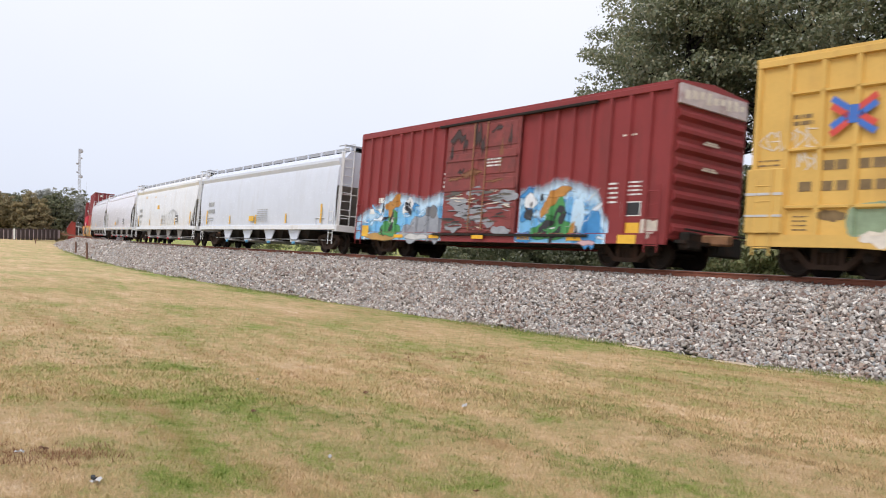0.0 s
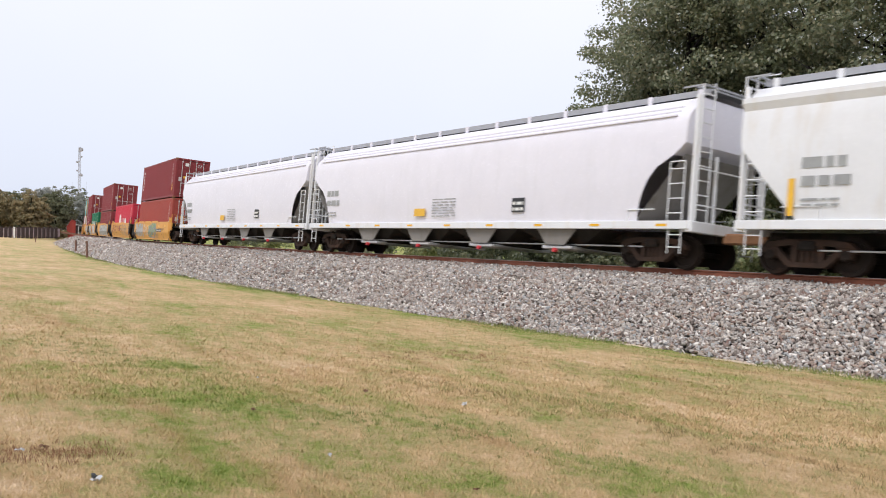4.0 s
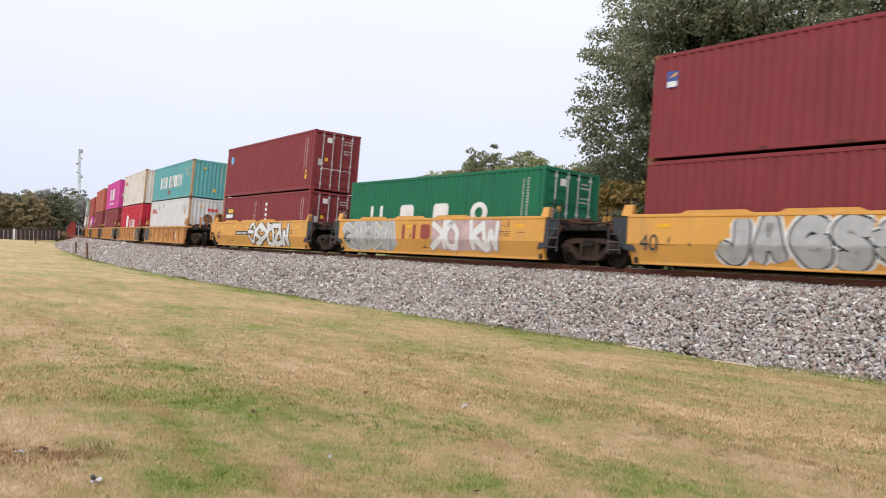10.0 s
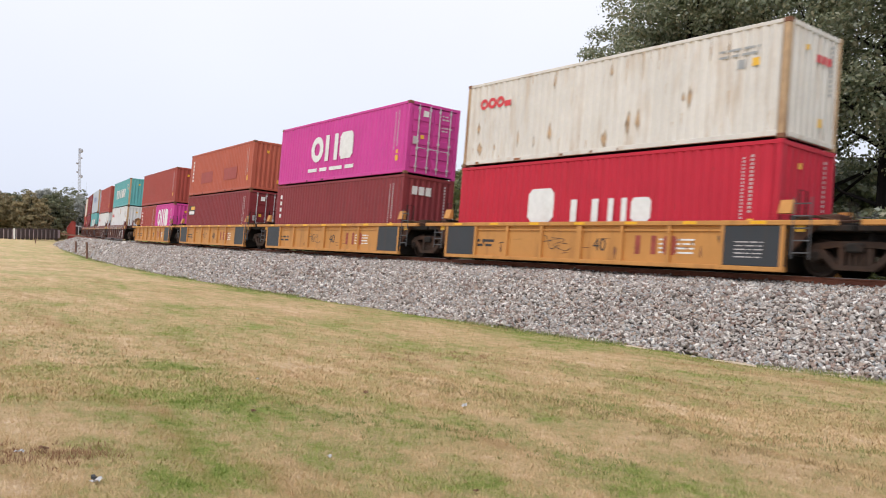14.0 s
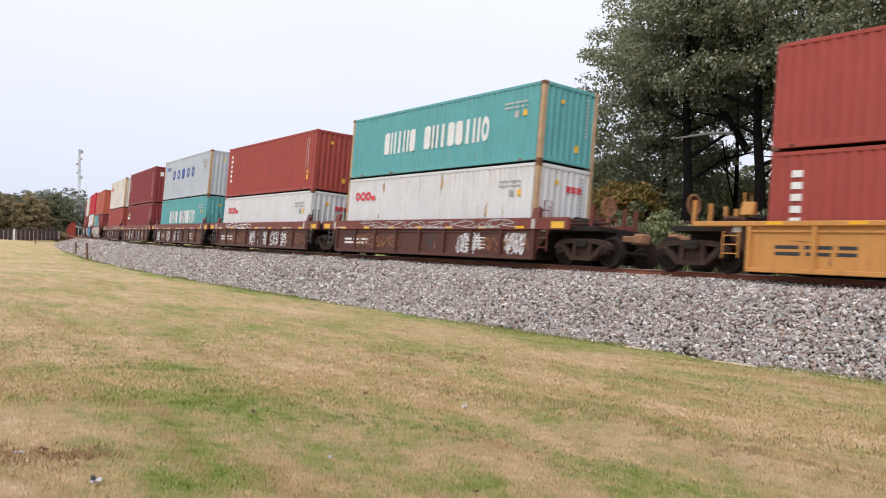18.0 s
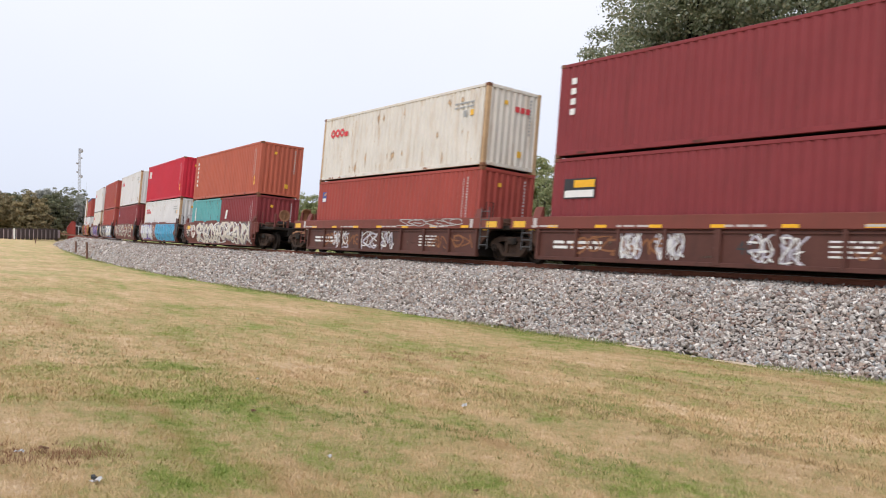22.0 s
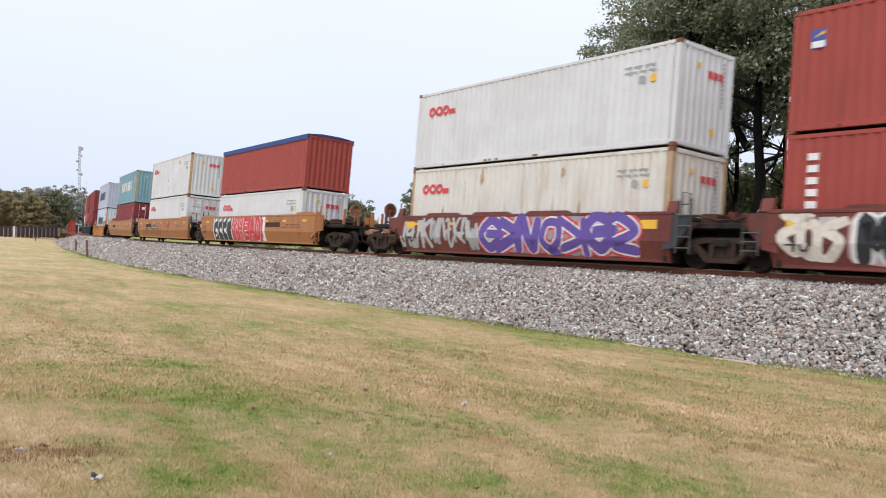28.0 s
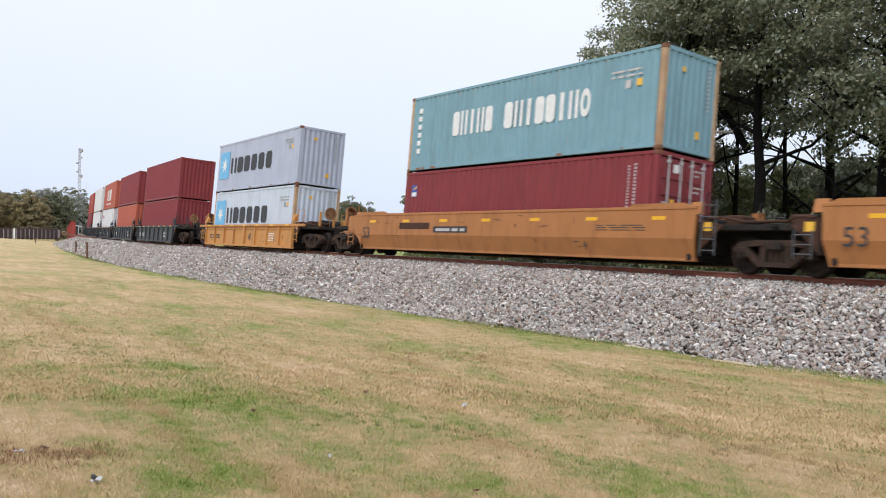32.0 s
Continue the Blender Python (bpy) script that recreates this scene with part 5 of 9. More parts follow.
    bars(car, P["grey_patch"], -L / 2 + 9.8, -L / 2 + 11.2, 1.4, 2.1, 7, Y(2.0), seed + 63, fill=0.35, depth=0.006)
    if seed != 1:
        plate(car, P["black_paint"], -L / 2 + 14.2, -L / 2 + 14.8, 1.5, 1.95, Y(1.9) - 0.002, "inspection_stencil", "black inspection stencil box", 0.006)
        bars(car, P["white_paint"], -L / 2 + 14.24, -L / 2 + 14.76, 1.55, 1.92, 2, Y(1.9) - 0.008, seed + 64, fill=0.5)
    if seed == 2:
        graffiti(car, 1.66, 4.72, 1.35, 2.4, P["grey_patch"], P["grey_patch"], 5, 71, lambda zz: -hw(zz) - 0.002, thick=0.07)
        for i in range(3):
            blob(car, P["rust_stain"], -L / 2 + 4 + i * 3.3, 3.5 - 0.1 * i, 0.35, 0.1, Y(3.5), i, "rust_patch")
    if seed == 1 or seed == 2:
        for i in range(5):
            x = -L / 2 + 1.45 + i * (L - 3.1) / 4
            hs = 0.85 if i in (0, 4) else 0.48
            plate(car, P["amber"], x, x + 0.15, 1.28, 1.28 + hs, Y(1.28 + hs) - 0.004, "yellow_strip", "", 0.008)
    return riding(car, off)


P["blue_bright"] = material("bright_blue_marking_paint", (0.05, 0.15, 0.50), 0.6, 0, 0.12, 5)
P["lilac_spray"] = material("pale_lilac_spray_paint", (0.30, 0.25, 0.30), 0.7, 0, 0.3, 2.5, 0, 30, (0.14, 0.06, 0.06), 0.6)
P["lilac_pale"] = material("pale_lilac_white_spray_paint", (0.46, 0.44, 0.50), 0.7, 0, 0.25, 3)
P["green_pale"] = material("pale_green_spray_paint", (0.26, 0.34, 0.22), 0.7, 0, 0.25, 3)
P["red_dull"] = material("dull_red_stencil_paint", (0.30, 0.06, 0.04), 0.7, 0, 0.25, 4)
P["pink_pale"] = material("pale_pink_spray_paint", (0.52, 0.37, 0.36), 0.7, 0, 0.3, 3, 0, 30, (0.30, 0.16, 0.13), 0.5)
P["sky_deep"] = material("deep_sky_blue_spray_paint", (0.05, 0.24, 0.52), 0.6, 0, 0.3, 2)
P["board_grey"] = material("running_board_grey_steel", (0.36, 0.37, 0.40), 0.6, 0.1, 0.12, 3)
P["grey_chute"] = paint("weathered_chute_shaded_slope_paint", (0.24, 0.225, 0.21), (0.16, 0.13, 0.10), 0.6)
P["rust_stain"] = material("rust_stain_paint", (0.66, 0.54, 0.40), 0.8, 0, 0.3, 3)


# ---- boxcars ----
def boxcar(off, L, color, label, z0=0.62, z1=4.98, door=3.2, high_cube=False):
    car = new("boxcar")
    tagged(car, label, "freight car", "boxcars of the train")
    mat = P[color]
    W2 = 1.5
    part("box_body", Mesh().box(-L / 2, L / 2, -W2, W2, z0 + 0.2, z1 - 0.06), mat, car)
    part("roof", Mesh().prism([(-W2 - 0.06, z1 - 0.1), (-W2 - 0.06, z1 - 0.02), (0, z1 + 0.12), (W2 + 0.06, z1 - 0.02), (W2 + 0.06, z1 - 0.1)], "x", -L / 2 - 0.03, L / 2 + 0.03), mat, car)
    for sy in (-1, 1):
        y0, y1 = sorted((sy * W2, sy * (W2 + 0.10)))
        n = 22
        for i in range(n + 1):
            x = -L / 2 + 0.06 + i * (L - 0.12) / n
            if abs(x - 0.1) < door / 2 + 0.25:
                continue
            w = 0.05
            part("side_post", Mesh().prism([(x - w * 1.5, sy * W2), (x - w, sy * (W2 + 0.09)), (x + w, sy * (W2 + 0.09)), (x + w * 1.5, sy * W2)], "z", z0 + 0.1, z1 - 0.12), mat, car)
        part("side_sill", Mesh().prism([(-L / 2, z0 + 0.3), (L / 2, z0 + 0.3), (L / 2, z0 + 0.02), (L / 2 - 2.6, z0 + 0.02), (L / 2 - 3.2, z0 - 0.02), (-L / 2 + 3.2, z0 - 0.02), (-L / 2 + 2.6, z0 + 0.02), (-L / 2, z0 + 0.02)], "y", y0, y1), mat, car)
        part("top_plate", Mesh().box(-L / 2, L / 2, y0, y1, z1 - 0.26, z1 - 0.1, 0.01), mat, car)
        y0, y1 = sorted((sy * (W2 + 0.08), sy * (W2 + 0.14)))
        d = part("sliding_door", Mesh().box(-door / 2 + 0.1, door / 2 + 0.1, y0, y1, z0 + 0.28, z1 - 0.3, 0.012), P["door_red"] if color == "box_red" else mat, car, "scuffed sliding door with pressed panels")
        for k in range(4):
            for j in (0, 1):
                zz = z0 + 0.42 + k * (z1 - z0 - 0.75) / 4
                xa = -door / 2 + 0.22 + j * door / 2
                yb0, yb1 = sorted((sy * (W2 + 0.135), sy * (W2 + 0.165)))
                part("door_panel", Mesh().box(xa, xa + door / 2 - 0.24, yb0, yb1, zz, zz + (z1 - z0 - 0.75) / 4 - 0.12, 0.015), P["door_red"] if color == "box_red" else mat, d)
        ya = sy * (W2 + 0.2)
        for x in (-0.25, 0.45):
            part("door_rod", Mesh().tube([(x, ya, z0 + 0.35), (x, ya, z1 - 0.35)], 0.022, 5), P["rust"], d)
        for lo, hi, out in ((z1 - 0.34, z1 - 0.26, 0.2), (z0 + 0.18, z0 + 0.26, 0.18)):
            part("door_track", Mesh().box(-door * 0.6, door * 1.35, *sorted((sy * (W2 + 0.08), sy * (W2 + out))), lo, hi, 0.01), P["steel_dark"], car)
    for q in (-1, 1):
        nr = 9
        for i in range(nr):
            zz = z0 + 0.45 + i * (z1 - z0 - 0.9) / (nr - 1)
            x0, x1 = sorted((q * L / 2, q * (L / 2 + 0.09)))
            part("end_rib", Mesh().prism([(q * L / 2, zz - 0.16), (q * (L / 2 + 0.09), zz - 0.05), (q * (L / 2 + 0.09), zz + 0.05), (q * L / 2, zz + 0.16)], "y", -W2 + 0.08, W2 - 0.08), mat, car)
        if color == "box_red":
            part("end_top_panel", Mesh().box(*sorted((q * (L / 2 + 0.005), q * (L / 2 + 0.105))), -W2 + 0.05, W2 - 0.05, z1 - 0.62, z1 - 0.10), P["chalky"], car, "weathered pale upper end panel")
        for sy in (-1, 1):
            part("corner_ladder", b_ladder(q * (L / 2 - 0.4), sy * (W2 + 0.16), z0 - 0.2, z0 + 1.6, 0.42, 5), mat, car)
        part("end_platform", Mesh().box(*sorted((q * L / 2, q * (L / 2 + 0.35))), -1.2, 1.2, z0 + 0.1, z0 + 0.18), P["steel_dark"], car)
        part("coupler", Mesh().box(*sorted((q * (L / 2 - 0.1), q * (L / 2 + 0.85))), -0.15, 0.15, 0.72, 1.0, 0.04), P["rust"], car, "rusty knuckle coupler")
        truck(car, q * (L / 2 - 1.7), off)
    part("underframe", Mesh().box(-L / 2 + 0.3, L / 2 - 0.3, -0.35, 0.35, z0 - 0.02, z0 + 0.24).box(-L / 2 + 1, L / 2 - 1, -1.35, 1.35, z0 + 0.12, z0 + 0.22), P["steel_dark"], car)
    return riding(car, off)


P["door_red"] = material("scraped_door_paint", (0.215, 0.045, 0.042), 0.65, 0, 0.3, 1.6, 0.25, 30, (0.06, 0.03, 0.028), 0.55)


def blob(parent, mat, cx, cz, rx, rz, y, seed, name="spray_paint_patch", label=""):
    """A ragged painted patch on a flat side."""
    pts = []
    for j in range(28):
        a = 2 * math.pi * j / 28
        w = 1 + 0.28 * noise.noise((2 * math.cos(a), 2 * math.sin(a), seed))
        pts.append((cx + rx * w * math.cos(a), cz + rz * w * math.sin(a)))
    return part(name, Mesh().prism(pts, "y", y - 0.003, y), mat, parent, label)


P["turquoise"] = material("bright_turquoise_spray_paint", (0.06, 0.38, 0.62), 0.6, 0, 0.3, 2.5)
P["blue_dark"] = material("dark_blue_outline_paint", (0.015, 0.06, 0.16), 0.6, 0, 0.2, 3)
P["faded_stencil"] = material("faded_stencil_paint", (0.21, 0.14, 0.065), 0.7, 0, 0.3, 5)
P["pale_spray"] = material("pale_faded_spray_paint", (0.66, 0.60, 0.52), 0.7, 0, 0.25, 5)
P["red_spray"] = material("bright_red_emblem_paint", (0.60, 0.07, 0.05), 0.6, 0, 0.12, 5)
P["sky_pale"] = material("pale_sky_blue_spray_paint", (0.50, 0.66, 0.80), 0.7, 0, 0.22, 2.2, 0, 30, (0.30, 0.50, 0.72), 0.5)
P["orange_hat"] = material("dull_orange_spray_paint", (0.50, 0.24, 0.055), 0.65, 0, 0.25, 4)
P["green_deep"] = material("deep_green_spray_paint", (0.03, 0.16, 0.04), 0.65, 0, 0.25, 4)
P["grey_spray"] = material("grey_blue_spray_paint", (0.30, 0.31, 0.34), 0.7, 0, 0.3, 2.5, 0, 30, (0.12, 0.11, 0.11), 0.4)
P["grey_dark"] = material("dark_grey_scraped_paint", (0.12, 0.11, 0.10), 0.7, 0, 0.3, 4)
P["chalky"] = material("chalky_white_end_paint", (0.52, 0.46, 0.46), 0.8, 0, 0.2, 3, 0.1, 30, (0.26, 0.12, 0.12), 0.7)

# ---- the train, from its head to its tail ----
ybox = boxcar(213.25 + 8.6, 17.2, "box_yellow", "yellow boxcar with ribbed sides and a grimy lower edge", 0.60, 5.08, 4.6)
rbox = boxcar(203.0, 15.9, "box_red", "dark red ribbed boxcar with spray paint along its lower side", 0.60, 4.97, 3.9)
hopper_car(183.9, 19.2, "hopper_grey", "light grey covered hopper with a white sill", False, 4, 1, cut=0.06)
hopper_car(163.8, 19.8, "hopper_white", "off-white covered hopper with rust spots and faint scrawls", False, 4, 2, cut=1.5)
hopper_car(142.4, 21.2, "pearl", "clean pearl-grey covered hopper with oval end openings", True, 4, 3)
hopper_car(121.2, 21.0, "pearl", "clean pearl-grey covered hopper with oval end openings", True, 4, 4)

# yellow boxcar: horizontal ribs, crossed emblem, stencils
def ribbed(L, lo, hi, sill, door_y):
    """Height of a boxcar's near side with its posts, sill and sliding door."""
    xs = [x for x in (-L / 2 + 0.06 + i * (L - 0.12) / 22 for i in range(23)) if not lo - 0.3 < x < hi + 0.3]

    def surf(x, z):
        if lo <= x <= hi and z > sill:
            return door_y
        d = min(abs(x - q) for q in xs)
        y = 0.0 if d >= 0.075 else 0.09 if d <= 0.05 else 0.09 * (0.075 - d) / 0.025
        return -1.5 - (max(y, 0.10) if z < sill else y)
    return surf, sorted(q + e for q in xs for e in (-0.076, -0.05, 0.05, 0.076)) + [lo - 0.002, lo, hi, hi + 0.002]


yside, ycuts = ribbed(17.2, -2.2, 2.4, 0.9, -1.64)
for z in (1.52, 2.83, 4.13):
    part("side_rib", Mesh().prism([(-1.5, z - 0.055), (-1.59, z - 0.02), (-1.59, z + 0.03), (-1.5, z + 0.055)], "x", -7.78, -2.45), P["box_yellow"], ybox)
panel = part("end_door_panel", Mesh().box(-8.66, -7.75, -1.66, -1.58, 0.92, 2.42, 0.02), P["box_yellow"], ybox)
part("panel_bar", Mesh().box(-8.66, -7.75, -1.675, -1.655, 1.80, 1.86).box(-8.66, -7.75, -1.675, -1.655, 1.30, 1.35), P["galv"], panel)
part("panel_bar", Mesh().box(-8.05, -7.98, -1.685, -1.655, 0.95, 2.4), P["box_yellow"], panel)
ex, ez = -6.27, 3.50
for sx in (-1, 1):
    for q in (-1, 1):
        for mt, a in (("blue_bright", 0.0 if sx * q < 0 else 0.17), ("red_spray", 0.17 if sx * q < 0 else 0.0)):
            pts = [(sx * u, q * v) for u, v in ((0.10, 0.05 + (0.17 - a)), (0.44, 0.29 + (0.17 - a)), (0.52, 0.17 + (0.17 - a)), (0.14, -0.08 + (0.17 - a)))]
            cols = sorted((ex + u, ez + v) for u, v in pts)
            part("emblem_stripe", Mesh().prism([(ex + u, ez + v) for u, v in pts], "y", -1.598, -1.593), P[mt], ybox, "red and blue crossed stripe emblem")
part("emblem_stripe", Mesh().box(ex - 0.11, ex + 0.11, -1.600, -1.594, ez - 0.18, ez + 0.22), P["blue_bright"], ybox)
for x0, x1, z0, z1 in ((-6.93, -6.66, 2.34, 2.56), (-6.62, -6.37, 2.34, 2.56), (-6.12, -5.9, 2.34, 2.56), (-5.84, -5.55, 2.34, 2.56), (-5.3, -4.4, 2.34, 2.56), (-7.45, -7.16, 1.88, 2.1), (-6.93, -6.68, 1.88, 2.1), (-6.6, -6.34, 1.88, 2.1), (-6.1, -5.84, 1.88, 2.1), (-5.76, -5.5, 1.88, 2.1)):
    plate(ybox, P["faded_stencil"], x0, x1, z0, z1, -1.507, "stencilled_bar")
bars(ybox, P["faded_stencil"], -7.66, -7.2, 3.4, 3.7, 2, -1.507, 83, fill=0.6)
bars(ybox, P["faded_stencil"], -8.5, -7.95, 2.5, 2.72, 2, -1.507, 86, fill=0.3)
bars(ybox, P["faded_stencil"], -7.55, -7.2, 1.0, 1.4, 4, -1.507, 84, fill=0.3)
wrap_patch(ybox, P["faded_stencil"], lobe(-6.65, 1.33, 0.3, 0.11, 5, 0, 0.4, xs=ycuts), yside, 0.005, (0.9,), "smudged_stencil")
graffiti(ybox, -8.5, -7.1, 2.86, 3.34, P["pale_spray"], P["pale_spray"], 6, 85, lambda z: -1.504, thick=0.05)
graffiti(ybox, -7.5, -7.1, 2.4, 2.75, P["pale_spray"], P["pale_spray"], 2, 87, lambda z: -1.504, thick=0.06)
wrap_patch(ybox, P["green_pale"], lobe(-5.6, 1.25, 0.75, 0.42, 3, 0.05, 0.3, xs=ycuts), yside, 0.004, (0.9,))
wrap_patch(ybox, P["pale_spray"], lobe(-5.5, 0.82, 0.5, 0.16, 4, 0.0, 0.4, xs=ycuts), yside, 0.006, (0.9,))
wrap_patch(ybox, P["pale_spray"], lobe(-5.0, 1.0, 0.25, 0.3, 6, 0.0, 0.5, xs=ycuts), yside, 0.009, (0.9,))

# red boxcar: sky-blue mural along the foot of its side, figures as plain shapes
W2 = 1.5
rside, rcuts = ribbed(15.9, -1.85, 2.05, 0.88, -1.668)


SKY = [soft_paint("pale_sky_spray", (0.50, 0.68, 0.83)), soft_paint("light_blue_spray", (0.18, 0.46, 0.74)), soft_paint("deep_blue_spray", (0.05, 0.24, 0.52)), soft_paint("white_spray", (0.72, 0.76, 0.80))]
SOFT = {k: soft_paint("soft_" + k, q) for k, q in (("green_spray", (0.07, 0.28, 0.09)), ("orange_hat", (0.47, 0.22, 0.05)), ("grey_spray", (0.30, 0.32, 0.36)), ("grey_patch", (0.17, 0.17, 0.18)), ("pale_spray", (0.56, 0.56, 0.55)), ("ochre", (0.45, 0.26, 0.08)), ("green_deep", (0.03, 0.15, 0.04)), ("sky_deep", (0.05, 0.24, 0.52)), ("sky_pale", (0.5, 0.68, 0.83)), ("pink_pale", (0.55, 0.35, 0.36)), ("white_paint", (0.72, 0.74, 0.76)), ("black_paint", (0.03, 0.03, 0.035)))}


def mural_top(x):
    """Upper edge of the mural, ragged."""
    z = np.interp(x, [-7.9, -7.3, -6.4, -5.6, -4.8, -3.2, -1.9, 1.9, 3.0, 3.9, 4.8, 5.4, 5.9], [1.5, 1.75, 1.9, 2.4, 2.35, 2.1, 2.35, 2.2, 2.3, 2.5, 2.3, 2.1, 1.2])
    return float(z) + 0.10 * noise.noise((x * 5.0, 1.0, 0)) + 0.06 * noise.noise((x * 17.0, 2.0, 0))


def band(x0, x1, lo, hi, step=0.06):
    xs = sorted([x0 + (x1 - x0) * k / int((x1 - x0) / step) for k in range(int((x1 - x0) / step) + 1)] + [x for x in rcuts if x0 < x < x1])
    return [(x, lo(x), max(hi(x), lo(x) + 0.01)) for x in xs]


for x0, x1 in ((-7.85, -1.9), (2.1, 5.9)):
    soft_patch(rbox, SKY[0], band(x0, x1, lambda x: 0.60, lambda x: mural_top(x) + 0.12), rside, 0.003, (0.88,), 0, 0.34, "mural_paint", "pale blue spray-painted mural band")
    soft_patch(rbox, SKY[1], band(x0 + 0.05, x1 - 0.1, lambda x: 0.61, lambda x: mural_top(x) - 0.30 - 0.25 * noise.noise((x * 2.3, 5, 0)) + 0.1 * noise.noise((x * 11, 8, 0))), rside, 0.005, (0.88,), 0, 0.4, "mural_paint", "light blue spray-painted mural band")
rng = random.Random(12)
for k in range(46):
    x = rng.choice((rng.uniform(-7.6, -2.2), rng.uniform(2.3, 5.7)))
    top = mural_top(x)
    soft_patch(rbox, SKY[(0, 2, 0, 1, 3)[k % 5]], lobe(x, rng.uniform(0.7, top - 0.1), rng.uniform(0.12, 0.42), rng.uniform(0.05, 0.2), k, rng.uniform(-0.2, 0.2), 0.5, 10, 2.0, rcuts), rside, 0.0065 + 0.0001 * k, (0.88,), 0.15, 0.15)
LIFT = 0.013
for cx, cz, rx, rz, sl, mt in (
        (-5.95, 0.72, 1.2, 0.16, 0, "ochre"), (-5.4, 1.0, 0.75, 0.30, 0, "green_spray"), (-5.25, 1.45, 0.34, 0.42, 0, "green_spray"), (-5.2, 1.35, 0.16, 0.2, 0, "pale_spray"), (-5.25, 1.95, 0.5, 0.22, 0.05, "orange_hat"), (-5.1, 2.16, 0.3, 0.2, 0.1, "orange_hat"), (-5.45, 1.72, 0.14, 0.3, 0, "orange_hat"),
        (-4.25, 1.85, 0.36, 0.30, 0.1, "white_paint"), (-4.2, 1.82, 0.2, 0.05, 0, "grey_spray"), (-4.3, 0.9, 0.3, 0.3, 0.1, "grey_spray"),
        (-3.2, 1.10, 0.95, 0.55, 0.3, "grey_spray"), (-2.4, 1.05, 0.5, 0.55, 0, "grey_spray"), (-2.65, 1.65, 0.32, 0.24, 0, "grey_patch"), (-3.4, 0.72, 0.8, 0.14, 0, "pale_spray"), (-2.3, 0.72, 0.4, 0.12, 0, "grey_patch"),
        (3.7, 0.95, 1.0, 0.34, 0.1, "green_spray"), (3.75, 1.45, 0.42, 0.5, 0.1, "green_spray"), (3.55, 1.2, 0.3, 0.2, 0, "green_deep"), (4.0, 1.62, 0.16, 0.14, 0, "black_paint"), (3.55, 1.85, 0.35, 0.28, 0.28, "orange_hat"), (3.9, 2.12, 0.5, 0.17, 0.10, "orange_hat"), (3.25, 1.6, 0.16, 0.22, 0.1, "orange_hat"),
        (2.65, 1.85, 0.3, 0.30, 0, "white_paint"), (2.72, 1.78, 0.12, 0.1, 0, "grey_patch"), (2.5, 1.45, 0.32, 0.2, 0.1, "sky_deep"), (4.75, 1.35, 0.3, 0.6, 0, "sky_pale"), (5.3, 1.0, 0.35, 0.5, 0.1, "sky_deep"), (5.2, 0.62, 0.35, 0.1, 0, "pink_pale"), (4.5, 0.95, 0.12, 0.28, 0.1, "orange_hat"), (2.5, 0.75, 0.4, 0.2, 0, "sky_deep")):
    LIFT += 0.0004
    soft_patch(rbox, SOFT[mt], lobe(cx, cz, rx, rz, cx * 3 + cz, sl, 0.25, 16, 2.3, rcuts), rside, LIFT, (0.88,), 0.05, 0.05)
for k in range(34):
    x = rng.choice((rng.uniform(-6.2, -2.2), rng.uniform(2.4, 5.3)))
    soft_patch(rbox, SOFT[("black_paint", "grey_patch", "black_paint", "white_paint")[k % 4]], lobe(x, rng.uniform(0.75, 2.0), rng.uniform(0.04, 0.3), rng.uniform(0.012, 0.035) if k % 2 else rng.uniform(0.04, 0.2), k + 90, rng.uniform(-0.25, 0.25), 0.4, 8, 2.0, rcuts), rside, 0.0275 + 0.0002 * k, (0.88,), 0.01, 0.01, "outline_stroke")
# scraped and repainted foot of the sliding door
for k in range(110):
    mt = ("grey_spray", "grey_dark", "black_paint", "pale_spray", "door_red", "grey_spray", "grey_dark", "scuff_dark")[k % 8 if k > 9 else (k % 2) * 5]
    z = 0.95 + 1.35 * ((k * 0.37) % 1.0)
    wrap_patch(rbox, P[mt], lobe(rng.uniform(-1.55, 1.75), z, rng.uniform(0.12, 0.45) if k > 9 else 0.5, rng.uniform(0.008, 0.035) if k > 9 else 0.16, k, rng.uniform(-0.04, 0.04), 0.5, 8, 2.0), lambda x, zz: -1.668, 0.001 + 0.00025 * k, name="scraped_paint")
for cx, cz, rx, rz in ((-1.2, 4.15, 0.45, 0.25), (-0.1, 4.1, 0.22, 0.45), (-0.75, 3.9, 0.14, 0.3), (0.2, 3.75, 0.12, 0.35), (-0.9, 3.0, 0.2, 0.1), (0.9, 4.3, 0.3, 0.12), (-1.5, 3.6, 0.1, 0.3), (1.6, 3.9, 0.1, 0.4)):
    soft_patch(rbox, P["soft_black"], lobe(cx, cz, rx, rz, cx * 5, 0.05, 0.6, 14, 1.8), lambda x, zz: -1.668, 0.003, (), 0.25, 0.1, "scorched_patch")
for cx, cz, rx, rz in ((-0.3, 2.9, 0.6, 0.14), (-1.2, 2.75, 0.4, 0.1), (0.9, 2.6, 0.5, 0.08), (-0.2, 2.45, 0.12, 0.4), (1.2, 3.4, 0.1, 0.5)):
    soft_patch(rbox, P["soft_rust"], lobe(cx, cz, rx, rz, cx * 7, 0.03, 0.6, 14, 1.8), lambda x, zz: -1.668, 0.002, (), 0.12, 0.12, "rust_patch")
for z in (2.32, 3.35):
    part("door_bar", Mesh().box(-1.8, 2.0, -1.70, -1.66, z, z + 0.07), P["door_red"], rbox)
bars(rbox, P["white_paint"], 5.62, 6.15, 1.75, 2.4, 5, -W2 - 0.006, 91, fill=0.4)
bars(rbox, P["white_paint"], 6.4, 7.0, 1.95, 2.4, 4, -W2 - 0.006, 92, fill=0.4)
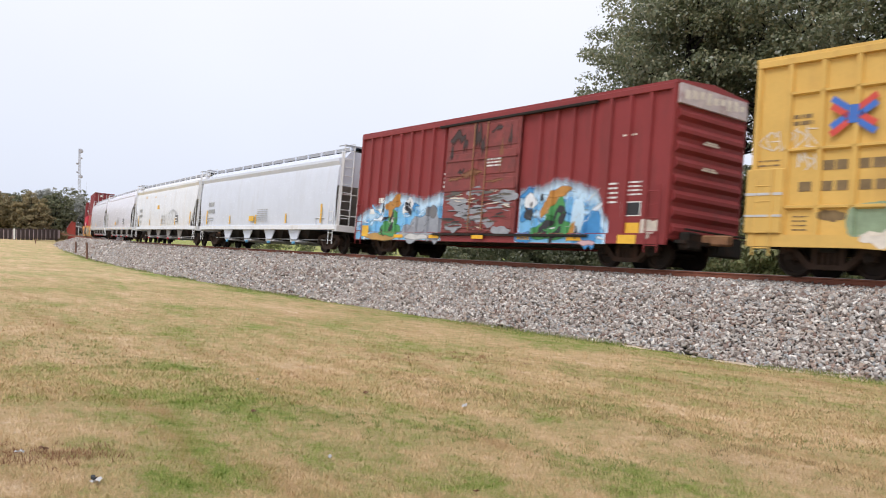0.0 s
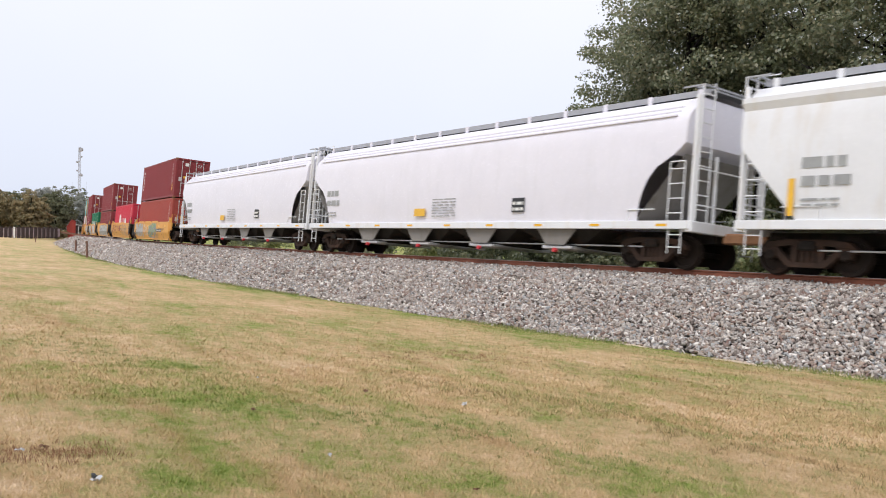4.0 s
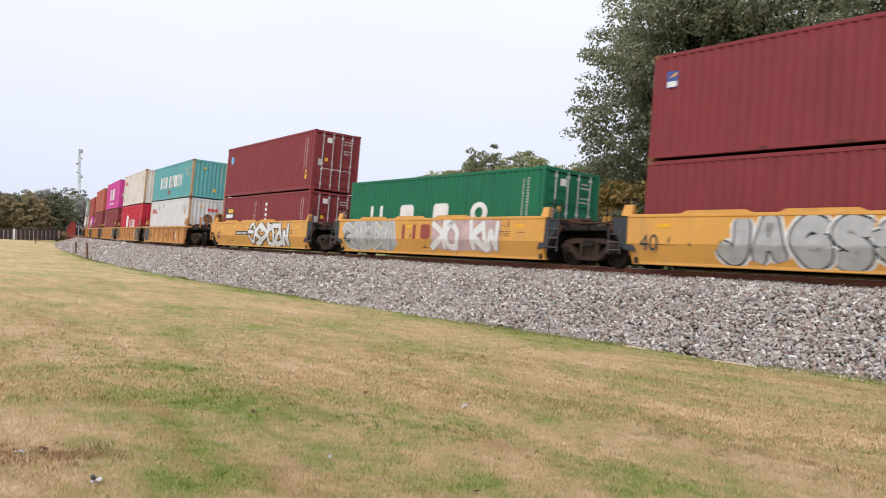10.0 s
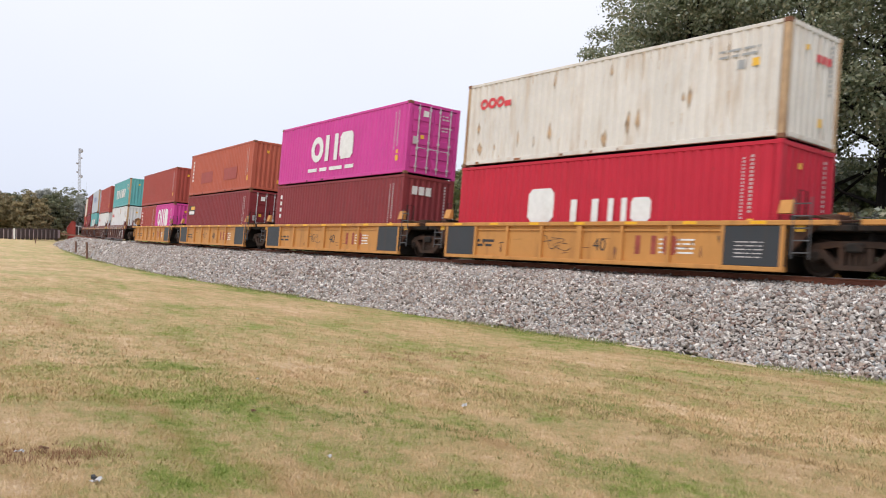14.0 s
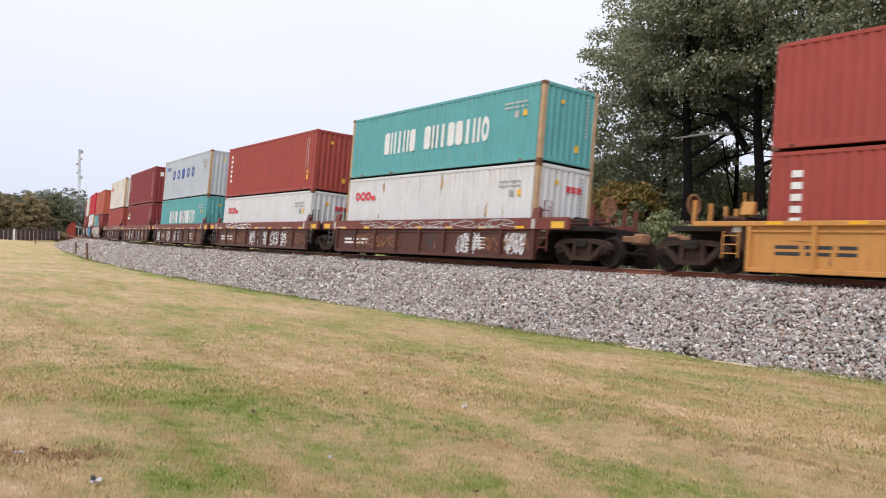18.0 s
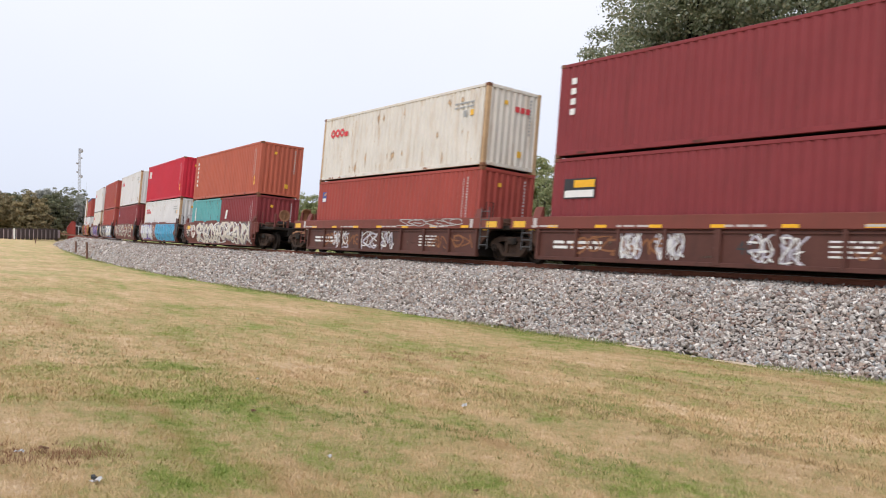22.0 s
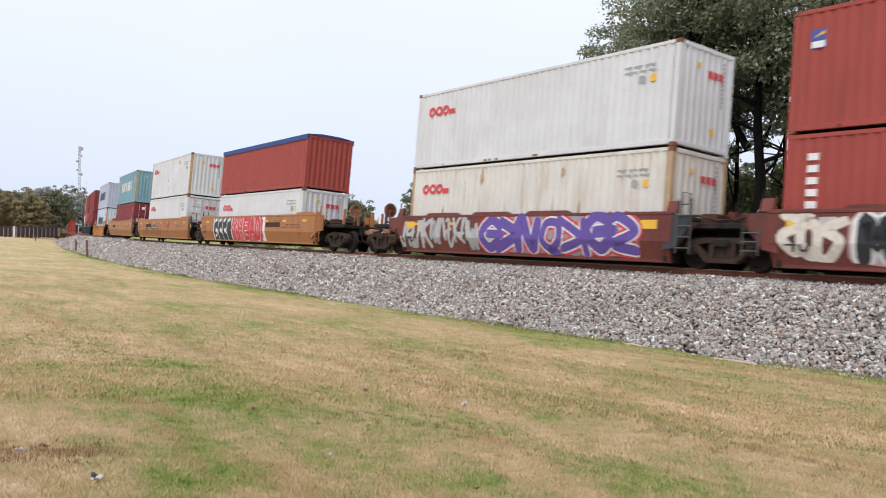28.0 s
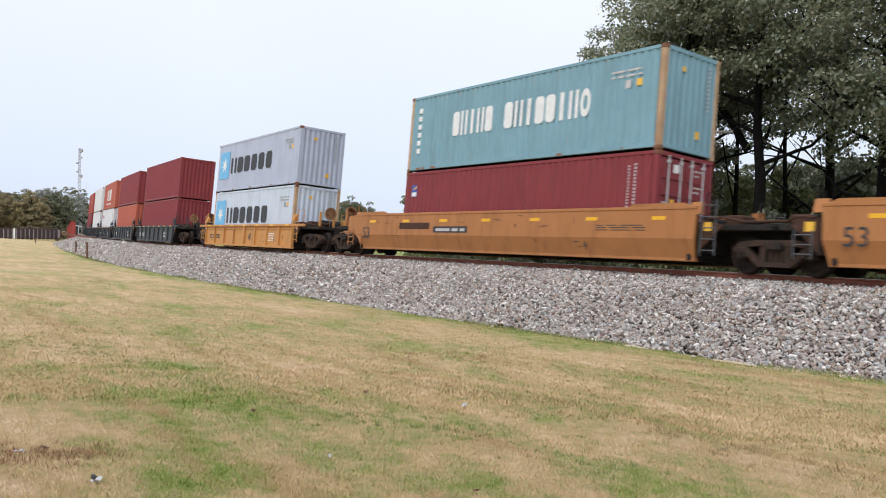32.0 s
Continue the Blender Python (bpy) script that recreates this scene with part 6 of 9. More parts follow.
plate(rbox, P["white_paint"], 6.33, 7.02, 1.38, 1.78, -W2 - 0.006, "inspection_stencil", "black inspection stencil box in a white frame")
plate(rbox, P["black_paint"], 6.37, 6.98, 1.41, 1.75, -W2 - 0.0095, "inspection_stencil", "")
wrap_patch(rbox, P["pale_spray"], lobe(7.35, 1.1, 0.3, 0.22, 3, 0, 0.5, 12, 3.0, rcuts), rside, 0.004, (0.88,))
plate(rbox, P["amber"], 6.35, 7.0, 0.92, 1.2, -W2 - 0.006, "yellow_label")
plate(rbox, P["amber"], 6.35, 7.0, 0.62, 0.86, -W2 - 0.1045, "yellow_label")
bars(rbox, P["white_paint"], -7.0, -5.9, 1.62, 1.84, 1, -W2 - 0.006, 95, fill=0.9)
bars(rbox, P["white_paint"], -6.4, -6.0, 2.05, 2.28, 1, -W2 - 0.006, 96, fill=0.9)
plate(rbox, P["amber"], -7.35, -6.85, 0.72, 1.15, -W2 - 0.115, "yellow_label")
for x in (-4.9, -2.6, 2.2, 4.4, 0.0):
    plate(rbox, P["reflector"], x, x + 0.6, 0.68, 0.80, -W2 - 0.122 if abs(x) > 0.1 else -W2 - 0.19, "reflector")
bars(rbox, P["white_paint"], 0.5, 1.2, 3.08, 3.4, 3, -W2 - 0.175, 93, fill=0.5)
bars(rbox, P["white_paint"], -2.3, -2.0, 2.5, 3.1, 4, -W2 - 0.006, 94, fill=0.5)
bars(rbox, P["pale_spray"], 6.2, 6.7, 3.6, 3.7, 1, -W2 - 0.006, 98, fill=0.5)
for z in (3.4, 2.7):
    part("end_stencil", Mesh().box(7.95 + 0.091, 7.95 + 0.094, -0.4, 0.3, z, z + 0.05).box(7.95 + 0.091, 7.95 + 0.094, -0.3, 0.2, z + 0.06, z + 0.1), P["pale_spray"], rbox)
for k in range(9):
    part("end_chalk", Mesh().box(8.056, 8.059, -1.3 + 0.3 * k, -1.08 + 0.3 * k, 4.48 + 0.05 * (k % 3), 4.72 + 0.03 * (k % 4)), P["pale_spray"], rbox)
part("end_equipment", Mesh().box(8.0, 8.3, -1.1, -0.5, 0.55, 1.0, 0.04).box(8.0, 8.35, 0.1, 1.2, 0.45, 1.0, 0.04).tube([(8.35, -1.3, 1.05), (8.35, 1.3, 1.05)], 0.03, 6), P["steel_dark"], rbox, "dark brake gear under the end")

F, HC, SD = 0.31, 2.896, 2.591
Y40 = "yellow well car with scuffed smooth sides and spray paint"
R40 = "ochre well car with ribbed side panels and grimy ends"
B40 = "rust-brown well car with ribbed sides and a wide top chord"
G40 = "rust-brown well car with spray-painted smooth sides"
O53 = "weathered orange well car with long smooth sides"
D40 = "dark grey ribbed well car"
y1 = well_car(100.33, "smooth", "yellow", Y40, 13.2, 6.95, 8.1, True, False, board=2.3)
y2 = well_car(84.0, "smooth", "yellow", Y40, 13.0, 8.15, 8.1, board=None)
y3 = well_car(67.87, "smooth", "yellow", Y40, 12.9, 8.05, 8.1, board=None)
y4 = well_car(51.75, "smooth", "yellow", Y40, 13.0, 8.05, 8.1, board=None)
y5 = well_car(35.5, "smooth", "yellow", Y40, 13.2, 8.1, 7.1, False, True)
r1 = well_car(15.82, "ribbed", "ochre", R40, 12.7, 8.0, 7.95, True, False, -1)
r2 = well_car(0.0, "ribbed", "ochre", R40, 12.9, 7.9, 7.95, dark=2)
bars(r2, P["code_paint"], 5.15, 5.9, 0.35, 0.8, 5, -1.4405, 26, fill=0.3)
r3 = well_car(-15.9, "ribbed", "ochre", R40, 12.9, 7.95, 8.0, dark=2)
r4 = well_car(-31.99, "ribbed", "ochre", R40, 12.9, 8.05, 8.0, dark=2)
r5 = well_car(-48.05, "ribbed", "ochre", R40, 12.9, 8.05, 8.2, False, True, 1)
b1 = well_car(-68.15, "ribbed2", "brown", B40, 12.8, 8.1, 7.9, True, False)
b2 = well_car(-83.87, "ribbed2", "brown", B40, 12.8, 7.85, 7.9)
b3 = well_car(-99.66, "ribbed2", "brown", B40, 12.8, 7.9, 7.9)
b4 = well_car(-115.52, "ribbed2", "brown", B40, 12.8, 7.95, 7.85)
b5 = well_car(-131.19, "ribbed2", "brown", B40, 12.8, 7.85, 8.1, False, True)
g1 = well_car(-150.97, "smooth", "brown", G40, 12.8, 7.3, 7.7, True, False)
g2 = well_car(-166.36, "smooth", "brown", G40, 12.6, 7.7, 7.85)
g3 = well_car(-182.1, "smooth", "brown", G40, 12.6, 7.9, 7.9)
g4 = well_car(-198.0, "smooth", "brown", G40, 12.6, 7.95, 7.75)
g5 = well_car(-213.35, "smooth", "brown", G40, 12.8, 7.7, 8.2, False, True)
o1 = well_car(-235.3, "wide", "orange", O53, 16.8, 10.0, 9.8, True, False, number="53")
o2 = well_car(-255.1, "wide", "orange", O53, 16.8, 10.0, 9.6, number="53")
o3 = well_car(-275.1, "wide", "orange", O53, 16.8, 10.4, 10.0, False, True, number="53")
well_car(-296.56, "ribbed", "ochre", R40, 13.4, 8.2, 8.2, True, True)
well_car(-317.84, "ribbed", "charcoal", D40, 12.8, 8.1, 7.9, True, False)
well_car(-333.6, "ribbed", "charcoal", D40, 12.8, 7.9, 7.9)
well_car(-349.4, "ribbed", "charcoal", D40, 12.8, 7.9, 7.9)
well_car(-365.2, "ribbed", "charcoal", D40, 12.8, 7.9, 7.9)
well_car(-381.0, "ribbed", "charcoal", D40, 12.8, 7.9, 8.1, False, True)

# spray paint and big stencils on the well cars
SM, WD = (lambda z: -1.4405 if z >= 0.66 else -1.4405 + 0.2 * (0.66 - z) / 0.53), (lambda z: -1.4405 if z >= 0.78 else -1.4405 + 0.2 * (0.78 - z) / 0.54)
FLAT = lambda z: -1.372
SPR = "spray paint strokes"
sprayed(y1, "kvwjw", -5.9, -2.9, 0.3, 1.36, P["silver_spray"], P["grey_patch"], SM, 1, 0.22, 0.02, label="faded silver " + SPR)
graffiti(y1, -2.8, -0.8, 0.4, 1.25, P["pale_spray"], P["pale_spray"], 4, 41, SM, thick=0.10)
graffiti(y1, -0.6, 2.2, 0.3, 1.3, P["green_pale"], P["green_pale"], 5, 2, SM, thick=0.16)
graffiti(y1, -0.4, 2.6, 0.25, 1.2, P["grey_spray"], P["grey_spray"], 4, 44, (lambda z: SM(z) - 0.012), thick=0.13)
graffiti(y2, -5.6, -2.1, 0.5, 1.3, P["red_dull"], P["red_dull"], 6, 3, SM, thick=0.13)
block_word(y2, P["red_dull"], -1.9, 0.5, 0.68, 1.22, 3, -1.442, 0.14, 4, forms="llb")
graffiti(y2, 0.3, 1.8, 0.55, 1.35, P["grey_dark"], P["grey_dark"], 3, 45, SM, thick=0.09)
graffiti(y2, 1.6, 5.2, 0.35, 1.3, P["grey_spray"], P["grey_spray"], 6, 5, SM, thick=0.10)
sprayed(y3, "JAGS", -3.7, 0.2, 0.2, 1.38, P["silver_spray"], P["black_paint"], SM, 6, 0.36, 0.05, P["white_paint"], label="swollen silver letters with black shadow")
sprayed(y3, "ckwkc", 0.3, 5.2, 0.2, 1.38, P["silver_spray"], P["black_paint"], SM, 7, 0.27, 0.05, P["white_paint"], label="swollen silver strokes with black shadow")
sprayed(y4, "sjwkv", -5.9, -2.0, 0.2, 1.38, P["silver_spray"], P["white_paint"], SM, 8, 0.26, 0.04, back=P["grey_patch"], label="grey and white " + SPR)
block_word(y4, P["red_dull"], -1.7, 0.5, 0.66, 1.2, 3, -1.442, 0.14, 9, forms="llb")
sprayed(y4, "kodkw", 0.6, 4.3, 0.3, 1.36, P["white_paint"], P["pink_pale"], SM, 10, 0.22, 0.06, back=P["pink_pale"], label="faded pink and white " + SPR)
sprayed(y5, "cskozw", -0.8, 4.4, 0.2, 1.36, P["white_paint"], P["black_paint"], SM, 11, 0.22, 0.07, label="white strokes with black rims")
for car, spots in ((b1, ((2.4, 3.6), (5.0, 5.9))), (b2, ((1.9, 3.9), (-1.0, 0.2), (0.9, 1.6))), (b3, ((-3.4, -2.1), (-0.9, 0.6), (-6.0, -4.9))), (b4, ((-3.2, -2.4), (-1.9, -1.0), (0.9, 2.2))), (b5, ((-1.4, 0.9), (-3.9, -2.6)))):
    for i, (xa, xb) in enumerate(spots):
        graffiti(car, xa, xb, 0.24, 0.94, P["lilac_pale"], P["lilac_pale"], 4, int(xa * 7) + 60, FLAT, thick=0.12)
        graffiti(car, xa, xb, 0.26, 0.92, P["white_paint"], P["white_paint"], 5, int(xa * 7) + 61, (lambda z: FLAT(z) - 0.008), thick=0.08)
graffiti(b2, -4.6, -0.8, 1.10, 1.36, P["white_paint"], P["white_paint"], 7, 66, lambda z: -1.4705, thick=0.06)
graffiti(b1, -4.0, 5.5, 1.10, 1.36, P["silver_spray"], P["green_pale"], 14, 67, lambda z: -1.4705, thick=0.05)
graffiti(b5, 1.5, 5.5, 1.10, 1.36, P["silver_spray"], P["white_paint"], 7, 68, lambda z: -1.4705, thick=0.05)
for car in (b1, b2, b3, b4, b5):
    graffiti(car, -4.8, -1.6, 0.32, 0.8, P["scuff_rust"], P["scuff_rust"], 7, 70, FLAT, thick=0.12)
    graffiti(car, 3.6, 6.0, 0.35, 0.8, P["scuff_rust"], P["scuff_rust"], 5, 170, FLAT, thick=0.10)
    for i in range(4):
        bars(car, P["code_paint"], -6.6 + i * 3.4, -5.5 + i * 3.4, 1.08, 1.16, 1, -1.473, 71 + i, fill=0.7)
part("round_emblem", Mesh().disc([(-1.448, 0.42), (-1.444, 0.42)], 24, "y", (-4.5, 0, 0.85)), P["cream"], g1, "round cream emblem")
part("emblem_cross", Mesh().box(-4.56, -4.44, -1.452, -1.4485, 0.52, 1.18).box(-4.83, -4.17, -1.452, -1.4485, 0.79, 0.91), P["chord_brown"], g1)
sprayed(g1, "socokjosocvk", -3.85, 5.9, 0.2, 1.38, P["pale_spray"], P["grey_dark"], SM, 12, 0.20, 0.035, P["lilac_spray"], None, 0.3, label="white and silver strokes with pale purple mist")
graffiti(g1, -3.6, 5.8, 0.25, 1.36, P["white_paint"], P["white_paint"], 11, 214, (lambda z: SM(z) - 0.012), thick=0.13)
graffiti(g1, -6.0, -5.2, 0.5, 1.3, P["pale_spray"], P["pale_spray"], 2, 213, SM, thick=0.12)
sprayed(g2, "KAPIO", -5.8, -1.6, 0.22, 1.38, P["hopper_white"], P["charcoal"], SM, 13, 0.38, 0.035, P["pale_blue"], P["purple_paint"], 0.1, label="pale blue-white letters with purple shadows")
graffiti(g2, -1.5, -0.3, 0.4, 1.3, P["pink_pale"], P["pink_pale"], 4, 113, SM, thick=0.12)
sprayed(g2, "cskwozks", -0.3, 5.8, 0.2, 1.4, P["turquoise"], P["blue_dark"], SM, 14, 0.30, 0.035, P["sky_paint"], P["sky_paint"], 0.3, label="turquoise strokes with dark blue rims")
sprayed(g3, "vkswcojckvzj", -5.6, 5.2, 0.28, 1.36, P["pale_spray"], P["charcoal"], SM, 15, 0.12, 0.025, None, P["maroon"], 0.2, label="white strokes on maroon")
sprayed(g4, "MUTEN", -4.3, 0.7, 0.22, 1.40, P["black_paint"], P["white_paint"], SM, 16, 0.34, 0.10, P["pink_pale"], P["pink_pale"], 0.08, label="bold black letters with broad white rims")
graffiti(g4, -6.0, -4.5, 0.3, 1.3, P["pale_spray"], P["pale_spray"], 3, 116, SM, thick=0.14)
sprayed(g4, "zcskw", 1.1, 5.9, 0.22, 1.40, P["white_paint"], P["blue_paint"], SM, 17, 0.36, 0.05, P["blue_bright"], P["blue_bright"], 0.16, label="white strokes on a blue ground")
sprayed(g5, "vjvkwvjkvw", -6.2, -1.6, 0.28, 1.36, P["silver_spray"], P["chord_brown"], SM, 18, 0.15, 0.0, None, None, 0.4, label="faded silver drips")
sprayed(g5, "ckvokcs", -1.4, 5.3, 0.22, 1.42, P["purple_paint"], P["white_paint"], SM, 19, 0.30, 0.05, P["red_paint"], P["grey_spray"], 0.14, label="purple strokes with white rims and red shadows")
wds = lambda x, z: WD(z)
slab = lambda mt, x0, x1, z0, z1, lift, tilt=0.0: wrap_patch(o1, P[mt], [(x0, z0, z1), (x1, z0 + tilt, z1 + tilt)], wds, lift, (0.78,), "painted_block", "bold black, white and red painted blocks")
slab("white_paint", -6.0, 2.3, 0.24, 1.58, 0.002)
for k in range(4):
    x = -5.85 + k * 0.77
    slab("black_paint", x, x + 0.69, 0.27, 1.57, 0.005)
    for q, (za, zb) in enumerate(((1.25, 1.45), (0.72, 0.98), (0.4, 0.52))[:(3, 2, 2, 1)[k]]):
        slab("white_paint", x + 0.12 + 0.2 * (q % 2), x + 0.5 + 0.19 * (q % 2), za, zb, 0.008, (-1) ** q * 0.12)
slab("red_paint", -2.72, 1.85, 0.26, 1.57, 0.0045)
sprayed(o1, "YHEAD", -2.66, 1.8, 0.30, 1.54, P["red_paint"], P["white_paint"], WD, 20, 0.26, 0.045, None, None, 0.02, label="bold red letters with white rims")
slab("red_paint", 1.8, 2.0, 0.45, 1.4, 0.005)
graffiti(o2, -5.4, 0.2, 0.5, 1.35, P["charcoal"], P["ochre"], 8, 22, WD, thick=0.05)
block_word(o2, P["red_dull"], 1.1, 3.1, 0.9, 1.42, 3, -1.442, 0.16, 23, forms="llb")
for i, car in enumerate((o1, o2, o3)):
    plate(car, P["gear_rust"], 2.4 if i == 0 else -5.2, 4.3 if i == 0 else -3.2, 1.0, 1.24, -1.4425, "number_board", "dark number board with unreadable figures")
for car in (r1, r2, r3, r4, r5):
    block_word(car, P["red_dull"], 1.9, 3.5, 0.36, 0.86, 3, -1.374, 0.16, 24, forms="llb")
    graffiti(car, -1.6, -0.6, 0.4, 0.8, P["charcoal"], P["charcoal"], 2, 25, FLAT, thick=0.03)

MAR, BRR, ORB = "dark maroon corrugated steel shipping container", "brown-red corrugated steel shipping container", "orange-brown corrugated steel shipping container"
WHT, CRM, TEA = "grey-white corrugated container with a faded red emblem", "rust-streaked cream container with a faded red emblem", "teal corrugated container with big white lettering blocks"


def pair(s, low, high):
    """Two boxes in one well, the upper on the lower; each: colour, height, brand, label, doors, worn."""
    z = F
    for i, (c, h, br, lb, dr, wn) in enumerate((low, high)):
        if c:
            if isinstance(c, tuple):
                for j, (cc, bb, ll, dd) in enumerate(c):
                    container(s, z, cc, 6.058, h, dd, bb, ll, wn, int(abs(s)) + i * 7 + j, (-3.06, 3.06)[j])
            else:
                container(s, z, c, 12.19, h, dr, br, lb, wn, int(abs(s)) + i * 7, tarp=lb.startswith("red open"))
            z += h + 0.012


pair(100.33, ("brownred", HC, None, BRR, True, False), ("maroon", HC, "column", MAR + " with closed doors", True, False))
container(84.0, F, "pink_red", 12.19, HC, True, "low_white", "red corrugated container with white lettering blocks", seed=84)
pair(67.87, ("maroon", SD, None, MAR, True, False), ("maroon", HC, "small_logo", MAR, True, False))
container(51.75, F, "green", 12.19, SD + 0.15, True, "low_white_wide", "dark green corrugated container with white lettering blocks", seed=51)
pair(35.5, ((("maroon", "banner", "dark maroon short container with a banner sticker", True), ("maroon", "column", "dark maroon short container", True)), SD, None, "", True, False), ("maroon", HC, "dot", MAR + " with a round blue sticker", True, False))
pair(15.82, ("offwhite", HC, "red_rings", WHT, False, True), ("teal", SD, "tall_white", TEA, False, True))
pair(0.0, ("crimson", HC, "low_white", "bright red container with white lettering blocks", False, False), ("cream", HC, "red_rings", CRM, False, True))
pair(-15.9, ("maroon", HC, "end_white", MAR, False, False), ("magenta", HC, "big_white", "magenta container with large white lettering blocks", True, False))
pair(-31.99, ("maroon", HC, "banner", MAR, True, False), ("rustorange", 2.75, "patches", ORB + " with repainted patches", False, False))
pair(-48.05, ((("brownred", "column", "brown-red short container with white marks", False), ("magenta", "big_white_short", "magenta short container with white lettering blocks", False)), SD, None, "", False, False), ("brownred", SD, None, BRR, False, False))
pair(-68.15, ("offwhite", HC, "red_rings", WHT, False, True), ("teal", SD, "tall_white", TEA, False, True))
pair(-83.87, ("offwhite", SD, "red_rings", WHT, False, False), ("brownred", HC, "column", BRR, False, False))
pair(-99.66, ("teal", HC, "tall_white", TEA, False, False), ("silver", HC, "blue_word", "silver-grey container with blue lettering blocks and rust streaks", False, True))
pair(-115.52, ("maroon", HC, "banner", MAR, False, False), ("maroon", HC, "end_white", MAR, False, False))
pair(-131.19, ("brownred", HC, "small_logo", BRR, False, False), ("cream", HC, "red_rings", CRM, False, True))
pair(-150.97, ((("teal", "plain", "teal short container, plain and scuffed", False), ("maroon", "white_blocks", "dark maroon short container with slanted white blocks", False)), SD, None, "", False, False), ("rustorange", HC, "column", ORB, False, False))
pair(-166.36, ("offwhite", HC, "red_rings", WHT, False, True), ("crimson", HC, "white_short", "crimson container with a small white emblem", False, False))
pair(-182.1, ("maroon", HC, "small_logo", MAR, False, False), ("offwhite", HC, "red_rings", WHT, False, True))
pair(-198.0, ("brownred", HC, "column", BRR, False, False), ("brownred", HC, "small_logo", BRR, False, False))
pair(-213.35, ("cream", HC, "red_rings", CRM, False, True), ("offwhite", HC, "red_rings", WHT, False, False))
pair(-235.13, ("offwhite", SD, "red_rings", WHT, False, False), ("brownred", SD, "plain", "red open-top container under a blue tarpaulin", False, False))
pair(-254.56, ("offwhite", HC, "red_rings", WHT, True, False), ("offwhite", HC, "red_rings", WHT, False, True))
pair(-274.33, ("maroon", HC, "small_logo", MAR, True, False), ("dull_teal", HC, "tall_white", "faded teal container with big white lettering blocks", False, True))
pair(-296.56, ("pale_blue", HC, "star_word", "pale blue-grey container with dark lettering and a star square", False, True), ("sky_grey", HC, "star_word", "blue-grey container with dark lettering and a star square", False, False))
pair(-317.84, ("maroon", HC, "plain", MAR, False, False), ("maroon", HC, "plain", MAR, False, False))
pair(-333.6, ("rustorange", HC, "plain", ORB, False, False), ("maroon", HC, "plain", MAR, False, False))
pair(-349.4, ("offwhite", HC, "red_rings", WHT, False, False), ("rustorange", HC, "big_white", ORB, False, False))
pair(-365.2, ("offwhite", HC, "plain", WHT, False, False), ("offwhite", HC, "plain", WHT, False, False))
pair(-381.0, ("maroon", HC, "plain", MAR, False, False), ("brownred", HC, "plain", BRR, False, False))

# ---- ground ----
_c0 = DIST * _n + _n / K0
_c1 = _bend[0] + _bend[2] / K1


def beside(x, y):
    """Arc length and distance to the far side of the track's centre line, for arrays."""
    dx, dy = x - _c0.x, y - _c0.y
    lat = 1 / K0 - np.hypot(dx, dy)
    a = np.arctan2(dx * _h.x + dy * _h.y, -(dx * _n.x + dy * _n.y))
    s = a / K0
    h1, n1 = _bend[1], _bend[2]
    ex, ey = x - _c1.x, y - _c1.y
    lat1 = 1 / K1 - np.hypot(ex, ey)
    s1 = BEND + np.arctan2(ex * h1.x + ey * h1.y, -(ex * n1.x + ey * n1.y)) / K1
    far = s < BEND
    return np.where(far, s1, s), np.where(far, lat1, lat)


TOE = 4.2


def lumps(x, y, f, seed=0.0):
    """Cheap smooth unevenness for arrays, about -1 to 1."""
    return (np.sin(x * f + 1.7 * np.sin(y * f * 0.71 + seed)) + np.sin(y * f * 1.13 + 1.3 * np.sin(x * f * 0.57 + seed * 2)) + 0.6 * np.sin((x + y) * f * 2.1 + seed)) / 2.6


RUT = [(-0.8, 11.65), (0.34, 10.1), (1.47, 9.8), (2.48, 7.9), (3.6, 6.3)]


def to_line(x, y, pts):
    """Distance to a broken line, for arrays."""
    best = np.full(np.shape(x), 1e9)
    for (ax, ay), (bx, by) in zip(pts, pts[1:]):
        dx, dy = bx - ax, by - ay
        u = np.clip(((x - ax) * dx + (y - ay) * dy) / (dx * dx + dy * dy), 0, 1)
        best = np.minimum(best, np.hypot(x - ax - u * dx, y - ay - u * dy))
    return best


def lawn(x, y):
    """Height of the ground."""
    s, lat = beside(x, y)
    z = np.interp(lat, [-400, -19.3, -12, -TOE - 0.6, -TOE, -2.5, 3.2, 5.0, 9.0, 40], [0.0, 0.0, -0.42, -0.80, -0.86, -1.1, -1.1, -0.75, -0.15, 0.3])
    z = z + 0.055 * np.exp(-(to_line(x, y, RUT) / 0.4) ** 2)
    near = np.exp(-((np.hypot(x, y) - 8) / 25) ** 2)
    flat = (lat < -TOE + 0.2) | (lat > 5)
    return z + np.where(flat, (0.035 * lumps(x, y, 0.9) + 0.015 * lumps(x, y, 3.1, 2.0) + 0.008 * lumps(x, y, 8.3, 4.0) + 0.006 * lumps(x, y, 17.0, 1.0)) * near, 0)


def sheet(name, X, Y, Z, mat, kind="structure", label="", wrap=False, smooth=True):
    n, m = X.shape
    v = np.stack([X, Y, Z], -1).reshape(-1, 3)
    i = np.arange(n * m).reshape(n, m)
    if wrap:
        i = np.concatenate([i, i[:, :1]], 1)
    f = np.stack([i[:-1, :-1], i[:-1, 1:], i[1:, 1:], i[1:, :-1]], -1).reshape(-1, 4)
    me = bpy.data.meshes.new(name)
    me.from_pydata(v.tolist(), [], f.tolist())
    if smooth:
        me.shade_smooth()
    me.materials.append(None)
    return tagged(put(name, me, mat), label, "", "", kind)


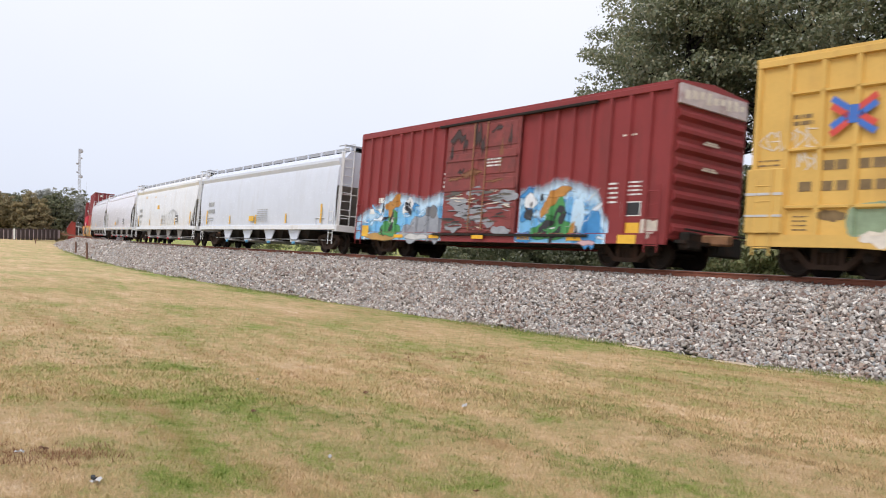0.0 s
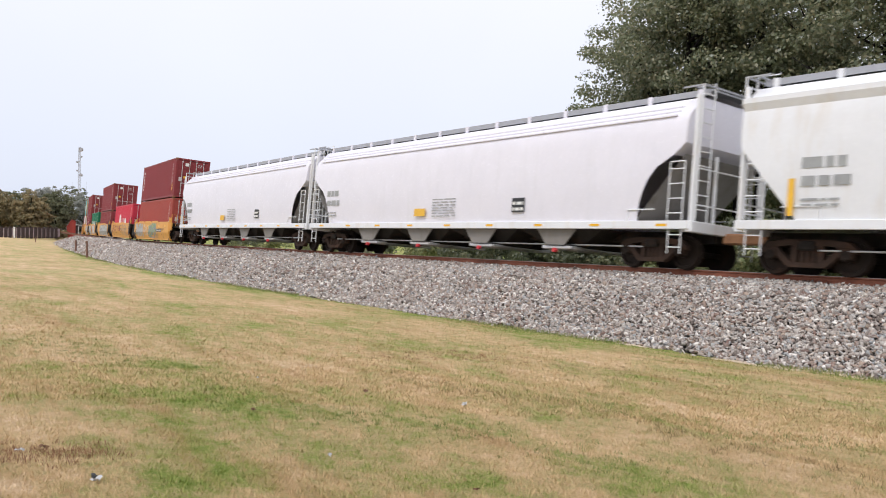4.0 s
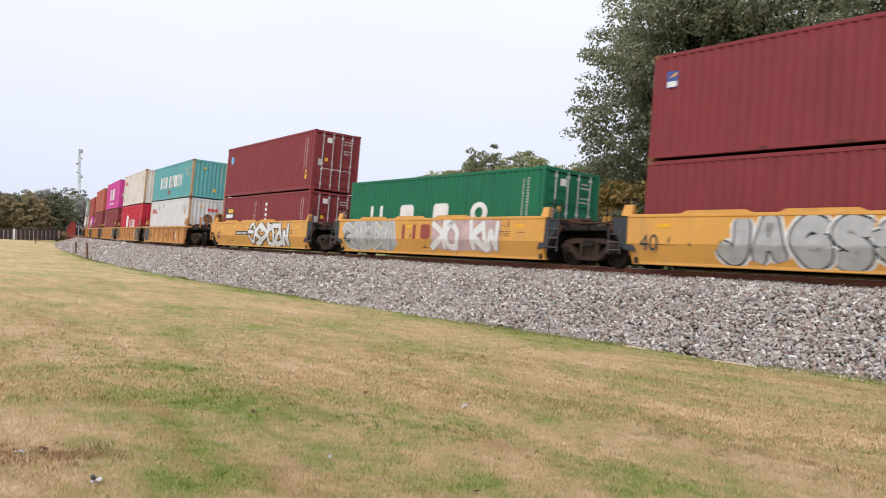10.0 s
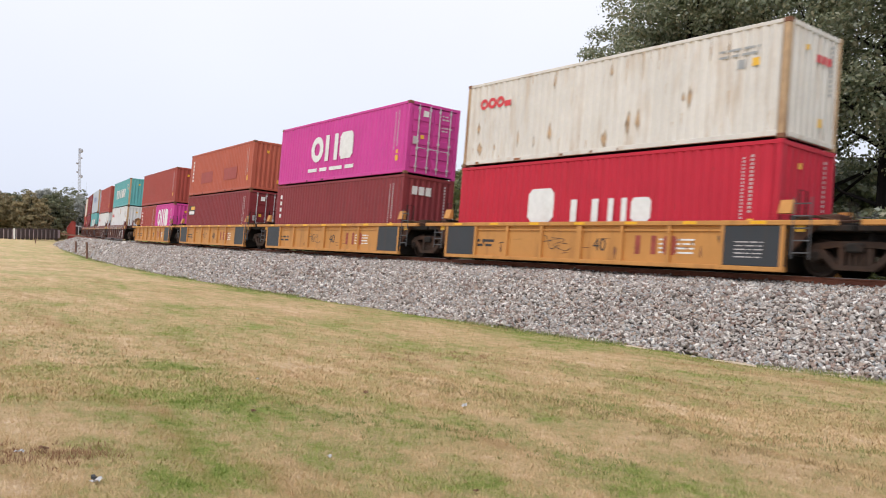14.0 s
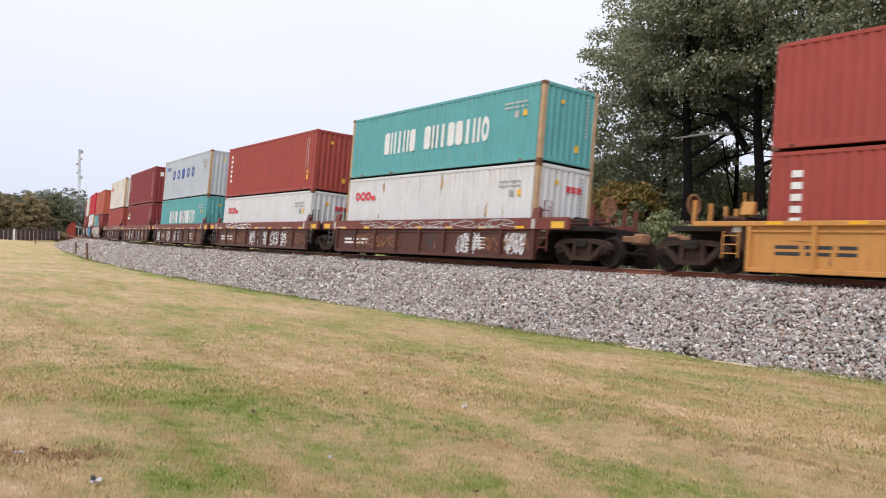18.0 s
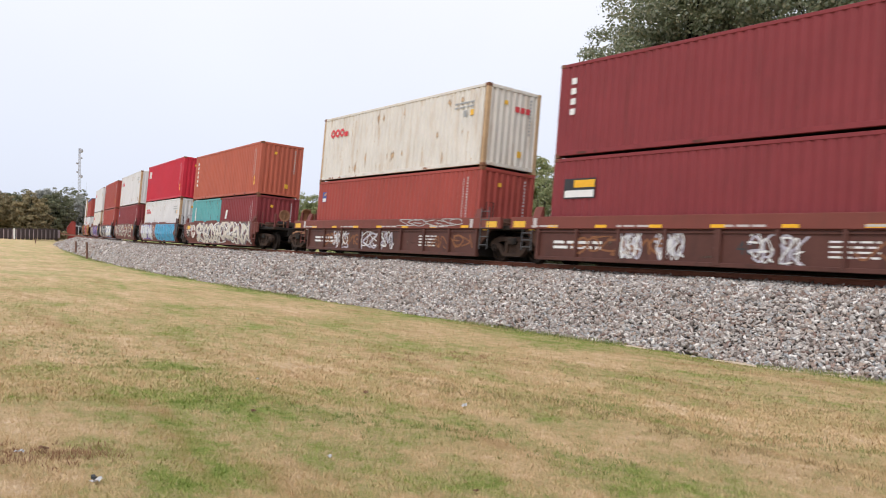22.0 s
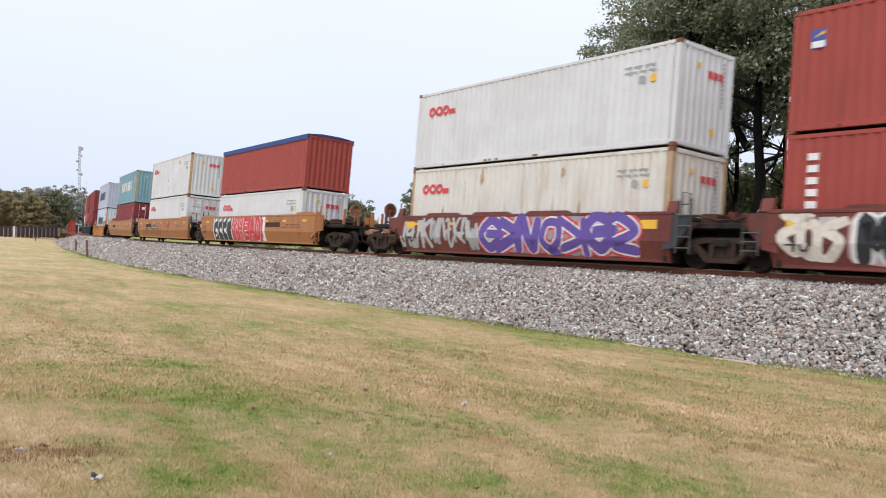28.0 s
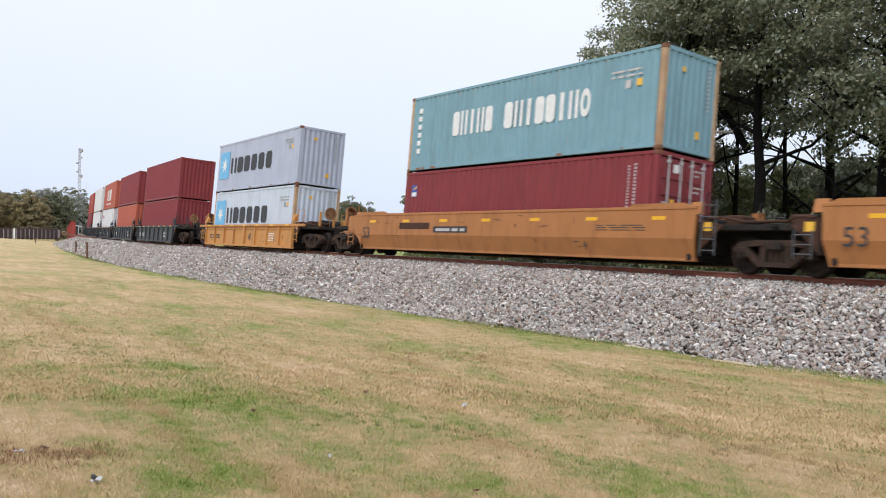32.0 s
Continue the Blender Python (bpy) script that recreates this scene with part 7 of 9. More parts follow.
def soup(name, V, F, mat, parent=None):
    """Many small loose pieces in one mesh: V (n, k, 3), F faces of one piece."""
    n, k, _ = V.shape
    me = bpy.data.meshes.new(name)
    F = np.array(F)
    idx = (F[None] + (np.arange(n) * k)[:, None, None]).reshape(-1)
    me.vertices.add(n * k)
    me.vertices.foreach_set("co", V.reshape(-1).astype(np.float32))
    me.loops.add(len(idx))
    me.loops.foreach_set("vertex_index", idx.astype(np.int32))
    me.polygons.add(n * len(F))
    me.polygons.foreach_set("loop_start", (np.arange(n * len(F)) * F.shape[1]).astype(np.int32))
    me.update(calc_edges=True)
    me.validate()
    me.materials.append(None)
    return put(name, me, mat, parent)


def node(nt, kind, **values):
    nd = nt.nodes.new(kind)
    for k, v in values.items():
        nd.inputs[k].default_value = v
    return nd


# greener (-) and drier (+) places on the lawn: centre, radius, amount
LAWN_SPOTS = [(-3.2, 8.4, 5.0, -0.1), (-1.4, 6.6, 2.6, -0.07), (-4.44, 10.7, 1.1, -0.2), (-2.81, 8.97, 1.0, -0.2), (-1.71, 8.12, 1.0, -0.2), (-0.72, 7.08, 0.9, -0.22), (-0.04, 6.12, 0.8, -0.24), (0.41, 5.38, 0.7, -0.2), (2.8, 5.53, 0.8, -0.12), (-8.59, 19.8, 1.8, 0.2), (-8.13, 15.96, 1.2, 0.12), (-3.46, 7.04, 0.8, 0.24), (-2.82, 5.41, 0.7, 0.24), (-4.65, 12.68, 0.8, 0.12), (0.53, 12.13, 1.3, 0.14), (1.93, 12.64, 1.2, 0.16), (2.78, 9.84, 1.1, 0.16), (3.49, 8.33, 1.1, 0.16), (-1.21, 12.99, 0.9, 0.12), (-4.58, 10.05, 0.5, 0.1), (0.9, 6.23, 0.5, -0.1)]


def grass_material(name, island):
    """Mown autumn lawn: green and straw patches drawn out along the track, blade-scale mottling."""
    mt = bpy.data.materials.new(name)
    mt.use_nodes = True
    nt = mt.node_tree
    L, bs = nt.links, nt.nodes["Principled BSDF"]
    geo = nt.nodes.new("ShaderNodeNewGeometry")
    mp = nt.nodes.new("ShaderNodeMapping")
    mp.vector_type = "TEXTURE"
    mp.inputs["Rotation"].default_value, mp.inputs["Scale"].default_value = (0, 0, HEAD - 0.05), (3.6, 1.0, 1.0)
    L.new(geo.outputs["Position"], mp.inputs[0])
    n1 = node(nt, "ShaderNodeTexNoise", Scale=2.4, Detail=6.0, Roughness=0.68)
    L.new(mp.outputs[0], n1.inputs["Vector"])
    n2 = node(nt, "ShaderNodeTexNoise", Scale=0.35, Detail=5.0, Roughness=0.6)
    L.new(geo.outputs["Position"], n2.inputs["Vector"])
    n3 = node(nt, "ShaderNodeTexNoise", Scale=34.0, Detail=5.0, Roughness=0.75)
    L.new(geo.outputs["Position"], n3.inputs["Vector"])
    n5 = node(nt, "ShaderNodeTexNoise", Scale=0.62, Detail=4.0, Roughness=0.6)
    L.new(mp.outputs[0], n5.inputs["Vector"])

    def plus(tex, socket, weight, src):
        """src + weight * (tex - 0.5)"""
        a = nt.nodes.new("ShaderNodeMath")
        a.operation = "MULTIPLY_ADD"
        a.inputs[1].default_value, a.inputs[2].default_value = weight, -weight / 2
        L.new(tex.outputs[socket], a.inputs[0])
        if src is None:
            return a
        s = nt.nodes.new("ShaderNodeMath")
        L.new(a.outputs[0], s.inputs[0])
        L.new(src.outputs[0], s.inputs[1])
        return s

    src = plus(n1, 0, 1.3, None)
    src = plus(n2, 0, 0.9, src)
    src = plus(n5, 0, 1.2, src)
    src = plus(n3, 0, 1.1, src)
    n6 = node(nt, "ShaderNodeTexNoise", Scale=3.2, Detail=9.0, Roughness=0.78)
    L.new(geo.outputs["Position"], n6.inputs["Vector"])
    src = plus(n6, 0, 2.0, src)
    # greener towards the foot of the ballast
    dv = nt.nodes.new("ShaderNodeVectorMath")
    dv.operation = "DISTANCE"
    dv.inputs[1].default_value = (_c0.x, _c0.y, -1.5)
    L.new(geo.outputs["Position"], dv.inputs[0])
    toe = nt.nodes.new("ShaderNodeMapRange")
    toe.inputs["From Min"].default_value, toe.inputs["From Max"].default_value = 1 / K0 + TOE + 0.2, 1 / K0 + TOE + 2.4
    toe.inputs["To Min"].default_value, toe.inputs["To Max"].default_value = -0.42, 0.04
    L.new(dv.outputs["Value"], toe.inputs[0])
    ad = nt.nodes.new("ShaderNodeMath")
    L.new(toe.outputs[0], ad.inputs[0])
    L.new(src.outputs[0], ad.inputs[1])
    src = ad
    for px, py, r1, amount in LAWN_SPOTS:
        dv = nt.nodes.new("ShaderNodeVectorMath")
        dv.operation = "DISTANCE"
        dv.inputs[1].default_value = (px, py, -0.05)
        L.new(geo.outputs["Position"], dv.inputs[0])
        sp = nt.nodes.new("ShaderNodeMapRange")
        sp.interpolation_type = "SMOOTHSTEP"
        sp.inputs["From Min"].default_value, sp.inputs["From Max"].default_value = 0.1, r1
        sp.inputs["To Min"].default_value, sp.inputs["To Max"].default_value = amount, 0.0
        L.new(dv.outputs["Value"], sp.inputs[0])
        ad = nt.nodes.new("ShaderNodeMath")
        L.new(sp.outputs[0], ad.inputs[0])
        L.new(src.outputs[0], ad.inputs[1])
        src = ad
    if island:
        src = plus(geo, "Random Per Island", 0.34, src)
    rp = nt.nodes.new("ShaderNodeValToRGB")
    e = rp.color_ramp.elements
    e[0].position, e[0].color = 0.0, (*GRASS[0], 1)
    e[1].position, e[1].color = 1.0, (*GRASS[-1], 1)
    for i, c in enumerate(GRASS[1:-1]):
        k = e.new((i + 1) / (len(GRASS) - 1))
        k.color = (*c, 1)
    mr = nt.nodes.new("ShaderNodeMapRange")
    mr.inputs["From Min"].default_value, mr.inputs["From Max"].default_value = -0.66, 0.62
    L.new(src.outputs[0], mr.inputs[0])
    L.new(mr.outputs[0], rp.inputs[0])
    # withered red-brown patches
    n7 = node(nt, "ShaderNodeTexNoise", Scale=1.15, Detail=7.0, Roughness=0.7)
    off = nt.nodes.new("ShaderNodeVectorMath")
    off.inputs[1].default_value = (13.7, 4.1, 0)
    L.new(mp.outputs[0], off.inputs[0])
    L.new(off.outputs[0], n7.inputs["Vector"])
    wm = nt.nodes.new("ShaderNodeMapRange")
    wm.inputs["From Min"].default_value, wm.inputs["From Max"].default_value = 0.52, 0.72
    wm.inputs["To Min"].default_value, wm.inputs["To Max"].default_value = 0.0, 0.75
    L.new(n7.outputs[0], wm.inputs[0])
    wx = nt.nodes.new("ShaderNodeMix")
    wx.data_type = "RGBA"
    wx.inputs["B"].default_value = (0.41, 0.25, 0.12, 1)
    L.new(wm.outputs[0], wx.inputs["Factor"])
    L.new(rp.outputs[0], wx.inputs["A"])
    L.new(wx.outputs["Result"], bs.inputs["Base Color"])
    bs.inputs["Roughness"].default_value, bs.inputs["Specular IOR Level"].default_value = 0.85, 0.15
    if not island:
        bu = node(nt, "ShaderNodeBump", Strength=0.9, Distance=0.05)
        n4 = node(nt, "ShaderNodeTexNoise", Scale=45.0, Detail=5.0, Roughness=0.75)
        L.new(geo.outputs["Position"], n4.inputs["Vector"])
        L.new(n4.outputs[0], bu.inputs["Height"])
        L.new(bu.outputs[0], bs.inputs["Normal"])
    return mt


GRASS = [(0.165, 0.235, 0.045), (0.285, 0.33, 0.085), (0.43, 0.37, 0.17), (0.57, 0.42, 0.225), (0.66, 0.48, 0.285), (0.76, 0.60, 0.41)]
rad = np.concatenate([[0.001], np.geomspace(0.5, 60, 190), np.geomspace(62, 4000, 70)])
ang = np.concatenate([np.linspace(-38, 38, 380), np.linspace(39, 321, 142)])
A, R = np.meshgrid(np.radians(ang), rad)
GX, GY = R * np.sin(A), R * np.cos(A)
GX[0], GY[0] = 0.07, -0.11
lawn_mat = grass_material("mown_autumn_lawn", False)
sheet("ground", GX, GY, lawn(GX, GY), lawn_mat, label="mown lawn with green and straw-coloured patches", wrap=True)


def island_material(name, colors, rough=0.9, scale=8.0, vary=0.25, bump=0.0, spec=0.25, trans=0.0):
    """Loose pieces, each with a colour of its own from a ramp."""
    mt = bpy.data.materials.new(name)
    mt.use_nodes = True
    nt = mt.node_tree
    L, bs = nt.links, nt.nodes["Principled BSDF"]
    geo = nt.nodes.new("ShaderNodeNewGeometry")
    rp = nt.nodes.new("ShaderNodeValToRGB")
    e = rp.color_ramp.elements
    e[0].color, e[1].color = (*colors[0], 1), (*colors[-1], 1)
    for i, c in enumerate(colors[1:-1]):
        k = e.new((i + 1) / (len(colors) - 1))
        k.color = (*c, 1)
    L.new(geo.outputs["Random Per Island"], rp.inputs[0])
    nz = node(nt, "ShaderNodeTexNoise", Scale=scale, Detail=4.0)
    L.new(geo.outputs["Position"], nz.inputs["Vector"])
    mr = nt.nodes.new("ShaderNodeMapRange")
    mr.inputs["To Min"].default_value, mr.inputs["To Max"].default_value = 1 - vary, 1 + vary
    L.new(nz.outputs[0], mr.inputs[0])
    sc = nt.nodes.new("ShaderNodeVectorMath")
    sc.operation = "SCALE"
    L.new(rp.outputs[0], sc.inputs[0])
    L.new(mr.outputs[0], sc.inputs["Scale"])
    L.new(sc.outputs[0], bs.inputs["Base Color"])
    bs.inputs["Roughness"].default_value, bs.inputs["Specular IOR Level"].default_value = rough, spec
    if trans:
        bs.inputs["Transmission Weight"].default_value = 0.0
        tr = nt.nodes.new("ShaderNodeBsdfTranslucent")
        L.new(sc.outputs[0], tr.inputs[0])
        mx = nt.nodes.new("ShaderNodeMixShader")
        mx.inputs[0].default_value = trans
        L.new(bs.outputs[0], mx.inputs[1])
        L.new(tr.outputs[0], mx.inputs[2])
        L.new(mx.outputs[0], nt.nodes["Material Output"].inputs[0])
    return mt


# grass blades on the near lawn
def blades(count, r0, r1, h, w, seed):
    rng = np.random.default_rng(seed)
    r = r0 * (r1 / r0) ** rng.random(count)
    a = np.radians(rng.uniform(-31, 31, count))
    x, y = r * np.sin(a), r * np.cos(a)
    s, lat = beside(x, y)
    ok = lat < -TOE + 0.15 + 0.35 * lumps(x, y, 0.8, 3.0)
    x, y = x[ok], y[ok]
    n = len(x)
    z = lawn(x, y)
    t = rng.uniform(0, 2 * np.pi, n)
    lean = rng.uniform(0.5, 1.45, n)
    hh, ww = h * rng.uniform(0.5, 1.3, n), w * rng.uniform(0.7, 1.4, n)
    px, py = np.cos(t), np.sin(t)
    q = rng.uniform(0, 2 * np.pi, n)
    tip = np.stack([x + hh * np.sin(lean) * np.cos(q), y + hh * np.sin(lean) * np.sin(q), z + hh * np.cos(lean)], -1)
    V = np.stack([np.stack([x - px * ww / 2, y - py * ww / 2, z - 0.005], -1), np.stack([x + px * ww / 2, y + py * ww / 2, z - 0.005], -1), tip], 1)
    return V


blade_mat = grass_material("grass_blades", True)
tagged(soup("grass_near", blades(NBLADES, 4.2, 12, 0.042, 0.006, 5), [[0, 1, 2]], blade_mat), "short mown grass, green mixed with straw", "grass", kind="stuff")
tagged(soup("grass_far", blades(int(NBLADES * 0.8), 9, 40, 0.055, 0.014, 6), [[0, 1, 2]], blade_mat), "short mown grass, green mixed with straw", "grass", kind="stuff")


# taller green fringe along the foot of the ballast
def fringe(count, seed):
    rng = np.random.default_rng(seed)
    s = -8 - 110 * rng.random(count) ** 1.6 + 12 * rng.random(count)
    V = []
    px = np.zeros((count, 2))
    for i in range(count):
        p, h, n = line(float(s[i]))
        px[i] = (p + n * float(-TOE - 0.25 + rng.normal() * 0.28))
    x, y = px.T
    ok = lumps(x, y, 0.55, 7.0) > -0.25
    x, y = x[ok], y[ok]
    n = len(x)
    z, t, lean = lawn(x, y), rng.uniform(0, 2 * np.pi, n), rng.uniform(0.1, 0.8, n)
    hh, ww = rng.uniform(0.05, 0.13, n), rng.uniform(0.012, 0.025, n)
    q = rng.uniform(0, 2 * np.pi, n)
    tip = np.stack([x + hh * np.sin(lean) * np.cos(q), y + hh * np.sin(lean) * np.sin(q), z + hh * np.cos(lean)], -1)
    d = np.stack([np.cos(t) * ww / 2, np.sin(t) * ww / 2, np.zeros(n)], -1)
    b = np.stack([x, y, z - 0.01], -1)
    return np.stack([b - d, b + d, tip], 1)


fringe_mat = island_material("green_fringe_grass", [(0.12, 0.17, 0.05), (0.20, 0.25, 0.08), (0.33, 0.32, 0.14), (0.42, 0.36, 0.19)], 0.8, 0.9, 0.3, spec=0.15, trans=0.2)
tagged(soup("grass_fringe", fringe(17000, 12), [[0, 1, 2]], fringe_mat), "longer green grass at the foot of the ballast", "grass", kind="stuff")


# ---- ballast and track ----
def crown(lat):
    """Height of the ballast's top under the rail plane across the track."""
    return np.interp(lat, [-TOE - 0.5, -TOE, -2.25, -1.5, -0.95, -0.6, 0.6, 1.6, 2.3, 4.6], [-1.85, -1.60, -0.38, -0.175, -0.14, -0.14, -0.25, -0.33, -0.6, -1.95])


def ballast_z(x, y, lat):
    return RAIL_Z + crown(lat) + 0.03 * lumps(x, y, 2.3, 1.0)


# bed colour darkened to paint the shade in gaps between loose stones
bal_mat = island_material("gap_shaded_stone_bed", [(0.07, 0.06, 0.055), (0.10, 0.088, 0.08)], 0.95, 26.0, 0.5)
_s = np.concatenate([np.linspace(-660, -100, 110), np.linspace(-98, 60, 400), np.linspace(65, 520, 70)])
_l = np.concatenate([np.linspace(-TOE - 0.5, 1.7, 60), np.linspace(1.9, 4.6, 12)])
BX, BY, BZ = (np.zeros((len(_s), len(_l))) for _ in range(3))
for i, s in enumerate(_s):
    p, h, n = line(s)
    wide = 1.0 + 0.9 * min(max((-90 - s) / 90, 0), 1)
    la = np.where(_l < -2.2, -2.2 + (_l + 2.2) * wide, _l)
    BX[i], BY[i] = p.x + la * n.x, p.y + la * n.y
    BZ[i] = RAIL_Z - 0.035 + crown(_l) - 0.18 * np.clip((-3.6 - _l) / 0.4, 0, 1)
BZ += 0.03 * lumps(BX, BY, 2.3, 1.0)
far_bed = island_material("distant_crushed_stone", [(0.25, 0.225, 0.215), (0.34, 0.31, 0.305)], 0.95, 5.0, 0.45)
_k = int(np.searchsorted(_s, -130))
sheet("ballast_bed", BX[_k:], BY[_k:], BZ[_k:], bal_mat, label="grey crushed-stone railway ballast shoulder, darkened as shade between the stones")
sheet("ballast_bed", BX[:_k + 1], BY[:_k + 1], BZ[:_k + 1], far_bed, label="pale grey crushed-stone railway ballast, far along the line")


def stones(count, s0, s1, l0, l1, size, seed):
    rng = np.random.default_rng(seed)
    s, la = rng.uniform(s0, s1, count), rng.uniform(l0, l1, count)
    x, y = np.zeros(count), np.zeros(count)
    wide = 1.0 + 0.9 * np.clip((-90 - s) / 90, 0, 1)
    lw = np.where(la < -2.2, -2.2 + (la + 2.2) * wide, la)
    k = np.where(s >= BEND, K0, K1)
    ss = np.where(s >= BEND, s, s - BEND)
    a, b, c, d = np.sin(k * ss) / k, (1 - np.cos(k * ss)) / k, np.cos(k * ss), np.sin(k * ss)
    bp, bh, bn = _bend
    for ax in (0, 1):
        p0 = np.where(s >= BEND, DIST * _n[ax], bp[ax])
        h0, n0 = np.where(s >= BEND, _h[ax], bh[ax]), np.where(s >= BEND, _n[ax], bn[ax])
        out = p0 + a * h0 + b * n0 + lw * (c * n0 - d * h0)
        if ax == 0:
            x = out
        else:
            y = out
    # ragged foot of the slope
    keep = la > -TOE - 0.02 + 0.17 * lumps(x, y, 0.75, 4.0) + 0.10 * lumps(x, y, 2.6, 1.0)
    keep |= rng.random(count) < 0.03
    x, y, la = x[keep], y[keep], la[keep]
    n = len(x)
    z = np.maximum(ballast_z(x, y, la), lawn(x, y) - 0.01) + rng.uniform(-0.2, 0.35, n) * size
    cube = np.array([[-1, -1, -0.8], [1, -0.8, -1], [0.9, 1, -0.8], [-1, 0.9, -1], [-0.7, -0.9, 0.8], [0.8, -0.6, 0.9], [0.6, 0.8, 0.7], [-0.8, 0.7, 0.9]])
    V = cube[None] * (1 + rng.uniform(-0.42, 0.42, (n, 8, 3))) * (size * rng.uniform(0.34, 0.78, (n, 1, 1))) * np.stack([rng.uniform(1.0, 1.75, (n, 1)), rng.uniform(0.55, 1.0, (n, 1)), rng.uniform(0.32, 0.6, (n, 1))], -1)
    # each stone lies on one of its broad faces, tipped a little
    yaw, tip, roll = rng.uniform(0, 2 * np.pi, n), rng.normal(0, 0.62, n), rng.normal(0, 0.62, n)
    o, l = np.zeros(n), np.ones(n)
    Rz = np.stack([np.stack([np.cos(yaw), -np.sin(yaw), o], -1), np.stack([np.sin(yaw), np.cos(yaw), o], -1), np.stack([o, o, l], -1)], 1)
    Ry = np.stack([np.stack([np.cos(tip), o, np.sin(tip)], -1), np.stack([o, l, o], -1), np.stack([-np.sin(tip), o, np.cos(tip)], -1)], 1)
    Rx = np.stack([np.stack([l, o, o], -1), np.stack([o, np.cos(roll), -np.sin(roll)], -1), np.stack([o, np.sin(roll), np.cos(roll)], -1)], 1)
    V = np.einsum("nab,nkb->nka", Rz @ Ry @ Rx, V)
    V += np.stack([x, y, z], -1)[:, None]
    return V


STONE = [[0, 3, 2, 1], [4, 5, 6, 7], [0, 1, 5, 4], [1, 2, 6, 5], [2, 3, 7, 6], [3, 0, 4, 7]]
stone_mat = island_material("crushed_granite_stones", [(0.105, 0.084, 0.072), (0.280, 0.240, 0.212), (0.392, 0.350, 0.318), (0.478, 0.436, 0.398), (0.335, 0.345, 0.348), (0.450, 0.358, 0.290), (0.212, 0.138, 0.115), (0.540, 0.488, 0.440), (0.806, 0.760, 0.710)], 0.8, 30.0, 0.25)
tagged(soup("ballast_stones_near", stones(NSTONES, -26, 10, -TOE - 0.3, -0.85, 0.075, 7), STONE, stone_mat), "loose grey and pinkish crushed stones", "gravel", kind="stuff")
tagged(soup("ballast_stones_middle", stones(int(NSTONES * 0.66), -75, -25, -TOE - 0.3, -0.85, 0.095, 8), STONE, stone_mat), "loose grey and pinkish crushed stones", "gravel", kind="stuff")
tagged(soup("ballast_stones_far", stones(int(NSTONES * 0.36), -230, -74, -TOE - 0.3, -0.85, 0.17, 9), STONE, stone_mat), "loose grey and pinkish crushed stones", "gravel", kind="stuff")

# sandy spots where the stones thin out at the foot
P["sand"] = material("pale_sandy_soil", (0.50, 0.40, 0.29), 0.95, 0, 0.2, 3, 0.3, 40)
for k, (s, la, rx, ry) in enumerate(((-9.1, -4.5, 0.7, 0.17), (-8.0, -4.52, 0.75, 0.2), (-6.9, -4.5, 0.5, 0.13), (-11.6, -4.45, 0.5, 0.12), (-5.8, -4.48, 0.45, 0.12))):
    rows = []
    for i in range(5):
        row = []
        for j in range(21):
            a = 2 * math.pi * j / 20
            w = i / 4 * (1 + 0.55 * noise.noise((2.6 * math.cos(a), 2.6 * math.sin(a), k)))
            p, h, n = line(s + rx * w * math.cos(a))
            q = p + n * (la + ry * w * math.sin(a))
            row.append((q.x, q.y, max(float(lawn(np.array([q.x]), np.array([q.y]))[0]), RAIL_Z - 0.03 + float(crown(np.array([la + ry * w * math.sin(a)]))[0])) + 0.04 - 0.035 * i / 4))
        rows.append(row)
    tagged(part("sand_patch", Mesh().grid(rows), P["sand"]), "bare sandy soil at the edge of the ballast", kind="structure")

# rails and ties
track_root = tagged(new("railway_track"), "single railway track with rusty rails on a canted curve", kind="structure")
rail_web = [(-0.075, -0.175), (0.075, -0.175), (0.07, -0.155), (0.012, -0.14), (0.01, -0.05), (0.034, -0.04), (0.036, -0.008), (-0.036, -0.008), (-0.034, -0.04), (-0.01, -0.05), (-0.012, -0.14), (-0.07, -0.155)]
rail_top = [(-0.035, -0.008), (0.035, -0.008), (0.034, 0.0), (0.02, 0.004), (-0.02, 0.004), (-0.034, 0.0)]


def along(outline, lat, s_list, shift=lambda s: 0.0):
    rows = []
    for s in s_list:
        m = rolling(s)
        rows.append([m @ Vector((0, lat + shift(s) + y, z)) for y, z in outline + outline[:1]])
    return Mesh().grid(rows)


steps = [-660 + 8 * i for i in range(70)] + [-100 + 2 * i for i in range(86)] + [74 + 8 * i for i in range(56)]
for lat in (-0.7525, 0.7525):
    part("rail", along(rail_web, lat, steps), P["rail_side"], track_root, "rust-brown rail")
    part("rail_head", along(rail_top, lat, steps), P["rail_head"], track_root, "worn bright rail head")
tie_me = Mesh().box(-0.115, 0.115, -1.04, 1.3, -0.36, -0.176, 0.015).data("tie")
clip_me = Mesh().box(-0.09, 0.09, -0.19, 0.19, -0.176, -0.158, 0.004).box(-0.03, 0.03, -0.11, -0.06, -0.16, -0.125).box(-0.03, 0.03, 0.06, 0.11, -0.16, -0.125).data("tie_plate")
P["tie"] = material("creosoted_timber", (0.06, 0.05, 0.042), 0.9, 0, 0.35, 3, 0.4, 30)
for i in range(140):
    s = -60 + 0.53 * i
    t = put("tie", tie_me, P["tie"], track_root, "", rolling(s))
    put("tie_plate", clip_me, P["rail_side"], t, "", Matrix.Translation((0, -0.7525, 0)))

# siding that leaves the outer side of the curve far off
siding = tagged(new("siding_track"), "rusty siding rails curving off behind the main track", kind="structure")
div = lambda s: -5.5 * min(max((-85 - s) / 110, 0), 1) ** 1.6
for lat in (-0.75, 0.75):
    part("rail", along(rail_web, lat, [-85 - 5 * i for i in range(50)], div), P["rail_side"], siding)


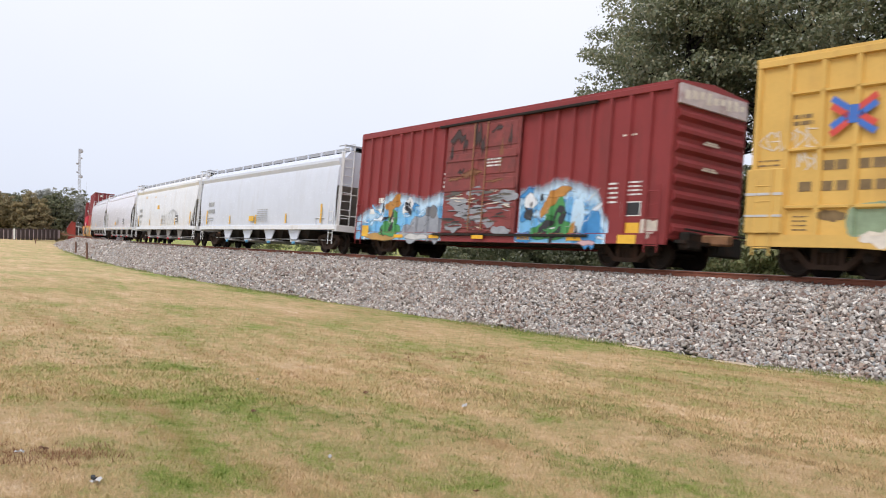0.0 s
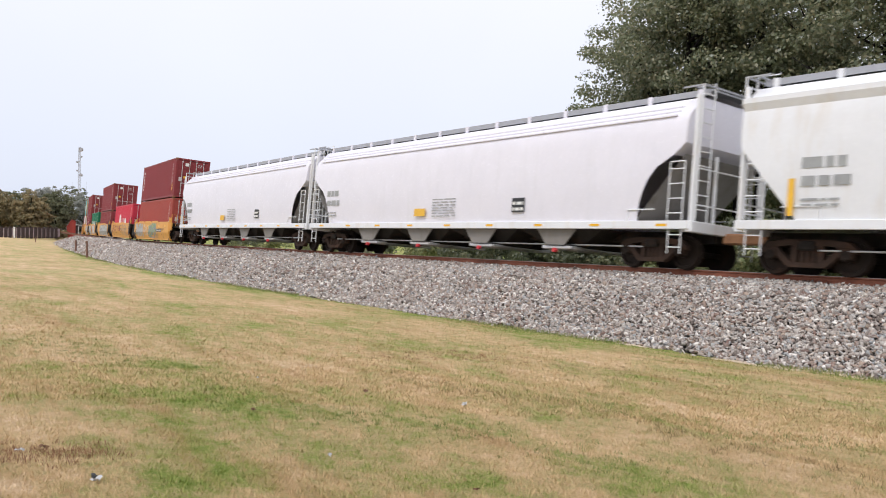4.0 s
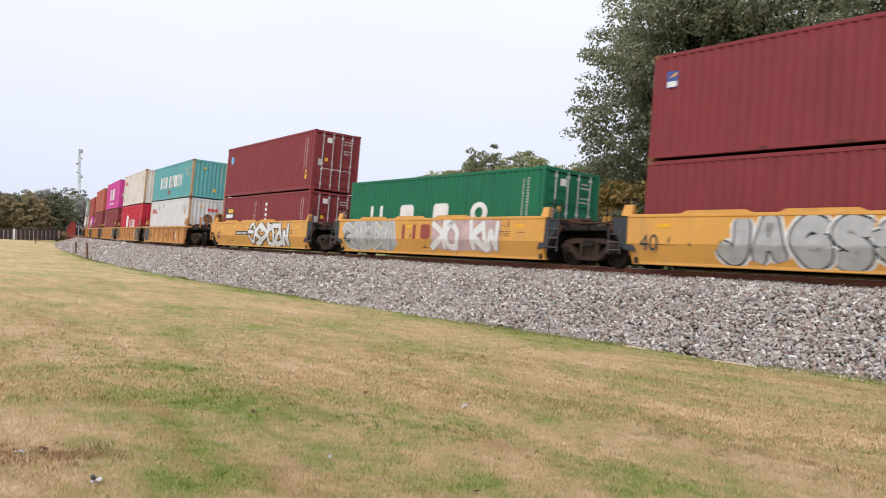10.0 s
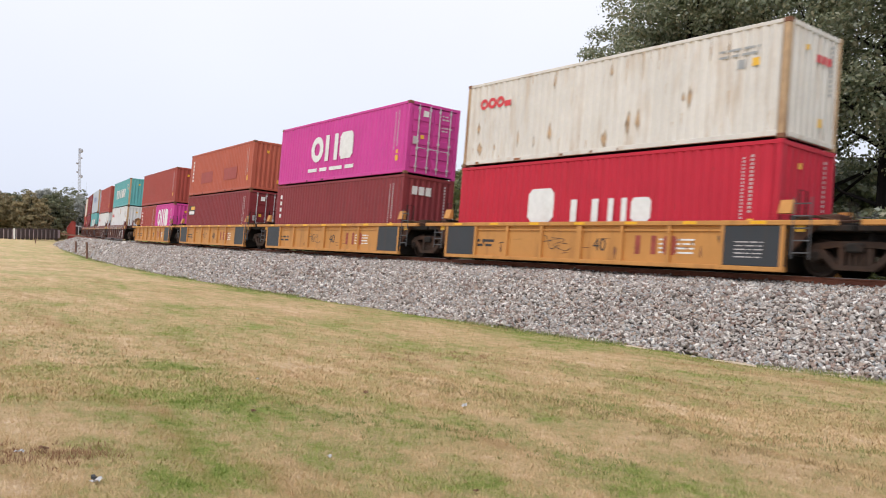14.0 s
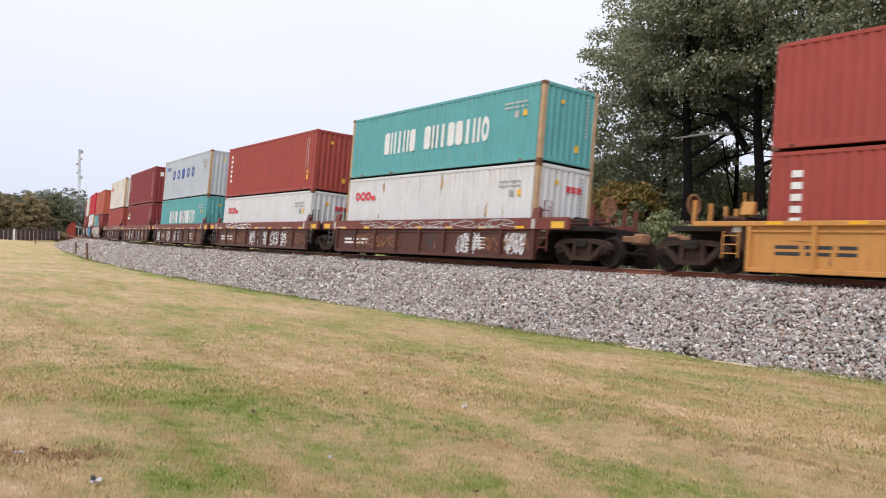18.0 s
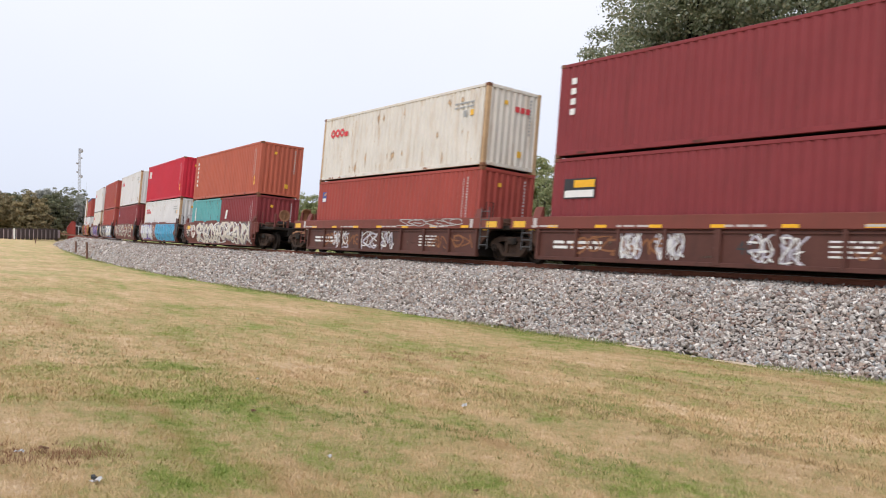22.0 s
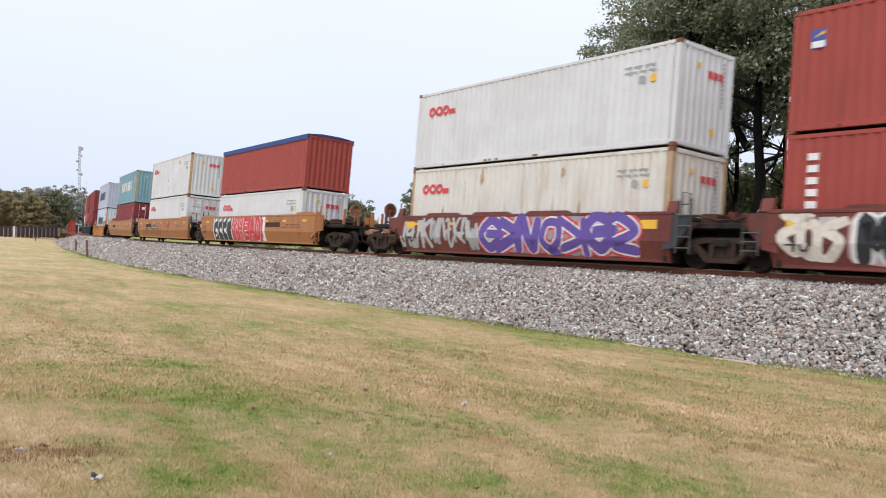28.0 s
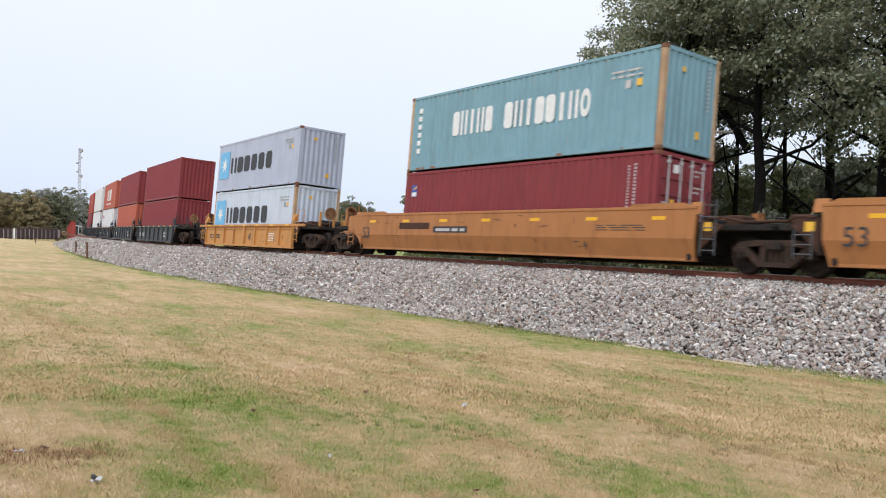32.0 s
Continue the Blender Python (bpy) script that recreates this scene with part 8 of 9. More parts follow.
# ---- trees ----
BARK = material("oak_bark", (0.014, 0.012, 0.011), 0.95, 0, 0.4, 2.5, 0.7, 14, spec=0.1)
P["dead_wood"] = material("bleached_dead_wood", (0.30, 0.27, 0.24), 0.9, 0, 0.25, 3, 0.4, 20)
LEAF = {
    "oak": island_material("oak_leaves", [(0.127, 0.154, 0.084), (0.196, 0.221, 0.124), (0.265, 0.278, 0.162), (0.366, 0.331, 0.202)], 0.36, 0.5, 0.3, spec=0.9, trans=0.45),
    "dark": island_material("dark_leaves", [(0.103, 0.124, 0.069), (0.161, 0.182, 0.103), (0.230, 0.236, 0.138)], 0.36, 0.5, 0.3, spec=0.9, trans=0.45),
    "autumn": island_material("autumn_leaves", [(0.12, 0.14, 0.045), (0.24, 0.19, 0.055), (0.36, 0.16, 0.04), (0.18, 0.18, 0.06), (0.40, 0.26, 0.09)], 0.6, 0.5, 0.35, spec=0.3, trans=0.3),
    "yellowgreen": island_material("yellow_green_leaves", [(0.18, 0.22, 0.10), (0.27, 0.295, 0.14), (0.37, 0.345, 0.18)], 0.6, 0.4, 0.3, spec=0.3, trans=0.3),
    "olive": island_material("olive_leaves", [(0.12, 0.13, 0.08), (0.17, 0.18, 0.105), (0.22, 0.215, 0.125)], 0.7, 0.12, 0.35, spec=0.2, trans=0.2),
    # the haze of distance is mixed into these pale grey leaf colours
    "hazy": island_material("haze_tinted_leaves", [(0.29, 0.30, 0.275), (0.37, 0.38, 0.34), (0.45, 0.44, 0.40)], 0.8, 0.12, 0.3, spec=0.2, trans=0.2),
    "rusty": island_material("russet_leaves", [(0.23, 0.185, 0.105), (0.30, 0.235, 0.125), (0.22, 0.205, 0.115)], 0.7, 0.12, 0.3, spec=0.2, trans=0.2),
}


def leaf_cloud(centres, radii, per, size, seed, flat=0.62):
    """Leaves on the domed upper sides of many sprays, with a ragged skirt below each."""
    rng = np.random.default_rng(seed)
    n = len(centres) * per
    c = np.repeat(np.array(centres), per, 0)
    r = np.repeat(np.array(radii), per)
    d = rng.normal(size=(n, 3))
    d[:, 2] = np.where(d[:, 2] < -0.9, -d[:, 2], d[:, 2])
    d /= np.linalg.norm(d, axis=1, keepdims=True)
    q = np.repeat(rng.uniform(0.8, 1.15, (len(centres), 3)), per, 0) * np.array([1, 1, flat])
    p = c + d * (r * (0.45 + 0.65 * rng.random(n) ** 0.7))[:, None] * q
    nrm = d * 0.8 + rng.normal(size=(n, 3)) * 0.42 + np.array([0, 0, 0.2])
    nrm /= np.linalg.norm(nrm, axis=1, keepdims=True)
    u = np.cross(nrm, rng.normal(size=(n, 3)))
    u /= np.linalg.norm(u, axis=1, keepdims=True)
    w = np.cross(nrm, u)
    L = (size * rng.uniform(0.6, 1.35, n))[:, None]
    return np.stack([p - u * L / 2, p + w * L * 0.32, p + u * L / 2, p - w * L * 0.32 - nrm * L * 0.08], 1)


def tree(name, x, y, h, crown_r, base, trunk_r, leaf, clumps, per, size, label, seed, trunks=1, open_=0.0, z=None, lean=0.0, squash=1.0, limbs=9, dense=False, shift=0.0, low_gap=0.0):
    """A trunk with limbs, and a crown of many leaves in clumps round the limbs' ends. base: height of the crown's foot."""
    rng = random.Random(seed)
    g = float(lawn(np.array([x]), np.array([y]))[0]) if z is None else z
    root = tagged(new(name), label, "tree" if name != "shrub" else "shrub", "trees" if name != "shrub" else "shrubs by the track")
    root.matrix_basis = Matrix.Translation((x, y, g - 0.05))
    if trunk_r:
        b = Mesh()
        pts = [(0, 0, -0.2)]
        for i in range(1, 7):
            pts.append((lean * i / 6 * h * 0.1 + rng.uniform(-0.12, 0.12), rng.uniform(-0.12, 0.12), h * 0.82 * i / 6))
        b.tube(pts, trunk_r, 9, trunk_r * 0.25)
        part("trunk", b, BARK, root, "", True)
        for i in range(limbs):
            q = rng.uniform(0, 2 * math.pi)
            z0 = base * 0.8 + (h * 0.75 - base * 0.8) * i / limbs
            ln = crown_r * rng.uniform(0.6, 0.95) * (1.1 - 0.5 * i / limbs)
            s0 = Vector(pts[min(int(z0 / (h * 0.82) * 6), 5)])
            s0.z = z0
            mid = s0 + Vector((math.cos(q) * ln * 0.5, math.sin(q) * ln * 0.5, ln * 0.22 + rng.uniform(-0.2, 0.3)))
            end = s0 + Vector((shift * 0.6 + math.cos(q) * ln, math.sin(q) * ln, ln * 0.5 + rng.uniform(-0.5, 0.8)))
            lb = Mesh().tube([s0, mid, end], trunk_r * 0.36, 6, 0.03)
            for k in range(3):
                t0 = mid.lerp(end, 0.2 + 0.3 * k)
                lb.tube([t0, t0 + Vector((rng.uniform(-1, 1), rng.uniform(-1, 1), rng.uniform(0.1, 1.2))) * ln * 0.28], trunk_r * 0.13, 5, 0.012)
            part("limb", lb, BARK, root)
    cs, rs = [], []
    mid_z, half = (base + h) / 2, (h - base) / 2
    while len(cs) < clumps:
        d = Vector((rng.gauss(0, 1), rng.gauss(0, 1), rng.gauss(0, 1))).normalized()
        f = rng.random() ** 0.36
        wob = (0.93 + 0.10 * noise.noise(d * 2.6 + Vector((seed, 0, 0)))) if dense else 0.82 + 0.38 * noise.noise(d * 1.7 + Vector((seed, 0, 0)))
        c = Vector((d.x * crown_r * f * wob, d.y * crown_r * f * wob * squash, mid_z + d.z * half * f * wob))
        if open_ and noise.noise(c * 0.45 + Vector((0, seed, 0))) < open_ - 0.35 + (low_gap if c.z < base + 0.36 * (h - base) else 0.0):
            continue
        cs.append(c + Vector((lean * (c.z / h) * h * 0.1 + shift, 0, 0)))
        rs.append(max(crown_r * (rng.uniform(0.11, 0.18) if dense else rng.uniform(0.10, 0.20)), rng.uniform(0.36, 0.55)))
    o = soup("crown" if trunk_r else "foliage", leaf_cloud(cs, rs, per, size, seed), [[0, 1, 2, 3]], LEAF[leaf], root)
    return root


def ahead(px, dist):
    """Plan position on the sight line that many hundredths of the picture's half width off its middle."""
    a = math.atan(px / 100 * math.tan(radians(LENS / 2)))
    return dist * math.sin(a), dist * math.cos(a)


for px, dist, h, r, base, tr, leaf, cl, per, size, lb, sd, op, lim, sh in (
        (54.6, 38, 15.2, 4.7, 5.4, 0.27, "oak", 260, 105, 0.165, "large oak with dense dark green crown", 11, 0.14, 13, 1.2),
        (49.3, 42, 15.0, 4.3, 1.2, 0.20, "oak", 560, 100, 0.165, "oak with dense green crown down to the brush", 17, 0.0, 8, -0.3),
        (71, 37, 15.4, 4.7, 5.4, 0.28, "oak", 215, 105, 0.165, "tall oak with dark green crown and bare lower trunk", 12, 0.22, 12, 0.0),
        (66, 43, 15.0, 4.2, 4.2, 0.15, "dark", 34, 95, 0.16, "slim tree with open branches and several gaps", 18, 0.42, 6, 0.0),
        (77, 44, 15.0, 4.2, 4.2, 0.15, "dark", 44, 95, 0.16, "slim tree with open branches and several gaps", 19, 0.40, 6, 0.0),
        (87, 40, 16.0, 5.2, 3.2, 0.26, "oak", 220, 105, 0.165, "tall dark tree with open branches", 13, 0.28, 13, 0.0),
        (99, 35, 14.6, 4.8, 3.0, 0.24, "oak", 190, 105, 0.165, "tall dark tree with open branches", 14, 0.30, 12, 0.0),
        (116, 34, 16.0, 5.2, 3.0, 0.26, "oak", 150, 90, 0.2, "oak with dark green crown", 15, 0.1, 9, 0.0),
        (136, 36, 15.0, 5.6, 3.0, 0.26, "oak", 110, 80, 0.24, "oak with dark green crown", 16, 0.1, 8, 0.0)):
    x, y = ahead(px, dist)
    oak = tree("oak_tree", x, y, h, r, base, tr, leaf, cl, per, size, lb, sd, open_=op, limbs=lim, dense=sd == 17, shift=sh, low_gap=0.04 if sd in (13, 14) else 0.24)
    if sd == 11:
        ax, ay = ahead(51, 36.5)
        bx, by = ahead(65, 36.5)
        part("dead_limb", Mesh().tube([(bx - x, by - y, 6.24), ((ax + 2 * bx) / 3 - x, (ay + 2 * by) / 3 - y, 6.26), ((2 * ax + bx) / 3 - x, (2 * ay + by) / 3 - y, 6.16), (ax - x, ay - y, 6.05)], 0.075, 7, 0.03), P["dead_wood"], oak, "bare pale dead limb")
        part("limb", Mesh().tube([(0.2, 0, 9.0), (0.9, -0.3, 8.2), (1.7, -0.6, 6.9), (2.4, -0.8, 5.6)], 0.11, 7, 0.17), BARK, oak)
for i, px in enumerate((50, 57, 64, 71, 78, 85, 92, 99, 106, 113)):
    x, y = ahead(px, 46 + 3 * (i % 3))
    tree("understorey_tree", x, y, 5.5 + 0.4 * (i * 7 % 4), 3.1, 0.2, 0.1, ("dark", "oak", "dark", "yellowgreen")[i % 4], 130, 66, 0.25, "leafy understorey tree behind the railway", 300 + i, limbs=5)
for px, dist, h, r, base, leaf, sd in ((32, 50, 6.6, 2.6, 1.0, "yellowgreen", 21), (38, 46, 6.6, 2.6, 1.0, "autumn", 22), (27, 54, 6.4, 2.6, 1.0, "yellowgreen", 23), (46, 45, 5.5, 2.4, 0.8, "dark", 24), (41, 39, 5.0, 1.9, 0.8, "autumn", 25)):
    x, y = ahead(px, dist)
    tree("young_tree", x, y, h, r, base, 0.12, leaf, 190, 70, 0.17, "young tree with yellowing orange-tinged leaves" if leaf == "autumn" else "young tree with yellow-green leaves", sd, limbs=7)
for px, dist, h, r, sd in ((19, 95, 12.0, 4.8, 31), (11, 100, 12.8, 5.4, 32), (4, 105, 11.6, 5.0, 33), (-3, 112, 9.6, 4.4, 34), (-31, 170, 10.4, 5.4, 35), (-21, 150, 8.2, 4.6, 36)):
    x, y = ahead(px, dist)
    tree("field_tree", x, y, h, r, 1.2, 0.2, "yellowgreen" if sd % 2 else "olive", 240, 46, 0.34, "leafy green tree beyond the track", sd)

# brush along the far side of the track
rng = random.Random(77)
for i in range(44):
    s = -34 + i * 1.35 + rng.uniform(-0.4, 0.4)
    q = bed(s, rng.uniform(6.6, 9.5))
    tree("shrub", q.x, q.y, rng.uniform(2.4, 3.6), rng.uniform(1.3, 1.9), -0.5, 0, rng.choice(["dark", "oak", "dark", "yellowgreen"]), 38, 80, 0.17, "dense dark green brush beside the track", 200 + i)
for i in range(30):
    q = bed(-34 + i * 2.0, rng.uniform(10.5, 13.5))
    tree("shrub", q.x, q.y, rng.uniform(2.6, 3.8), rng.uniform(1.8, 2.4), -0.5, 0, rng.choice(["dark", "oak", "dark"]), 32, 64, 0.24, "dense dark green brush beside the track", 400 + i)
for i in range(12):
    q = bed(-85 + i * 4.4, rng.uniform(9, 14))
    tree("shrub", q.x, q.y, rng.uniform(1.2, 2.2), rng.uniform(1.2, 1.9), 0.05, 0, rng.choice(["dark", "oak", "yellowgreen"]), 22, 60, 0.18, "low green brush beyond the track", 260 + i)

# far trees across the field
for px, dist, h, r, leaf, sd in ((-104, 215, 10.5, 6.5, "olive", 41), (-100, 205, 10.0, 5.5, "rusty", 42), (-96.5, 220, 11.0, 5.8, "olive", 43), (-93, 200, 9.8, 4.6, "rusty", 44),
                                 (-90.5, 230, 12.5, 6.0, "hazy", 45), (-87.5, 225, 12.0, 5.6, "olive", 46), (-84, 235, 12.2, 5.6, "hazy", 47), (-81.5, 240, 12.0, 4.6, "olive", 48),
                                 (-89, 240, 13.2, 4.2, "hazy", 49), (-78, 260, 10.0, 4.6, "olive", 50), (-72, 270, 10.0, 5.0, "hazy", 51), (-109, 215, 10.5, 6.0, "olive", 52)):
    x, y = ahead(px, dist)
    tree("distant_tree", x, y, h * 1.14, r, -1.0, 0.22, leaf, 220, 42, 0.46, "round-crowned autumn tree across the field" if leaf != "hazy" else "leafy tree across the field, distance haze in its pale leaf colour", sd, limbs=6)

# ---- far left: fence, posts, mast, house ----
P["post_wood"] = material("weathered_post_wood", (0.05, 0.036, 0.036), 0.9, 0, 0.3, 5, 0.4, 30)
P["marker_wood"] = material("red_brown_post_wood", (0.20, 0.11, 0.08), 0.9, 0, 0.3, 5, 0.4, 30)
P["roof_red"] = material("red_metal_roof", (0.42, 0.06, 0.04), 0.5, 0, 0.12, 1.5, 0.1, 20)
P["white_wall"] = material("white_painted_boards", (0.72, 0.72, 0.70), 0.7, 0, 0.08, 2, 0.1, 20)
P["fence_wood"] = material("dark_stained_fence", (0.34, 0.28, 0.29), 0.9, 0, 0.3, 2, 0.3, 20, random_obj=0.3)
for px, dist, hh in ((-80.4, 78, 1.45), (-82.9, 98, 1.35), (-92.0, 160, 0.8)):
    x, y = ahead(px, dist)
    z = float(lawn(np.array([x]), np.array([y]))[0])
    p = part("marker_post", Mesh().box(-0.075, 0.075, -0.075, 0.075, -0.3, hh, 0.02), P["marker_wood"], None)
    p.matrix_basis = Matrix.Translation((x, y, z))
    tagged(p, "short weathered brown post in the grass", "post", "posts by the track")
fence = tagged(new("field_fence"), "row of dark timber posts across the field", "fence")
fx, fy = ahead(-110, 190)
gx, gy = ahead(-86.5, 196)
fence.matrix_basis = Matrix.Translation((fx, fy, 0.0))
ex = Vector((gx - fx, gy - fy, 0))
n = 24
turn = Matrix.Rotation(math.atan2(ex.y, ex.x), 4, "Z")
post_me = Mesh().box(-0.3, 0.3, -0.16, 0.16, -0.3, 2.05, 0.03).data("fence_post")
rail_me = Mesh().box(0, ex.length / n, -0.05, 0.05, 0.05, 1.75, 0.01).data("fence_board")
for i in range(n):
    put("fence_post", post_me, P["post_wood"], fence, "", Matrix.Translation(ex * i / n) @ turn)
    put("fence_board", rail_me, P["fence_wood"], fence, "", Matrix.Translation(ex * i / n) @ turn)
x, y = ahead(-96.8, 189)
pp = part("white_post", Mesh().box(-0.14, 0.14, -0.14, 0.14, -0.2, 2.0, 0.02), P["white_wall"])
pp.matrix_basis = Matrix.Translation((x, y, 0))
tagged(pp, "slim white post before the fence", "post")

x, y = ahead(-82.2, 420)
mast = tagged(new("radio_mast"), "tall lattice radio mast with drum antennas", "mast")
mast.matrix_basis = Matrix.Translation((x, y, 0))
P["mast_steel"] = material("weathered_mast_steel", (0.36, 0.36, 0.39), 0.6, 0.3, 0.15, 0.5)
b = Mesh()
for k in range(3):
    a = k * 2.094
    b.tube([(0.9 * math.cos(a), 0.9 * math.sin(a), 0), (0.45 * math.cos(a), 0.45 * math.sin(a), 40)], 0.08, 5)
part("mast_leg", b, P["mast_steel"], mast)
b = Mesh()
for i in range(26):
    w = 0.9 - 0.45 * i / 26
    w2 = 0.9 - 0.45 * (i + 1) / 26
    for k in range(3):
        a, c = k * 2.094, (k + 1) * 2.094
        b.tube([(w * math.cos(a), w * math.sin(a), i * 40 / 26), (w2 * math.cos(c), w2 * math.sin(c), (i + 1) * 40 / 26)], 0.05, 4)
part("mast_bracing", b, P["mast_steel"], mast)
for dx, zz, r in ((0.7, 38.8, 0.95), (-1.1, 33.0, 0.45), (0.7, 27.0, 0.75), (-1.0, 29, 0.4), (0.9, 35.5, 0.4)):
    part("drum_antenna", Mesh().disc([(-0.5, r * 0.8), (0.0, r), (0.3, r)], 14, "y", (dx, 0, zz)), P["mast_steel"], mast)
for q in (-3.6, 3.8):
    part("guy_wire", Mesh().tube([(q, 0, 0), (q * 0.85, 0, 24)], 0.03, 4), P["mast_steel"], mast)

x, y = ahead(-83.9, 205)
house = tagged(new("farm_building"), "small red gabled shed with a white lean-to", "building")
house.matrix_basis = Matrix.Translation((x, y, -0.2)) @ Matrix.Rotation(radians(26), 4, "Z") @ Matrix.Diagonal((0.78, 0.78, 0.95, 1))
part("wall", Mesh().prism([(-1.2, -0.3), (1.0, -0.3), (1.0, 3.9), (0.0, 4.15), (-1.2, 2.6)], "y", -1.6, 1.6), P["roof_red"], house, "red boarded gable wall")
part("roof", Mesh().prism([(-1.35, 2.5), (0.0, 4.27), (1.1, 4.0), (1.1, 3.92), (0.0, 4.17), (-1.3, 2.42)], "y", -1.85, 1.85), P["roof_red"], house, "red metal roof")
part("lean_to_roof", Mesh().prism([(1.0, 3.3), (2.8, 2.95), (2.8, 2.75), (1.0, 3.1)], "y", -1.7, 1.7), P["white_wall"], house, "white sheet roof")
for q in (1.8, 2.7):
    part("lean_to_post", Mesh().box(q - 0.07, q + 0.07, -1.6, -1.46, -0.3, 2.75), P["white_wall"], house)
part("lean_to_wall", Mesh().box(1.02, 1.6, -1.55, 1.5, -0.3, 2.9), P["post_wood"], house)


x, y = ahead(-86.6, 200)
tree("shrub", x, y, 2.6, 2.3, -0.3, 0, "rusty", 60, 60, 0.26, "brown withered brush heap beside the shed", 71)

# ---- small things on the lawn ----
P["scrap_white"] = material("white_scrap_paper", (0.52, 0.52, 0.53), 0.8, 0, 0.15, 20, 0.4, 60)
P["scrap_dark"] = material("dark_feather_grey", (0.06, 0.065, 0.07), 0.8, 0, 0.3, 20)
P["dry_leaf"] = material("dry_brown_leaf", (0.14, 0.07, 0.035), 0.85, 0, 0.3, 20, 0.4, 60)


def on_lawn(px, dist):
    x, y = ahead(px, dist)
    return Matrix.Translation((x, y, float(lawn(np.array([x]), np.array([y]))[0]) + 0.02))


def crumple(w, h, seed):
    """A small crumpled sheet."""
    rng = random.Random(seed)
    return Mesh().grid([[(w * (i / 4 - 0.5) + rng.uniform(-0.01, 0.01), w * 0.7 * (j / 3 - 0.5) + rng.uniform(-0.01, 0.01), rng.uniform(0, h)) for j in range(4)] for i in range(5)])


for px, dist, w, h, mt, nm, lb, ct, sd in ((-77.7, 6.05, 0.085, 0.05, "scrap_white", "paper_scrap", "crumpled black and white scrap on the lawn", "litter", 1), (-78.3, 6.1, 0.06, 0.05, "scrap_dark", "dark_scrap", "dark crumpled scrap on the lawn", "litter", 2),
                                      (-95.3, 6.9, 0.07, 0.04, "scrap_white", "paper_scrap", "small white scrap in brown grass", "litter", 3), (-25.0, 6.7, 0.035, 0.05, "scrap_white", "paper_scrap", "tiny white scrap on the lawn", "litter", 4),
                                      (-42.2, 8.5, 0.09, 0.03, "dry_leaf", "fallen_leaf", "curled brown fallen leaf", "leaf", 5), (8.3, 5.9, 0.06, 0.03, "dry_leaf", "fallen_leaf", "small reddish fallen leaf", "leaf", 6), (5.3, 9.4, 0.09, 0.05, "scrap_white", "paper_scrap", "pale scrap in the grass", "litter", 7),
                                      (-83.2, 12.1, 0.07, 0.03, "dry_leaf", "fallen_leaf", "dark brown fallen leaf", "leaf", 8), (-41.5, 10.9, 0.04, 0.04, "scrap_white", "paper_scrap", "tiny white scrap on the lawn", "litter", 9), (-17, 10.1, 0.1, 0.05, "dry_leaf", "fallen_leaf", "dark brown fallen leaf", "leaf", 10), (-90, 7.0, 0.09, 0.04, "dry_leaf", "fallen_leaf", "dark brown fallen leaf", "leaf", 11)):
    ob = part(nm, crumple(w * 0.75, h * 0.75, sd), P[mt])
    ob.matrix_basis = on_lawn(px, dist) @ Matrix.Rotation(sd * 1.1, 4, "Z")
    tagged(ob, lb, ct)


# ---- coarse tufts, a worn rut and fallen leaves on the lawn ----
def tuft_line(name, pts, tufts, spread, size, mat, seed, label):
    """Bunches of longer blades scattered along a line."""
    rng = np.random.default_rng(seed)
    P0 = np.array(pts)
    seg = rng.integers(0, len(P0) - 1, tufts)
    u = rng.random(tufts)[:, None]
    c = P0[seg] * (1 - u) + P0[seg + 1] * u + rng.normal(size=(tufts, 2)) * spread
    per = 16
    c = np.repeat(c, per, 0) + rng.normal(size=(tufts * per, 2)) * size * 0.7
    x, y = c.T
    n = len(x)
    z, t, q = lawn(x, y), rng.uniform(0, 6.283, n), rng.uniform(0, 6.283, n)
    lean, hh, ww = rng.uniform(0.3, 1.25, n), size * rng.uniform(0.5, 1.3, n), rng.uniform(0.006, 0.012, n)
    tip = np.stack([x + hh * np.sin(lean) * np.cos(q), y + hh * np.sin(lean) * np.sin(q), z + hh * np.cos(lean)], -1)
    d = np.stack([np.cos(t) * ww / 2, np.sin(t) * ww / 2, np.zeros(n)], -1)
    b = np.stack([x, y, z - 0.01], -1)
    tagged(soup(name, np.stack([b - d, b + d, tip], 1), [[0, 1, 2]], mat), label, "grass", kind="stuff")


